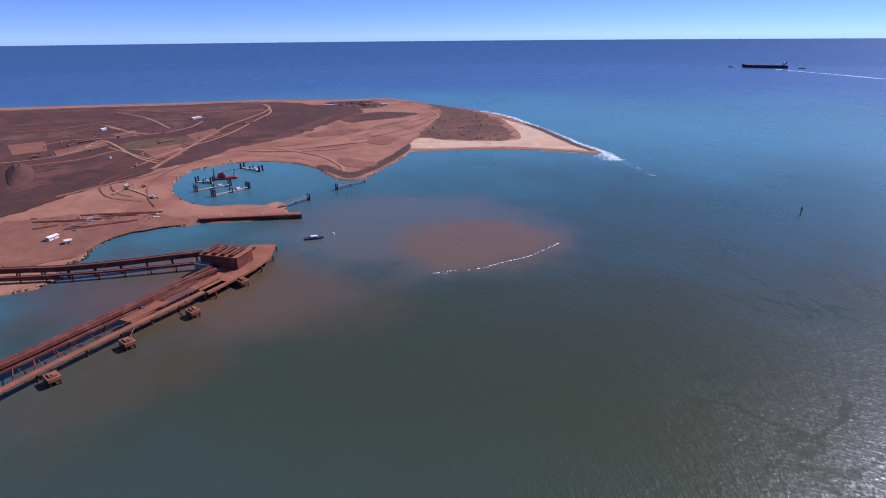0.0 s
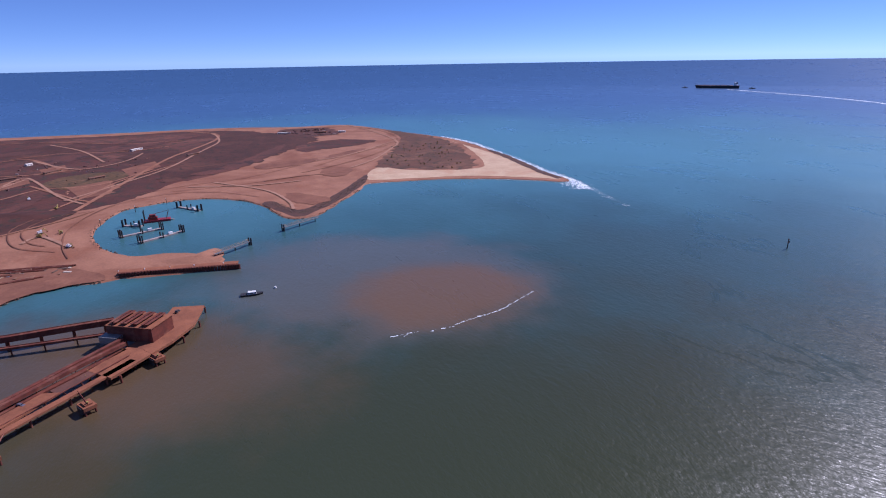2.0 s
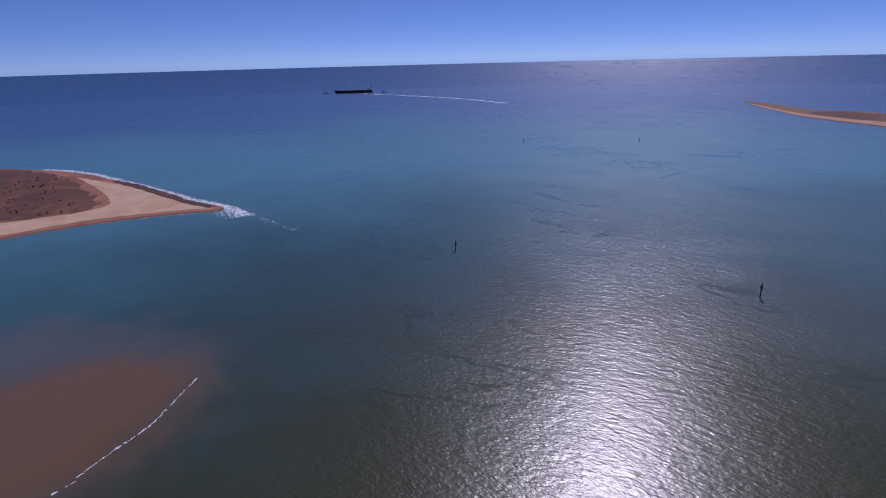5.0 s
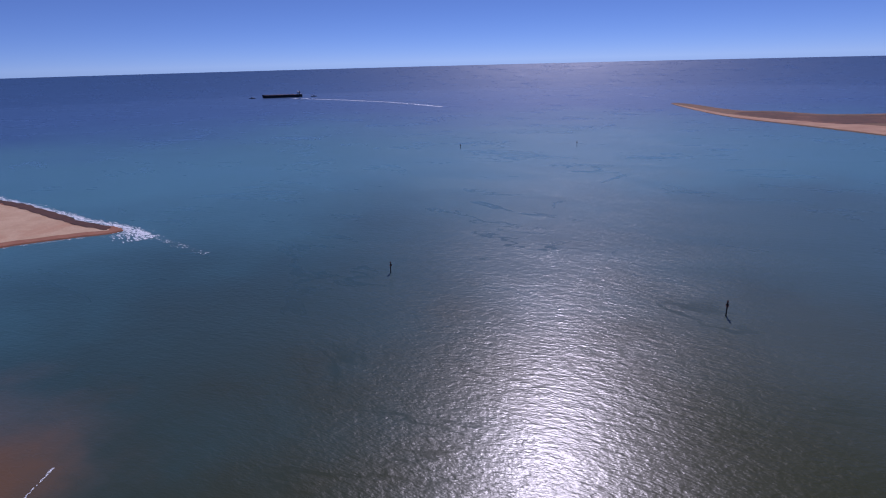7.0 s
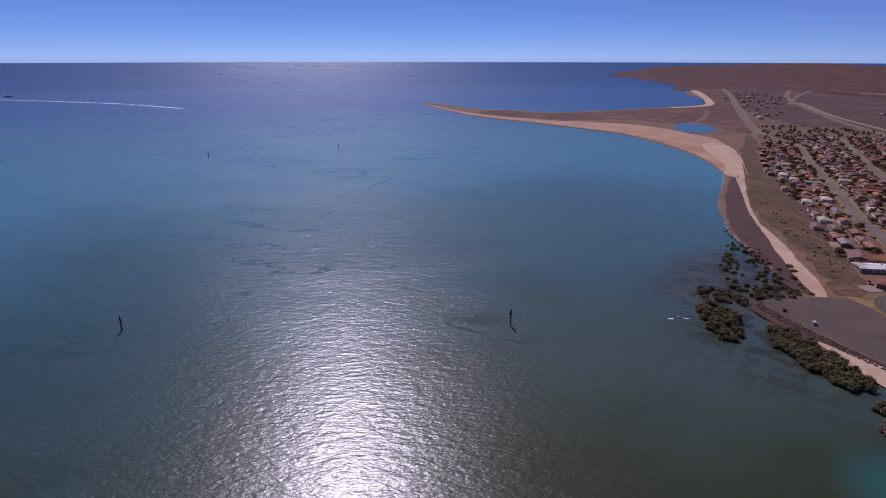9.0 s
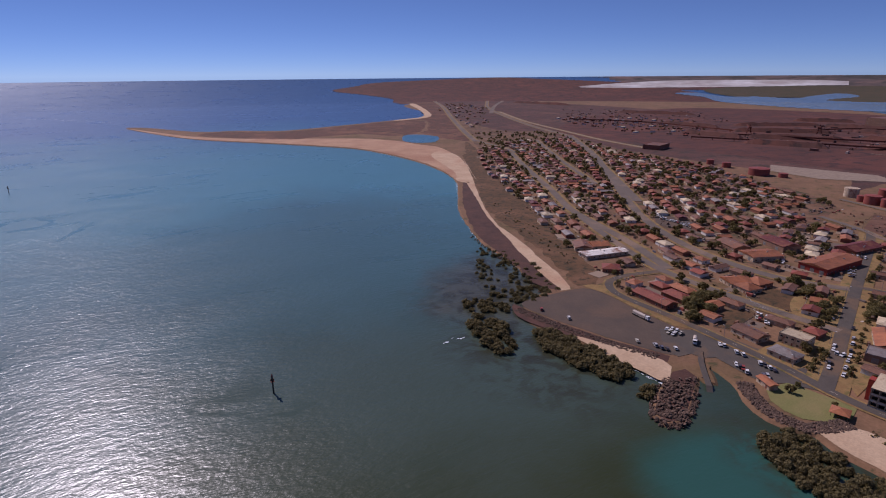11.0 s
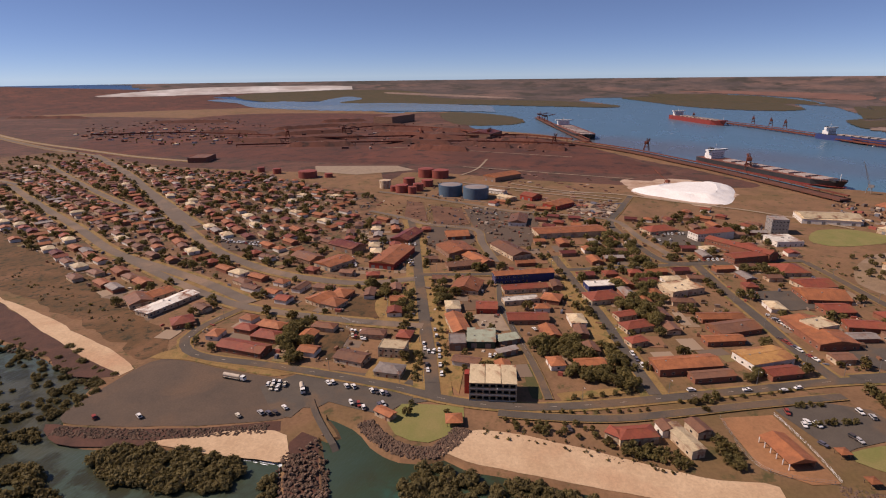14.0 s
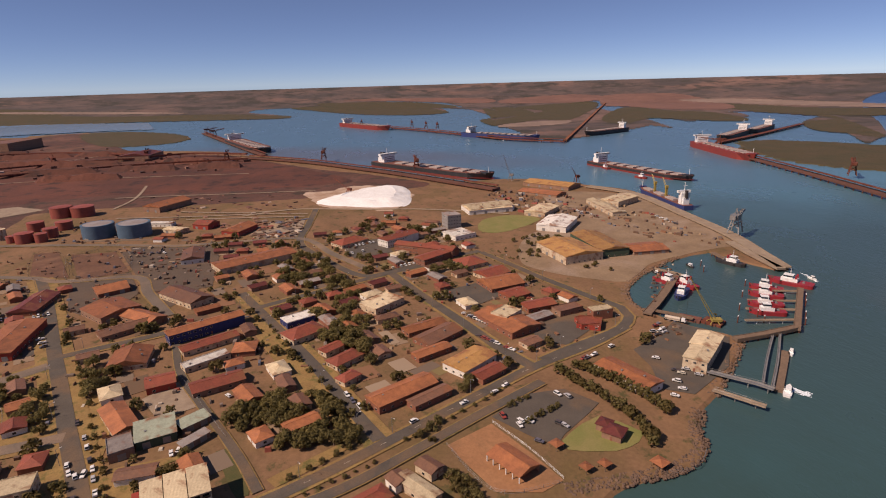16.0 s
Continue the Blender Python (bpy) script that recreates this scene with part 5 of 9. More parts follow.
house(606.2, 116.8, 19.3, 36.3, -84, 4.4, "gable", "brown", "white", label="shed with a white gable end")
house(432.3, 81.5, 47.4, 11.1, -64, 6.9, "gable", "rust", "blue", floors=2, gap=3.2, label="two-storey blue hotel with an orange metal roof", name="hotel", category="hotel")
house(411.3, 76.9, 33.7, 11.0, -64, 3.4, "gable", "red", "cream", label="low shop row with a red roof")
house(387.9, 75.7, 25.3, 8.3, -62, 3.2, "flat", "white", "cream", label="low flat-roofed annexe with pale roof")
house(396.5, 55.1, 13.7, 14.2, -95, 3.4, "hip", "rust", "brick")
house(368.2, 95.1, 14.8, 13.8, -76, 3.9, "gable", "red", "red", label="bright red shed with a red roof")
house(403.0, 118.1, 21.4, 23.3, -88, 3.4, "gable", "rust", "cream")
house(336.6, 106.4, 11.8, 28.7, -61, 3.9, "gable", "rust", "cream", label="long house with an orange metal roof")
house(359.1, 66.0, 26.6, 13.2, -72, 3.4, "gable", "red", "dust")
house(293.2, 131.8, 15.2, 11.1, -82, 6.0, "flat", "cream", "cream", floors=2, gap=3.0, label="two-storey cream flat-roofed office", name="office", category="office")
house(272.0, 125.2, 15.7, 10.9, -87, 3.4, "hip", "grey", "cream", label="old bungalow with a pale grey hipped roof")
house(313.8, 99.9, 9.9, 14.0, -71, 4.4, "flat", "grey", "dust", label="workshop with a flat grey roof", rollers=1)
house(321.0, 87.3, 17.2, 15.6, -76, 4.4, "skillion", "green", "green", label="workshop with a pale green roof", rollers=2)
house(325.5, 72.3, 14.0, 7.9, -56, 3.4, "skillion", "green", "dust", label="open shed with a pale green roof", rollers=2)
house(310.8, 69.7, 13.7, 4.9, -49, 3.2, "skillion", "grey", "dust", label="lean-to with a grey roof", rollers=2)
house(250.6, 1.1, 18.1, 9.4, -66, 3.9, "hip", "red", "cream", label="beachfront house with a red hipped roof")
house(248.4, 9.7, 7.5, 6.6, -112, 3.9, "hip", "red", "cream", label="small red-roofed wing facing the beach")
house(252.7, -18.5, 7.2, 19.9, -58, 4.4, "shed", "cream", "cream", label="long seaside hall with a cream ribbed roof")
house(259.4, -11.7, 7.8, 7.9, -64, 3.9, "gable", "brown", "white", label="white-walled wing with a brown roof")
house(263.4, -25.1, 7.7, 10.2, -58, 3.9, "gable", "brown", "cream")
house(321.9, -24.9, 35.6, 13.8, -66, 4.4, "gable", "rust", "brick", label="large house with a broad orange-brown roof")
house(314.2, -37.0, 23.4, 8.1, -65, 3.4, "gable", "brown", "brick")
house(342.2, -66.0, 27.3, 17.0, -58, 4.4, "shed", "ochre", "white", label="shop hall with a rust-brown ribbed roof", name="shop", category="shop")
house(328.1, -72.1, 18.3, 9.9, -63, 3.4, "gable", "red", "brick", label="shop with a bright red roof", name="shop", category="shop")
house(365.9, -0.3, 19.7, 11.2, -56, 3.4, "hip", "red", "cream")
house(380.9, 6.4, 13.9, 8.7, -56, 3.4, "gable", "red", "cream")
house(407.8, 21.6, 24.5, 16.6, -59, 3.9, "hip", "red", "cream")
house(429.6, 24.8, 19.8, 11.7, -66, 4.4, "flat", "white", "blue", label="blue-walled shop with a flat white roof", name="shop", category="shop")
house(440.5, -31.4, 27.1, 19.0, -55, 4.4, "flat", "cream", "cream", label="hall with a flat tan roof")
house(394.1, -51.9, 28.1, 11.2, -72, 3.4, "gable", "rust", "brick")
house(379.6, -57.3, 29.2, 15.9, -58, 3.4, "gable", "brown", "brick")
house(360.2, -48.7, 23.5, 9.1, -68, 3.4, "gable", "rust", "brick")
house(344.3, -0.3, 12.2, 8.6, -54, 3.4, "hip", "red", "cream")
# sheds round the tanks and the rail yard
house(858.4, 187.6, 27.8, 55.0, -124, 7.0, "gable", "rust", "dust", label="long rust-red rail shed with a gable roof", name="shed", category="shed", rollers=2)
house(751.9, 172.5, 27.1, 10.3, -110, 4.4, "shed", "white", "white", label="long low white shed behind the blue tanks", name="shed", category="shed")
house(715.4, 151.6, 24.3, 15.0, -127, 4.4, "shed", "cream", "cream", label="pale store beside the blue tanks", name="shed", category="shed", rollers=2)
house(727.6, 122.6, 21.5, 20.0, -123, 5.4, "gable", "red", "red", label="red store by the rail lines", name="shed", category="shed", rollers=2)
house(691.6, 84.1, 22.2, 34.0, -121, 5.4, "gable", "rust", "red", label="rusty red goods shed", name="shed", category="shed", rollers=2)
# motel with its courtyard
house(595.0, -70.8, 40.6, 15.6, -59, 7.4, "gable", "red", "white", floors=2, gap=3.0, label="two-storey motel wing with a red roof", name="motel_wing", category="motel")
house(551.9, -88.4, 13.5, 59.6, -40, 7.4, "gable", "red", "brick", floors=2, gap=3.0, label="two-storey motel wing with a red roof", name="motel_wing", category="motel")
house(529.6, -93.3, 43.0, 13.8, -59, 6.4, "gable", "red", "brick", floors=2, gap=3.0, label="motel front block with a red roof", name="motel_wing", category="motel")
house(606.9, -24.7, 31.7, 19.7, -59, 3.4, "hip", "red", "cream")
house(635.4, -135.1, 15.2, 17.8, -84, 14.4, "flat", "grey", "grey", floors=4, gap=3.0, label="grey four-storey office tower with dark glass bands", name="office_tower", category="office")
house(596.1, -131.4, 25.0, 25.7, -70, 4.4, "flat", "white", "white", label="low white flat-roofed office", name="office", category="office")
house(698.0, -196.6, 56.7, 31.4, -84, 6.4, "shed", "cream", "white", label="long cream port shed", name="shed", category="shed", rollers=5)
# port side
house(506.2, -206.7, 50.1, 37.2, -174, 7.4, "shed", "ochre", "cream", label="big warehouse with an ochre ribbed roof", name="warehouse", category="warehouse", rollers=4)
house(516.6, -241.3, 59.9, 28.0, 179, 7.4, "shed", "ochre", "green", label="big warehouse with a brown ribbed roof", name="warehouse", category="warehouse", rollers=4)
house(496.2, -275.5, 33.6, 26.3, -95, 3.4, "shed", "rust", "dust", label="low wharf shed with a rusty roof", name="shed", category="shed", rollers=3)
house(386.0, -103.9, 38.8, 23.8, -161, 4.4, "shed", "rust", "brick", label="shopping hall with a broad rust-brown roof", name="shop", category="shop")
house(392.0, -105.8, 13.1, 16.3, -146, 6.4, "flat", "cream", "cream", label="raised upper floor with pale roof panels", name="upper_hall", category="shop", register=False)
house(404.9, -133.5, 22.6, 13.3, -83, 3.4, "gable", "red", "brick")
house(391.8, -148.7, 18.6, 9.5, -78, 3.9, "flat", "brown", "dust", label="narrow shop with a flat brown roof", name="shop", category="shop")
house(368.5, -152.3, 14.5, 12.9, -124, 3.4, "flat", "red", "red", label="small bright red shop", name="shop", category="shop")
house(378.3, -165.0, 14.1, 7.6, -89, 6.4, "flat", "cream", "brick", floors=2, label="two-storey brick shop with a tan roof", name="shop", category="shop")
house(507.9, -116.7, 22.7, 22.8, -73, 3.4, "hip", "red", "cream")
house(476.0, -125.1, 23.8, 19.9, -67, 3.4, "gable", "red", "cream")
house(453.6, -124.1, 29.0, 24.7, -79, 3.4, "gable", "rust", "brick")
house(428.5, -125.4, 18.0, 16.0, -72, 3.4, "gable", "red", "brick")
house(304.0, -138.9, 33.0, 14.3, -160, 4.4, "shed", "rust", "white", label="depot with a striped rusty ribbed roof", name="depot", category="depot")
house(306.2, -182.7, 13.0, 18.1, -142, 7.4, "shed", "cream", "cream", floors=2, gap=3.4, label="cream two-storey jetty building", name="terminal", category="terminal")
house(318.8, -197.3, 14.4, 20.4, -141, 7.4, "shed", "cream", "cream", floors=2, gap=3.4, label="cream wing of the jetty building", name="terminal", category="terminal")
house(650.6, -325.6, 75.6, 17.6, 174, 5.4, "shed", "cream", "cream", label="row of cream port stores", name="shed", category="shed", rollers=4)
house(674.1, -358.1, 25.1, 46.0, -152, 7.4, "shed", "cream", "cream", label="cream metal store by the port", name="shed", category="shed", rollers=2)
house(598.3, -239.5, 31.5, 46.6, -131, 6.4, "shed", "white", "white", label="white metal warehouse by the port", name="warehouse", category="warehouse", rollers=2)
house(661.3, -250.2, 25.9, 42.1, -137, 5.4, "shed", "cream", "cream", label="cream metal shed by the port", name="shed", category="shed", rollers=2)
house(695.6, -194.6, 54.3, 33.1, -89, 5.4, "shed", "cream", "white", label="long cream metal shed", name="shed", category="shed", rollers=4)
house(808.2, -330.5, 73.9, 36.3, -145, 5.4, "shed", "ochre", "dust", label="long ochre transit shed on the quay", name="shed", category="shed", rollers=4)
house(762.3, -295.1, 59.3, 28.8, -143, 3.4, "shed", "rust", "dust", label="low rusty shed behind the quay", name="shed", category="shed", rollers=3)
house(369.2, -150.7, 11.4, 12.3, -97, 3.6, "flat", "red", "red", label="small store with flat red roof", name="shop", category="shop")
house(235.1, 111.9, 10.6, 5.7, -110, 2.9, "gable", "rust", "cream", label="open shelter with a rust-red roof by the car park", name="shelter", category="shelter")
house(263.8, -107.4, 9.4, 9.0, -140, 3.4, "hip", "maroon", "dust", label="park pavilion with a maroon roof", name="pavilion", category="pavilion")
house(270.0, -106.3, 6.6, 7.2, -141, 3.4, "hip", "maroon", "dust", label="park pavilion with a maroon roof", name="pavilion", category="pavilion")


def apartment(x, y, w, d, rot):
    """Three-storey block with deep balconies along its front and a ribbed pale roof."""
    ob = thing("apartment_block", x, y, rot, LAND, "three-storey block with dark balconies and pale yellow roof", "apartments")
    part("wall", wall_shape(w - 0.6, d - 3.0, 10.2), WALLS["cream"], ob, at=pose(0, 1.0, 0))
    n = 7
    for fl in range(3):
        z = 3.3 * fl
        part("balcony_floor", Shape().box(0, -d / 2 + 1.1, z + 3.05, w - 0.4, 2.2, 0.25), CONCRETE, ob)
        part("balcony_rail", Shape().box(0, -d / 2 + 0.08, z + 0.15, w - 0.4, 0.06, 0.95), TRIM, ob)
        part("side_rail", Shape().box(-w / 2 + 0.25, 0, z + 0.15, 0.06, d - 1.0, 0.95), TUGRED, ob, "red rail at the stair end")
        for k in range(n):
            part("glass_door", Shape().box(0, 0, 0, 2.2, 0.06, 2.2), GLASS, ob, at=pose((k + 0.5) / n * (w - 1) - (w - 1) / 2, -d / 2 + 2.45, z + 0.3))
            part("window", WINDOW, None, ob, at=pose((k + 0.5) / n * (w - 1) - (w - 1) / 2, d / 2 - 0.46, z + 1.1, 0, 0, 180))
    for k in range(n + 1):
        part("pier", Shape().box(0, 0, 0, 0.35, 2.2, 10.2), WALLS["cream"], ob, at=pose(k / n * (w - 0.8) - (w - 0.8) / 2, -d / 2 + 1.15, 0))
    for k in range(3):
        part("roof", roof_shape(w / 3 - 0.3, d + 0.6, 10.4 + 0.15 * (k % 2), "skillion"), ROOFS["cream"], ob, "pale yellow ribbed roof", at=pose((k - 1) * w / 3, 0, 0))
    part("stair_tower", Shape().box(-w / 2 - 1.2, 1.5, 0, 2.4, 4.5, 11.0), WALLS["red"], ob)
    OCC.append((x, y, w / 2 + 3, d / 2 + 1, radians(rot)))


apartment(268.5, 68.3, 23.4, 15.2, -77)


def pyramid_hut(x, y, size=5.0, roof="rust"):
    ob = thing("picnic_shelter", x, y, 20, LAND, "small open picnic shelter with a pyramid roof", "shelter", "picnic shelters")
    for sx in (-1, 1):
        for sy in (-1, 1):
            part("post", Shape().box(sx * size * 0.4, sy * size * 0.4, 0, 0.18, 0.18, 2.5), TIMBER, ob)
    part("roof", roof_shape(size, size, 2.5, "hip"), ROOFS[roof], ob)
    part("table", Shape().box(0, 0, 0.7, 1.8, 0.8, 0.06).box(0, 0, 0, 0.4, 0.4, 0.7), TIMBER, ob)


for hx, hy, hs in ((247.0, -85.0, 4.5), (246.7, -93.0, 4.5), (241.2, -114.3, 6.0), (263.6, -80.2, 5.0), (239.7, 79.9, 8.0)):
    pyramid_hut(hx, hy, hs)


def colonnade_shed(x, y, w, d, rot):
    ob = thing("long_shelter", x, y, rot, LAND, "long open shelter with a rusty roof on white posts", "shelter")
    part("roof", roof_shape(w, d, 3.4, "gable"), ROOFS["rust"], ob)
    part("back_wall", Shape().box(0, d / 2 - 0.6, 0, w - 0.6, 0.2, 3.3), WALLS["dust"], ob)
    n = max(4, int(w / 3.2))
    for k in range(n + 1):
        part("post", Shape().tube((k / n * (w - 1) - (w - 1) / 2, -d / 2 + 0.4, 0), (k / n * (w - 1) - (w - 1) / 2, -d / 2 + 0.4, 3.3), 0.22, 8), WHITE, ob, "white post")
    OCC.append((x, y, w / 2, d / 2, radians(rot)))


colonnade_shed(257.8, -58.3, 18.9, 12.1, -155)


# houses that fill the streets
def house_kind(i):
    rng = random.Random(100 + i)
    w, d = rng.uniform(10, 17), rng.uniform(7.5, 11)
    roof = ["rust", "brown", "red", "grey", "rust", "brown", "cream", "rust", "red", "brown", "rust", "brown", "maroon", "rust"][i % 14]
    return house(9000 + 40 * i, -3000, w, d, 0, 3.2, rng.choice(["hip", "gable", "gable"]), roof, rng.choice(["cream", "brick", "dust", "white"]), gap=8.0, register=False, extras=False,
                 label=f"low timber-and-metal house with a dusty {roof} roof", group="town houses"), w, d, f"low house with a dusty {roof} metal roof"


KINDS = [house_kind(i) for i in range(14)]
used_kind = set()


FAR_HOUSES = Joined()


def settle(x, y, turn, rng):
    i = rng.randrange(14)
    ob, w, d, lab = KINDS[i]
    m = pose(x, y, LAND, 0, 0, turn)
    if i not in used_kind:
        used_kind.add(i)
        ob.matrix_basis = m
    elif len(settled) < 62 and math.hypot(x - 70, y) < 700:
        settled.append(copy_thing(ob, m))
    elif len(plain) < 170 and math.hypot(x - 70, y) < 900:
        plain.append(thing("house", x, y, turn, LAND, lab, "house", "town houses"))
        for c in ob.children:
            if c.name.split(".")[0] in ("wall", "roof"):
                part(c.name.split(".")[0], c.data, None, plain[-1], at=c.matrix_basis.copy())
    else:
        FAR_HOUSES.add(ob, m, ("window", "door"))
    OCC.append((x, y, w / 2, d / 2, radians(turn)))


settled, plain = [], []
TOWN = [(595, 967), (737, 1027), (878, 1028), (796, 787), (800, 575), (706, 374), (670, 289), (671, 251), (664, 183), (713, 145), (663, 78), (636, 13), (713, -81), (640, -133)] + [(483, -142), (423, -163), (377, -176), (352, -146), (332, -94), (314, -20), (294.3, 32.2), (270.1, 66.3), (262.6, 97.9)] + [(268.1, 93.7), (267.2, 140.5), (265.0, 178.9), (256.3, 237.9), (281.4, 284.4), (312, 372), (381, 532), (448, 704), (578, 957)]
HAMLET = [(1090, 2112), (1014, 1867), (841, 1440), (817, 1317), (870, 1357), (1364, 2145), (1488, 2561), (1379, 2603)]
HAMLET_2 = [(1176, 1369), (1108, 1109), (1113, 862), (1310, 954), (1584, 1221), (1502, 1497), (1266, 1547)]
rng_h = random.Random(5)
count = 0
for line, width in ROADS[:15]:
    for off in (15.0, 34.0):
        for sgn in (-1, 1):
            acc, nxt = 0.0, 8.0
            for i in range(len(line) - 1):
                seg = (line[i + 1] - line[i]).length
                while nxt < acc + seg and count < 420:
                    p = line[i].lerp(line[i + 1], (nxt - acc) / seg)
                    t = (line[i + 1] - line[i]).normalized()
                    q = p + Vector((-t.y, t.x)) * sgn * (width / 2 + off + rng_h.uniform(-2, 2))
                    nxt += rng_h.uniform(17, 24)
                    if not inside(q.x, q.y, TOWN) or any(inside(q.x, q.y, k) for k in KEEP_CLEAR):
                        continue
                    turn = math.atan2(t.y, t.x)
                    if road_gap(q.x, q.y)[0] < 7.5 or any(taken(q.x + a * math.cos(turn) - b * math.sin(turn), q.y + a * math.sin(turn) + b * math.cos(turn), 2.5) for a in (-7, 0, 7) for b in (-4, 0, 4)):
                        continue
                    if rng_h.random() < 0.1:
                        continue
                    settle(q.x, q.y, math.degrees(turn) + rng_h.choice((0, 0, 90, 180)) + rng_h.uniform(-4, 4), rng_h)
                    count += 1
                acc += seg
for poly, n, ax in ((TOWN, 260, 30.0), (HAMLET, 60, 55.0), (HAMLET_2, 70, 20.0)):
    xs, ys = [p[0] for p in poly], [p[1] for p in poly]
    made = tries = 0
    while made < n and tries < 4000:
        tries += 1
        x, y = rng_h.uniform(min(xs), max(xs)), rng_h.uniform(min(ys), max(ys))
        if not inside(x, y, poly) or any(inside(x, y, k) for k in KEEP_CLEAR):
            continue
        gapm, turn = road_gap(x, y)
        if gapm < 8.5 or taken(x, y, 8.0):
            continue
        settle(x, y, math.degrees(turn) if gapm < 100 else ax, rng_h)
        made += 1
FAR_HOUSES.make("far_houses", "low dusty houses in distant streets", "houses")
# ---------------------------------------------------------------- trees and shrubs
def crown_shape(seed, r, h, base, clumps, leaves, leaf):
    """Leaf clumps gathered round uneven centres, with gaps between them."""
    rng = random.Random(seed)
    s = Shape()
    for c in range(clumps):
        a, k = rng.uniform(0, 2 * math.pi), rng.random() ** 0.5
        cx, cy = r * 0.74 * k * math.cos(a), r * 0.74 * k * math.sin(a)
        cz = base + h * (0.25 + 0.5 * rng.random()) * (1.1 - 0.5 * k)
        cr = r * rng.uniform(0.26, 0.45)
        for _ in range(leaves):
            d = Vector((rng.gauss(0, 1), rng.gauss(0, 1), rng.gauss(0, 0.75)))
            d.normalize()
            p = Vector((cx, cy, cz)) + d * cr * rng.uniform(0.55, 1.05)
            u = Vector((rng.gauss(0, 1), rng.gauss(0, 1), rng.gauss(0, 0.6)))
            u -= d * u.dot(d) * 0.75
            u.normalize()
            v = u.cross(d)
            if v.length < 0.05:
                continue
            v.normalize()
            l, w = leaf * rng.uniform(0.7, 1.4), leaf * rng.uniform(0.35, 0.7)
            s.add([p - u * l, p + v * w, p + u * l, p - v * w], [(0, 1, 2, 3)])
    return s


def trunk_shape(seed, r, h):
    rng = random.Random(seed)
    s = Shape().tube((0, 0, -0.3), (0.1, 0, h * 0.45), 0.2 + 0.02 * h, 7, 0.12 + 0.012 * h)
    for k in range(5):
        a = k * 1.26 + rng.uniform(-0.4, 0.4)
        s.tube((0.08, 0, h * rng.uniform(0.25, 0.44)), (r * 0.6 * math.cos(a), r * 0.6 * math.sin(a), h * rng.uniform(0.55, 0.8)), 0.12, 5, 0.04)
    return s


TREES = []
for i in range(9):
    r, h = (2.6, 4.5) if i < 3 else (3.6, 6.0) if i < 6 else (1.9, 3.0)
    ob = thing("tree", 9000, -3200 + i * 20, 0, LAND, ["olive-green broad town tree", "dusty green shade tree", "small dry yellow-green street tree"][i // 3], "tree", "town trees")
    part("trunk", trunk_shape(i, r, h), BARK, ob)
    part("crown", crown_shape(i, r, h, h * 0.16, 17, 44, 0.46 if i < 6 else 0.36), LEAFDRY if i >= 7 else LEAF, ob)
    TREES.append(ob)
BUSHES = []
for i in range(6):
    r, h = (2.4, 2.6) if i < 3 else (1.1, 1.2)
    ob = thing("mangrove" if i < 3 else "shrub", 9000, -3500 + i * 20, 0, SEA, "dark olive mangrove bush standing in shallow water" if i < 3 else "low dry grey-green shrub", "mangrove" if i < 3 else "shrub", "mangroves by the car park" if i < 3 else "dune shrubs")
    part("stem", trunk_shape(40 + i, r * 0.8, h), BARK, ob)
    part("crown", crown_shape(60 + i, r, h, 0.1, 15 if i < 3 else 6, 36 if i < 3 else 16, 0.4 if i < 3 else 0.32), LEAFDARK if i < 3 else LEAF, ob)
    BUSHES.append(ob)
LITE = []
for i in range(4):
    r, h = (3.2, 5.6) if i < 2 else (1.2, 1.3)
    ob = thing("lite", 0, 0, 0, 0)
    part("trunk", trunk_shape(80 + i, r, h), BARK, ob)
    part("crown", crown_shape(90 + i, r, h, h * 0.12, 10 if i < 2 else 4, 16 if i < 2 else 8, 0.75 if i < 2 else 0.4), LEAF if i % 2 == 0 else LEAFDRY, ob)
    LITE.append(ob)
placed = set()


LOOSE = {"tree": Joined(), "shrub": Joined(), "mangrove": Joined()}
planted = {"tree": 0, "shrub": 0, "mangrove": 0}


def plant(src, x, y, z, scale, rng):
    m = pose(x, y, z, 0, 0, rng.uniform(0, 360)) @ Matrix.Diagonal((scale, scale, scale * rng.uniform(0.85, 1.15), 1))
    if src.name not in placed:
        placed.add(src.name)
        src.matrix_basis = m
        return src
    k = src.name.split(".")[0]
    planted[k] += 1
    if planted[k] > {"tree": 160, "shrub": 25, "mangrove": 110}[k] or math.hypot(x - 70, y) > 640:
        if k != "mangrove":
            src = LITE[(0 if k == "tree" else 2) + (rng.random() < 0.3)]
        return LOOSE[k].add(src, m)
    ob = copy_thing(src, m)
    ob.matrix_basis = m
    return ob


def grove(poly, n, lo, hi, kinds, z=LAND, seed=1, clear=2.0, space=0.0):
    rng = random.Random(seed)
    xs, ys = [p[0] for p in poly], [p[1] for p in poly]
    made = tries = 0
    put = []
    while made < n and tries < n * 40:
        tries += 1
        x, y = rng.uniform(min(xs), max(xs)), rng.uniform(min(ys), max(ys))
        if not inside(x, y, poly) or (clear and (taken(x, y, clear))):
            continue
        if clear and road_gap(x, y)[0] < 1.5:
            continue
        if poly is TOWN and any(inside(x, y, k) for k in KEEP_CLEAR):
            continue
        if space and any((x - a) ** 2 + (y - b) ** 2 < space * space for a, b in put):
            continue
        put.append((x, y))
        plant(rng.choice(kinds), x, y, z, rng.uniform(lo, hi), rng)
        made += 1


def avenue(pts, step, lo, hi, kinds, seed=1, z=LAND):
    rng = random.Random(seed)
    for p in smooth_line(pts, step):
        plant(rng.choice(kinds), p.x + rng.uniform(-0.6, 0.6), p.y + rng.uniform(-0.6, 0.6), z, rng.uniform(lo, hi), rng)


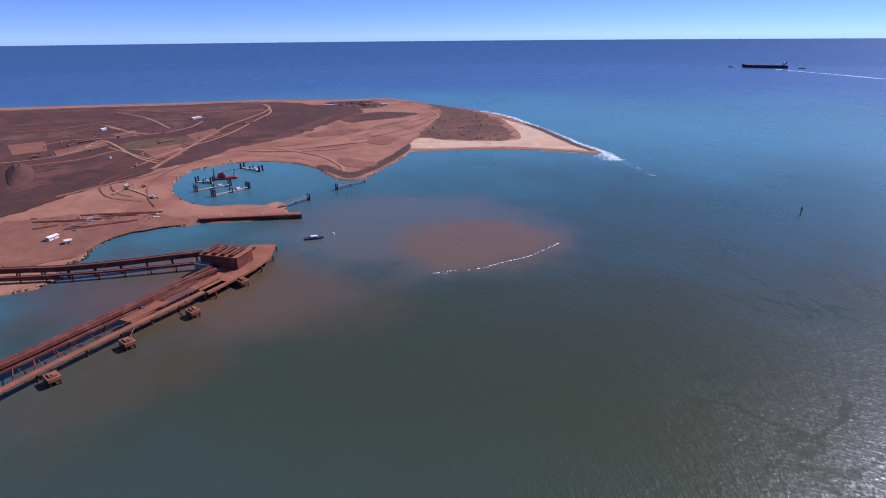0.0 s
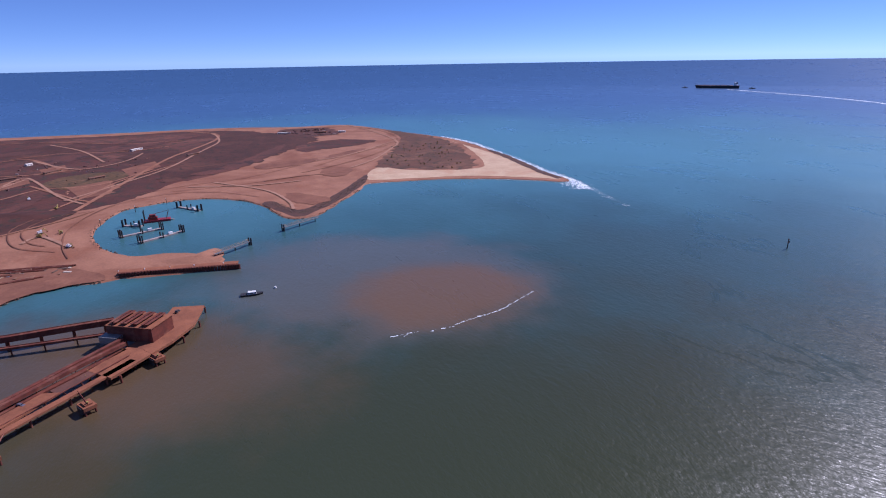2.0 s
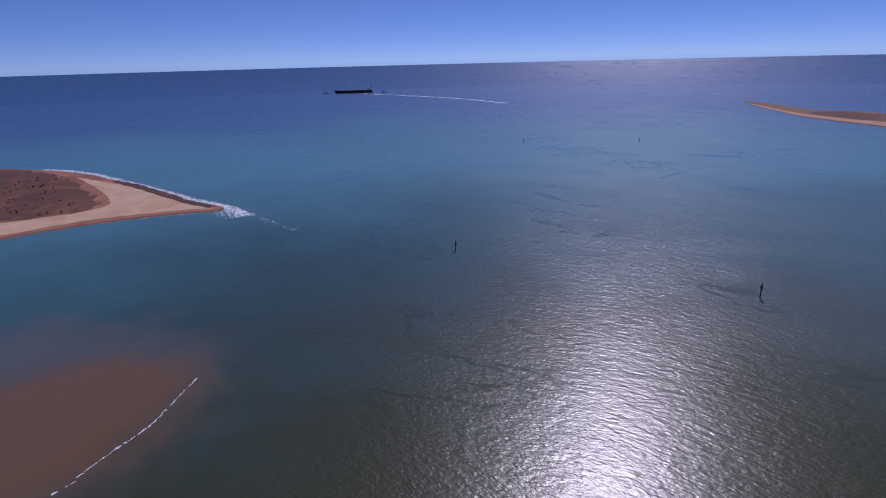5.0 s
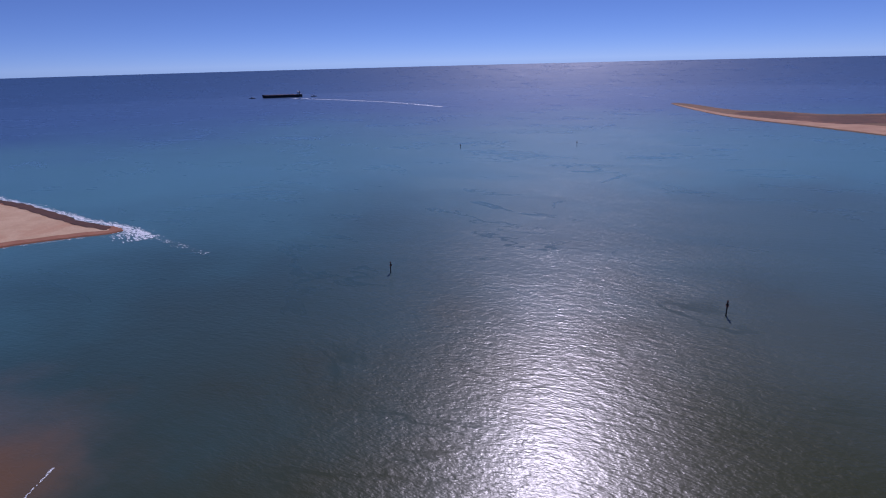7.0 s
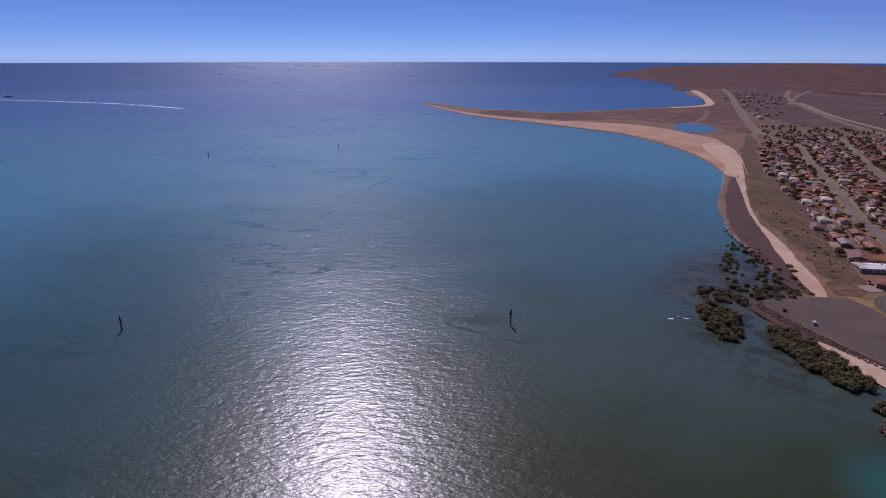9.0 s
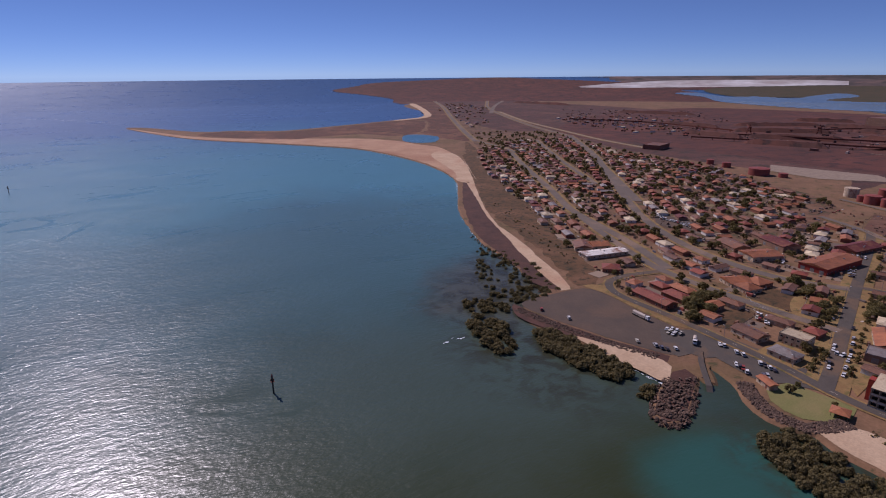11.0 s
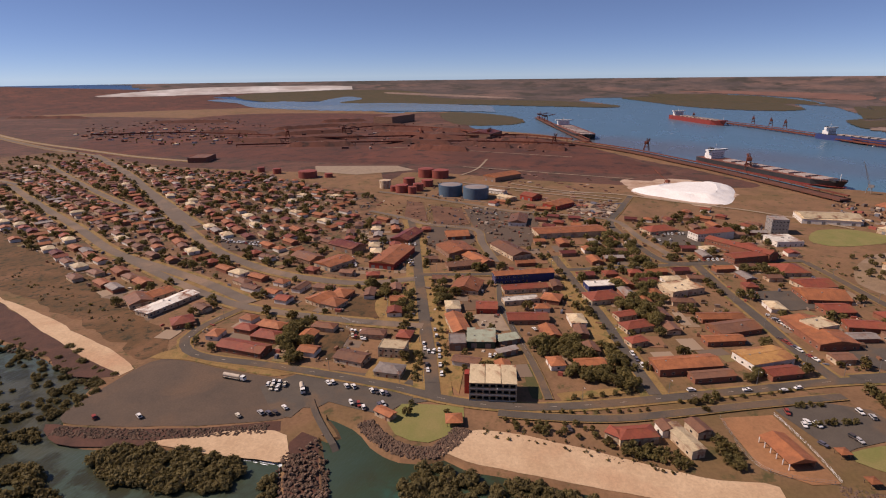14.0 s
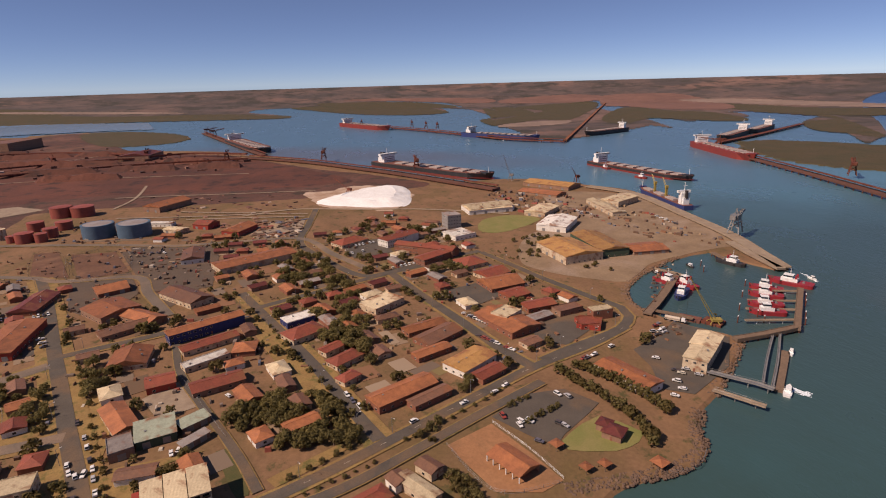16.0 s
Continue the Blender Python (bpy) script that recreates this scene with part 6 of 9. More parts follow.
BIG, MID, DRY = TREES[3:6], TREES[0:3], TREES[6:9]
grove([(334, 57), (340, 40), (330, 10), (295.4, -0.9), (289.0, 7.6), (296.2, 33.2), (312, 50)], 52, 0.9, 1.4, BIG + MID, seed=2, space=3.5)
grove([(296.9, 206.8), (310, 210), (309, 191), (276.7, 176.0), (265.0, 181.5), (279.5, 197.2)], 14, 1.0, 1.5, BIG, seed=3, space=4)
grove([(554, 40), (587, 13), (541, -12), (478, -14), (476, 9), (495, 32)], 22, 1.1, 1.7, BIG, seed=4, space=5)
grove([(436, 17), (465, -13), (403, -21), (355, -14), (373, -1), (399, 13)], 28, 1.0, 1.5, BIG, seed=5, space=4.5)
grove([(508, -81), (527, -112), (490, -110), (473, -83)], 6, 1.0, 1.4, BIG, seed=6, space=6)
grove([(333, -64), (328, -71), (336, -82), (325, -73), (317, -54)], 6, 0.7, 1.0, BIG, seed=8, space=4)
grove([(385, 204), (395, 170), (381, 156), (363, 181)], 14, 0.7, 1.1, BIG + MID, seed=9, space=4)
grove([(375, 164), (381, 152), (336, 132), (330, 144)], 7, 0.9, 1.3, BIG, seed=10, space=4)
grove([(426, 148), (400, 125), (362, 122), (370, 131)], 8, 0.8, 1.3, BIG, seed=11, space=4)
grove([(252.1, 11.9), (247.8, 1.3), (246.4, -14.8), (244.0, -23.5), (236.3, -18.0), (236.9, 1.8), (243.9, 15.4)], 30, 0.5, 0.9, MID + DRY, seed=12, space=2)
grove([(262.2, -30.9), (260.8, -35.4), (243.1, -42.0), (240.2, -38.1), (250.6, -31.3)], 16, 0.6, 0.9, MID, seed=13, space=2)
grove([(559, -173), (583, -220), (518, -228), (455, -228), (452, -205), (499, -187), (518, -164)], 30, 0.7, 1.1, BIG + MID, seed=14, space=4)
grove([(250.0, 70.4), (242.3, 53.7), (242.6, 24.8), (248.1, 13.1), (254.3, 25.4), (252.1, 55.4)], 20, 0.4, 0.7, DRY + MID, seed=15, space=2)
avenue([(323, -120), (311, -127), (296.0, -133.9), (283.1, -138.0), (272.7, -139.9)], 3.4, 1.0, 1.3, MID, 19)
avenue([(320, -109), (305, -114), (288.9, -118.8), (276.7, -121.9), (264.3, -122.5), (253.6, -119.6)], 3.4, 1.0, 1.3, MID, 20)
avenue([(298.0, -71.8), (303, -84)], 3.2, 0.45, 0.6, DRY, 21)
avenue([(283.5, -75.8), (291.4, -93.5)], 3.2, 0.5, 0.65, DRY, 22)
avenue([(408, 148), (370, 131), (337, 118), (310, 107), (282.0, 96.7)], 9, 0.45, 0.75, DRY + MID, 23)
avenue([(296.5, 116.4), (279.8, 112.5), (269.7, 110.3)], 5, 0.5, 0.8, DRY, 24)
avenue([(427, 42), (374, 24), (337, 10), (312, 1)], 10, 0.5, 0.9, DRY, 25)
avenue([(259, 42), (266, 18), (275, -4)], 4.5, 0.3, 0.5, DRY, 27)
avenue([(286, -20), (297, -44), (312, -72)], 6.0, 0.3, 0.5, DRY, 28)
avenue([(290.1, -0.7), (284.5, 10.4), (279.1, 21.2), (275.1, 29.1)], 5, 0.4, 0.6, DRY, 26)
for px, py, ps in ((239.3, 102.6, 0.9), (290.5, -32.4, 1.0), (295.1, -36.4, 0.8), (247.4, 103.7, 0.6), (245.8, 85.3, 0.5), (287.1, -26.8, 0.9), (281.8, -30.6, 0.7), (336.5, -170.1, 1.3), (342.4, -175.9, 1.0), (401.4, -178.4, 0.9), (357.8, -235.6, 0.4)):
    plant(random.Random(int(px)).choice(BIG), px, py, LAND, ps, random.Random(int(py)))

# mangroves in the shallows
MANG = BUSHES[:3]
grove([(144.4, 254.6), (154.1, 258.4), (160.6, 235.3), (151.8, 209.1), (140.1, 198.7), (135.4, 208.1), (136.4, 231.5)], 39, 1.00, 1.95, MANG, SEA, 30, 0, 2.4)
grove([(153.6, 281.2), (168.9, 280.8), (184.9, 268.0), (173.2, 252.2), (154.0, 263.9)], 24, 0.75, 1.43, MANG, SEA, 31, 0, 2.4)
grove([(231, 386), (247, 367), (233, 306), (218.4, 275.7), (189.2, 256.7), (178.2, 282.3), (192, 322)], 90, 0.50, 1.17, MANG, SEA, 32, 0, 2.0)
grove([(171.8, 222.1), (184.9, 206.5), (186.0, 181.7), (187.0, 159.1), (186.5, 147.8), (172.1, 153.5), (165.0, 177.1), (163.0, 200.1)], 78, 1.00, 1.82, MANG, SEA, 33, 0, 2.2)
grove([(248, 325), (228.3, 263.9), (211.3, 255.9), (196.6, 260.4), (217.2, 292.3)], 21, 0.75, 1.43, MANG, SEA, 34, 0, 2.2)
grove([(178.1, 142.8), (185.2, 136.6), (178.8, 130.1), (171.9, 136.2)], 6, 1.00, 1.56, MANG, SEA, 35, 0, 1.5)
grove([(197.3, 90.2), (210.7, 80.7), (208.1, 59.8), (210.0, 36.3), (208.5, 14.8), (180.8, 26.7), (177.9, 55.0), (180.1, 76.4)], 105, 0.88, 1.69, MANG, SEA, 36, 0, 2.2)
SHRUB = BUSHES[3:]
grove([(348, 552), (341, 479), (306, 366), (275.8, 291.1), (250.5, 276.6), (280, 349), (307, 451)], 45, 0.6, 1.3, SHRUB, LAND + 0.05, 37, 0, 2)
grove([(237.7, 72.5), (243.0, 48.9), (239.1, 10.8), (233.2, -19.8), (230.3, -15.1), (233.3, 24.4), (234.3, 62.0)], 40, 0.5, 1.1, SHRUB, LAND + 0.05, 38, 0, 1.5)
grove([(-786, 58), (-1004, 178), (-960, 269), (-722, 193), (-696, 147), (-737, 85)], 60, 0.9, 2.0, SHRUB, LAND + 0.1, 39, 0, 4)
grove([(556, -141), (541, -162), (497, -169), (495, -156), (530, -141)], 12, 0.8, 1.4, SHRUB, LAND + 0.05, 40, 0, 2)

grove([(758, 1282), (849, 1226), (940, 1155), (832, 836), (801, 623), (733, 426), (675, 316), (461, 271), (395, 314), (376, 381), (409, 490), (473, 664), (573, 905)], 420, 0.7, 1.4, MID + BIG, seed=42, clear=1.0)
grove(TOWN, 650, 0.7, 1.6, MID + BIG + DRY, seed=16, clear=1.5)
grove(HAMLET, 60, 0.7, 1.1, MID, seed=17)
grove(HAMLET_2, 70, 0.7, 1.1, MID, seed=18)
grove(TOWN, 700, 0.6, 1.4, SHRUB, seed=41, clear=1.0)
LOOSE["tree"].make("scattered_trees", "olive-green trees scattered over the far streets", "trees")
LOOSE["shrub"].make("low_shrubs", "low dry shrubs in yards and dunes", "shrubs")
LOOSE["mangrove"].make("mangrove_thicket", "dark olive mangrove thicket in the shallows", "mangroves")

for ob in LITE:
    for c in list(ob.children):
        bpy.data.objects.remove(c)
    bpy.data.objects.remove(ob)


def clutter(poly, n, lo, hi, tall, label, seed, clear=1.0, axis=0.0, z=LAND, mat=None):
    """Stacked goods, sheds, drums and vehicles too small to tell apart, standing about a yard."""
    rng = random.Random(seed)
    xs, ys = [p[0] for p in poly], [p[1] for p in poly]
    s, made, tries = Shape(), 0, 0
    while made < n and tries < n * 30:
        tries += 1
        x, y = rng.uniform(min(xs), max(xs)), rng.uniform(min(ys), max(ys))
        if not inside(x, y, poly) or taken(x, y, clear) or road_gap(x, y)[0] < 1.0:
            continue
        w, d, h = rng.uniform(lo, hi), rng.uniform(lo, hi) * 0.5, rng.uniform(0.5, tall)
        s.box(x, y, z, w, d, h, turn=radians(axis) + rng.choice((0, 0, 1.57)) + rng.uniform(-0.2, 0.2), taper=rng.uniform(0.75, 1.0))
        made += 1
    return tagged(new("yard_clutter", s.mesh("yard_clutter", mat or CLUTTER)), label, "clutter", kind="stuff")


def yard_slabs(poly, n, seed):
    """Paved, swept or grassed yards round the houses, each a thin slab of its own tone."""
    rng = random.Random(seed)
    xs, ys = [p[0] for p in poly], [p[1] for p in poly]
    s, made, tries = Shape(), 0, 0
    while made < n and tries < n * 30:
        tries += 1
        x, y = rng.uniform(min(xs), max(xs)), rng.uniform(min(ys), max(ys))
        gapm, turn = road_gap(x, y)
        w, d = rng.uniform(6, 20), rng.uniform(5, 13)
        if not inside(x, y, poly) or gapm < max(w, d) * 0.55 or any(inside(x, y, k) for k in KEEP_CLEAR):
            continue
        s.box(x, y, LAND, w, d, 0.06 + 0.0005 * made, turn=turn + rng.uniform(-0.06, 0.06))
        made += 1
    return tagged(new("yard_paving", s.mesh("yard_paving", YARDS)), "paved, bare and grassed yards round the houses", "yards", kind="stuff")


yard_slabs(TOWN, 520, 71)
clutter(TOWN, 1500, 1.0, 4.5, 2.4, "sheds, drums and stacked goods in back yards", 50)
clutter([(666, 185), (646, 108), (607, 95), (521, 90), (517, 118), (578, 154)], 60, 1.5, 7.0, 2.6, "stored goods on the grey lot", 51)
clutter([(742, 92), (732, 13), (659, 7), (629, 44), (679, 86)], 60, 3.0, 16.0, 1.4, "rows of stored pipes and containers", 52, axis=25)
clutter([(802, -238), (747, -322), (632, -307), (610, -254), (661, -230), (768, -218)], 150, 1.5, 8.0, 3.0, "port yard goods and containers", 53, axis=40)
clutter([(666, -282), (671, -352), (569, -364), (492, -361), (485, -337), (524, -300), (598, -288)], 90, 1.5, 6.0, 2.6, "containers and gear on the wharf yard", 54, axis=40)
clutter([(945, 240), (927, 128), (870, 12), (734, 16), (692, 82), (762, 178)], 70, 2.0, 12.0, 1.3, "sidings, sleepers and stores by the rail yard", 55, axis=20, mat=ORE_GEAR)
clutter([(1194, 853), (1859, 883), (1737, 478), (1406, 221), (1312, 88), (1162, 161), (1201, 407), (1118, 646)], 170, 3.0, 16.0, 5.0, "dark conveyors, hoppers and sheds of the ore yard", 56, axis=15, mat=ORE_GEAR)
clutter([(1571, 1915), (2003, 1541), (1560, 1067), (1232, 952), (1201, 1398)], 120, 3.0, 14.0, 4.0, "distant works and low sheds", 57, axis=15, mat=ORE_GEAR)
clutter([(726, 60), (741, 22), (648, 17), (657, 73)], 80, 2.0, 10.0, 2.4, "stored steel in rows", 58, axis=30)
clutter([(821, 311), (808, 213), (701, 172), (678, 245)], 60, 1.5, 6.0, 2.5, "pumps and stores round the tanks", 59)
clutter([(-1060, -563), (-1108, -462), (-1098, -290), (-991, -224), (-872, -314), (-864, -428), (-836, -506)], 70, 1.5, 6.0, 2.0, "camp huts and stored gear on the island", 60, mat=ORE_GEAR)
clutter([(-499, -436), (-477, -329), (-458, -328), (-438, -407)], 50, 2.0, 9.0, 1.2, "loose pipes and timber on the sand", 61, axis=70)
clutter([(-1356, 5), (-1324, 121), (-1234, 138), (-1198, 113), (-1253, 5)], 60, 2.0, 12.0, 3.0, "low red works at the island's far shore", 62, mat=ORE_GEAR)
clutter([(370, -197), (361, -211), (336, -195), (334, -176)], 20, 1.5, 4.0, 1.6, "boats and trailers in the yard", 63)
clutter([(449, -250), (453, -273), (418, -253), (393, -221), (382, -205)], 40, 1.0, 3.5, 1.4, "gear piled on the timber pier", 64, clear=0, z=2.6)


# ---------------------------------------------------------------- vehicles
def car_kind(i):
    L, W, H = ((4.2, 1.65, 1.38), (4.7, 1.7, 1.6), (4.5, 1.75, 1.7))[i]
    name, lab = (("car", "parked car, dusty paint and dark windows"), ("utility_truck", "parked pickup with open tray"), ("four_wheel_drive", "parked four-wheel drive, dusty paint"))[i]
    ob = thing(name, 9000, -3700 + 20 * i, 0, LAND, lab, "car", "parked cars")
    b = Shape()
    prof = [(-L / 2, 0.45), (-L / 2, 0.85), (-L / 2 + 0.25, 0.95), (L / 2 - 1.2, 0.95), (L / 2 - 0.1, 0.78), (L / 2, 0.5)]
    vs = [(x, sy * W / 2, z) for sy in (-1, 1) for x, z in prof]
    n = len(prof)
    b.add(vs, [tuple(range(n)), tuple(range(2 * n - 1, n - 1, -1))] + [((k + 1) % n, k, n + k, n + (k + 1) % n) for k in range(n)])
    x0, x1 = ((-1.9, 0.9), (-0.3, 1.3), (-2.2, 1.0))[i]
    b.box((x0 + x1) / 2, 0, H - 0.1, (x1 - x0) * 0.72, W * 0.8, 0.1)
    if i == 1:
        b.box(-1.5, -W / 2 + 0.06, 0.95, 1.9, 0.1, 0.3).box(-1.5, W / 2 - 0.06, 0.95, 1.9, 0.1, 0.3).box(-L / 2 + 0.06, 0, 0.95, 0.1, W - 0.2, 0.3)
    part("body", b, CARPAINT, ob)
    g = Shape()
    c = (x0 + x1) / 2
    g.add([(x0, -W * 0.46, 0.95), (x1, -W * 0.46, 0.95), (x1, W * 0.46, 0.95), (x0, W * 0.46, 0.95), (c - (x1 - x0) * 0.36, -W * 0.4, H - 0.1), (c + (x1 - x0) * 0.33, -W * 0.4, H - 0.1), (c + (x1 - x0) * 0.33, W * 0.4, H - 0.1), (c - (x1 - x0) * 0.36, W * 0.4, H - 0.1)], [(0, 1, 5, 4), (1, 2, 6, 5), (2, 3, 7, 6), (3, 0, 4, 7)])
    part("glazing", g, GLASS, ob)
    whl = Shape().tube((0, -0.1, 0), (0, 0.1, 0), 0.34, 10).mesh("wheel", TYRE)
    for sx in (-1, 1):
        for sy in (-1, 1):
            part("wheel", whl, None, ob, at=pose(sx * L * 0.31, sy * (W / 2 - 0.08), 0.34))
    return ob


CARS = [car_kind(i) for i in range(3)]
rng_c = random.Random(77)


def park(pts, turn, spread=4):
    for x, y in pts:
        i = rng_c.choice((0, 0, 1, 2, 2))
        m = pose(x, y, 0.88, 0, 0, turn + rng_c.choice((0, 180)) + rng_c.uniform(-spread, spread))
        if CARS[i].name not in placed:
            placed.add(CARS[i].name)
            CARS[i].matrix_basis = m
        else:
            copy_thing(CARS[i], m)


def park_row(a, b, n, turn):
    a, b = Vector(a), Vector(b)
    park([a.lerp(b, (k + 0.5) / n) for k in range(n) if rng_c.random() < 0.9], turn)


STREET_TURN = (305.8, 116.8, 20)[2]
park([(341.8, 125.8), (328.2, 118.6), (320.1, 115.0), (309.9, 110.8), (303.2, 107.7), (296.2, 105.3), (286.8, 101.8), (278.1, 98.2), (308.8, 119.0), (302.7, 116.3), (285.3, 108.9), (279.6, 106.4)], STREET_TURN)
park([(252.8, 151.6), (254.0, 149.7), (252.8, 141.1), (253.4, 137.4), (252.5, 126.8), (252.4, 124.3), (252.4, 121.5), (252.3, 118.9)], STREET_TURN + 25)
park([(240.0, 132.2), (239.9, 130.0), (239.4, 127.7), (237.8, 124.5), (242.0, 118.1), (242.7, 116.3)], STREET_TURN + 20)
park([(194.1, 242.3), (200.9, 222.6), (214.8, 178.1), (219.8, 169.2), (220.5, 165.4), (222.0, 162.6), (226.9, 160.8)], 60)
park([(242.9, 180.8), (245.3, 179.1), (245.2, 175.7), (245.1, 172.4), (240.2, 177.1), (240.8, 174.1)], (243.6, 179.6, 19)[2])
park([(426.1, 24.2), (407.6, 24.5), (402.2, 10.9), (388.5, 5.4), (329.8, 1.8), (323.5, -0.4), (317.6, -3.2), (316.1, -5.5), (320.8, -8.1)], (345.9, 10.4, 18)[2])
park_row((410.1, -82.1), (373.9, -100.2), 15, (392.0, -91.2, -153)[2] + 60)
park_row((375.3, -80.4), (349.5, -94.7), 8, (392.0, -91.2, -153)[2] + 5)
park([(298.4, -26.0), (306.3, -52.3), (311.4, -69.6), (315.8, -76.8)], (298.3, -34.5, -64)[2])
park([(290.7, -66.2), (285.0, -72.8), (282.0, -71.0), (276.0, -90.2), (277.9, -88.5), (268.8, -74.7), (300.6, -98.3), (297.6, -102.2), (283.7, -76.6)], 20, 40)
park([(329.7, -127.9), (330.0, -129.9), (331.9, -135.4), (338.1, -149.7)], 110)
park([(303.9, -167.1), (300.6, -168.1), (303.4, -172.9), (296.5, -175.5), (294.5, -160.9), (287.3, -158.9), (283.1, -151.6), (318.7, -165.4), (343.4, -177.7)], (292.0, -160.9, -132)[2])
park([(354.4, -189.9), (346.7, -187.7), (347.9, -183.9), (349.7, -191.4), (343.2, -183.4), (345.2, -189.8)], (348.4, -188.8, -85)[2])
park_row((516.9, -50.5), (533.5, -95.8), 12, (525.2, -73.2, -70)[2] + 80)
park_row((590.1, -17.4), (602.1, -48.7), 9, (596.1, -33.0, -69)[2] + 80)
park_row((569.9, -19.0), (575.7, -35.4), 5, (596.1, -33.0, -69)[2] + 80)
park_row((489.7, 211.4), (496.8, 192.9), 7, STREET_TURN)
park_row((480.0, 197.2), (435.5, 174.1), 7, STREET_TURN + 90)
park_row((491.3, 240.1), (495.6, 217.6), 7, STREET_TURN)
park_row((305.9, 165.2), (304.0, 154.1), 5, 30)
park_row((312.2, 169.0), (311.6, 157.6), 5, 40)
park_row((464.3, 387.0), (451.9, 330.7), 12, 50)
park_row((454.6, 373.6), (464.0, 333.7), 12, 20)
park_row((448.5, 235.4), (423.6, 219.3), 5, 10)
park_row((296.9, 206.8), (288.5, 198.0), 3, 40)
park_row((346.8, 64.1), (346.1, 51.9), 4, 40)
park_row((641.2, 178.8), (631.5, 143.9), 6, 40)
park([(248.9, 28.8), (300.4, 110.1), (300.0, 113.1), (307.0, 75.4), (304.8, 78.1)], 10, 30)
park_row((663.3, -288.0), (619.8, -300.3), 6, 30)
park_row((612.0, -358.9), (559.4, -356.5), 6, 30)


copy_thing(CARS[0], pose(-241.0, -324.5, 4.6, 0, 0, 50))


def road_train(x, y, length, rot):
    ob = thing("semi_trailer", x, y, rot, 0.86, "pale tanker truck with a white cab, parked", "truck")
    part("trailer", Shape().tube((-length / 2 + 0.8, 0, 1.9), (length / 2 - 3.2, 0, 1.9), 1.05, 14).box(-1.2, 0, 0.75, length - 4.0, 2.2, 0.25), TRIM, ob)
    part("cab", Shape().box(length / 2 - 1.3, 0, 0.7, 2.1, 2.2, 2.0).box(length / 2 - 0.05, 0, 0.7, 0.5, 2.2, 1.1), WHITE, ob)
    part("windscreen", Shape().box(length / 2 - 0.12, 0, 1.9, 0.08, 2.1, 0.9), GLASS, ob)
    for k in (-0.42, -0.34, -0.26, 0.2, 0.28, 0.42):
        part("axle", Shape().tube((k * length, -1.2, 0.5), (k * length, 1.2, 0.5), 0.5, 10), TYRE, ob)


road_train((242.8, 201.7, 86)[0], (242.8, 201.7, 86)[1], 14.0, (242.9, 200.1, -91)[2])
road_train((243.5, 161.2, -143)[0], (243.5, 161.2, -143)[1], 9.0, (243.5, 161.2, -143)[2])
road_train((358.2, -205.8, -138)[0], (358.2, -205.8, -138)[1], 13.0, (358.2, -205.8, -138)[2])
# ---------------------------------------------------------------- tanks and the salt pile
def tank(x, y, r, h, body, label):
    ob = thing("storage_tank", x, y, 0, LAND, label, "tank", "fuel tanks")
    part("shell", Shape().tube((0, 0, 0), (0, 0, h), r, 32, cap=False), body, ob, smooth=True)
    part("roof", Shape().tube((0, 0, h - 0.02), (0, 0, h + 0.06 * r + 0.2), r + 0.05, 32, 0.3), TANKROOF if body is TANKBLUE else body, ob)
    part("top_rail", Shape().tube((0, 0, h), (0, 0, h + 0.15), r + 0.12, 32), body, ob)
    st = Shape()
    for k in range(16):
        a = 0.6 + k * 0.09
        st.box((r + 0.45) * math.cos(a), (r + 0.45) * math.sin(a), (k + 0.5) / 16 * h, 0.9, 0.5, 0.12, turn=a)
    part("stair", st, STEEL, ob)
    OCC.append((x, y, r, r, 0))


for tx, ty, tr, th, tm, tl in (
    (726.3, 229.6, 15.9, 14, TANKBLUE, "large blue storage tank with a grey roof"), (718.8, 193.0, 16.6, 14, TANKBLUE, "large blue storage tank with a grey roof"),
    (849.2, 307.1, 12.5, 13, TANKRED, "tall red storage tank"), (847.2, 283.3, 13.2, 12, TANKRED, "tall red storage tank"),
    (779.5, 309.0, 8.5, 10, TANKRED, "red steel storage tank"), (726.9, 299.4, 8.7, 10, TANKRED, "red steel storage tank"), (723.2, 282.9, 5.8, 9, TANKRED, "small red storage tank"),
    (741.7, 280.7, 7.2, 10, TANKRED, "dull red storage tank"), (776.8, 279.8, 8.5, 9, TANKRED, "red steel storage tank"), (731.1, 312.8, 5.3, 7, TANKRED, "small red storage tank"),
    (749.2, 333.6, 8.1, 11, WALLS["cream"], "tall pale cream tank beside the works"), (799.3, 488.5, 14.6, 10, TANKRED, "broad dark red tank"), (825.0, 592.9, 5.9, 8, TANKRED, "dark red steel tank"), (819.3, 558.2, 6.8, 8, TANKRED, "dark red steel tank"), (808.7, 456.6, 6.4, 6, TANKRED, "low dark red steel tank")):
    tank(tx, ty, tr, th, tm, tl)

bund = 698.5, 207.9, 78.4, -104
ob = thing("bund_wall", bund[0], bund[1], bund[3], LAND, "low pale concrete bund wall by the tanks", "wall")
part("wall", Shape().box(0, 0, 0, bund[2], 0.5, 1.3), CONCRETE, ob)


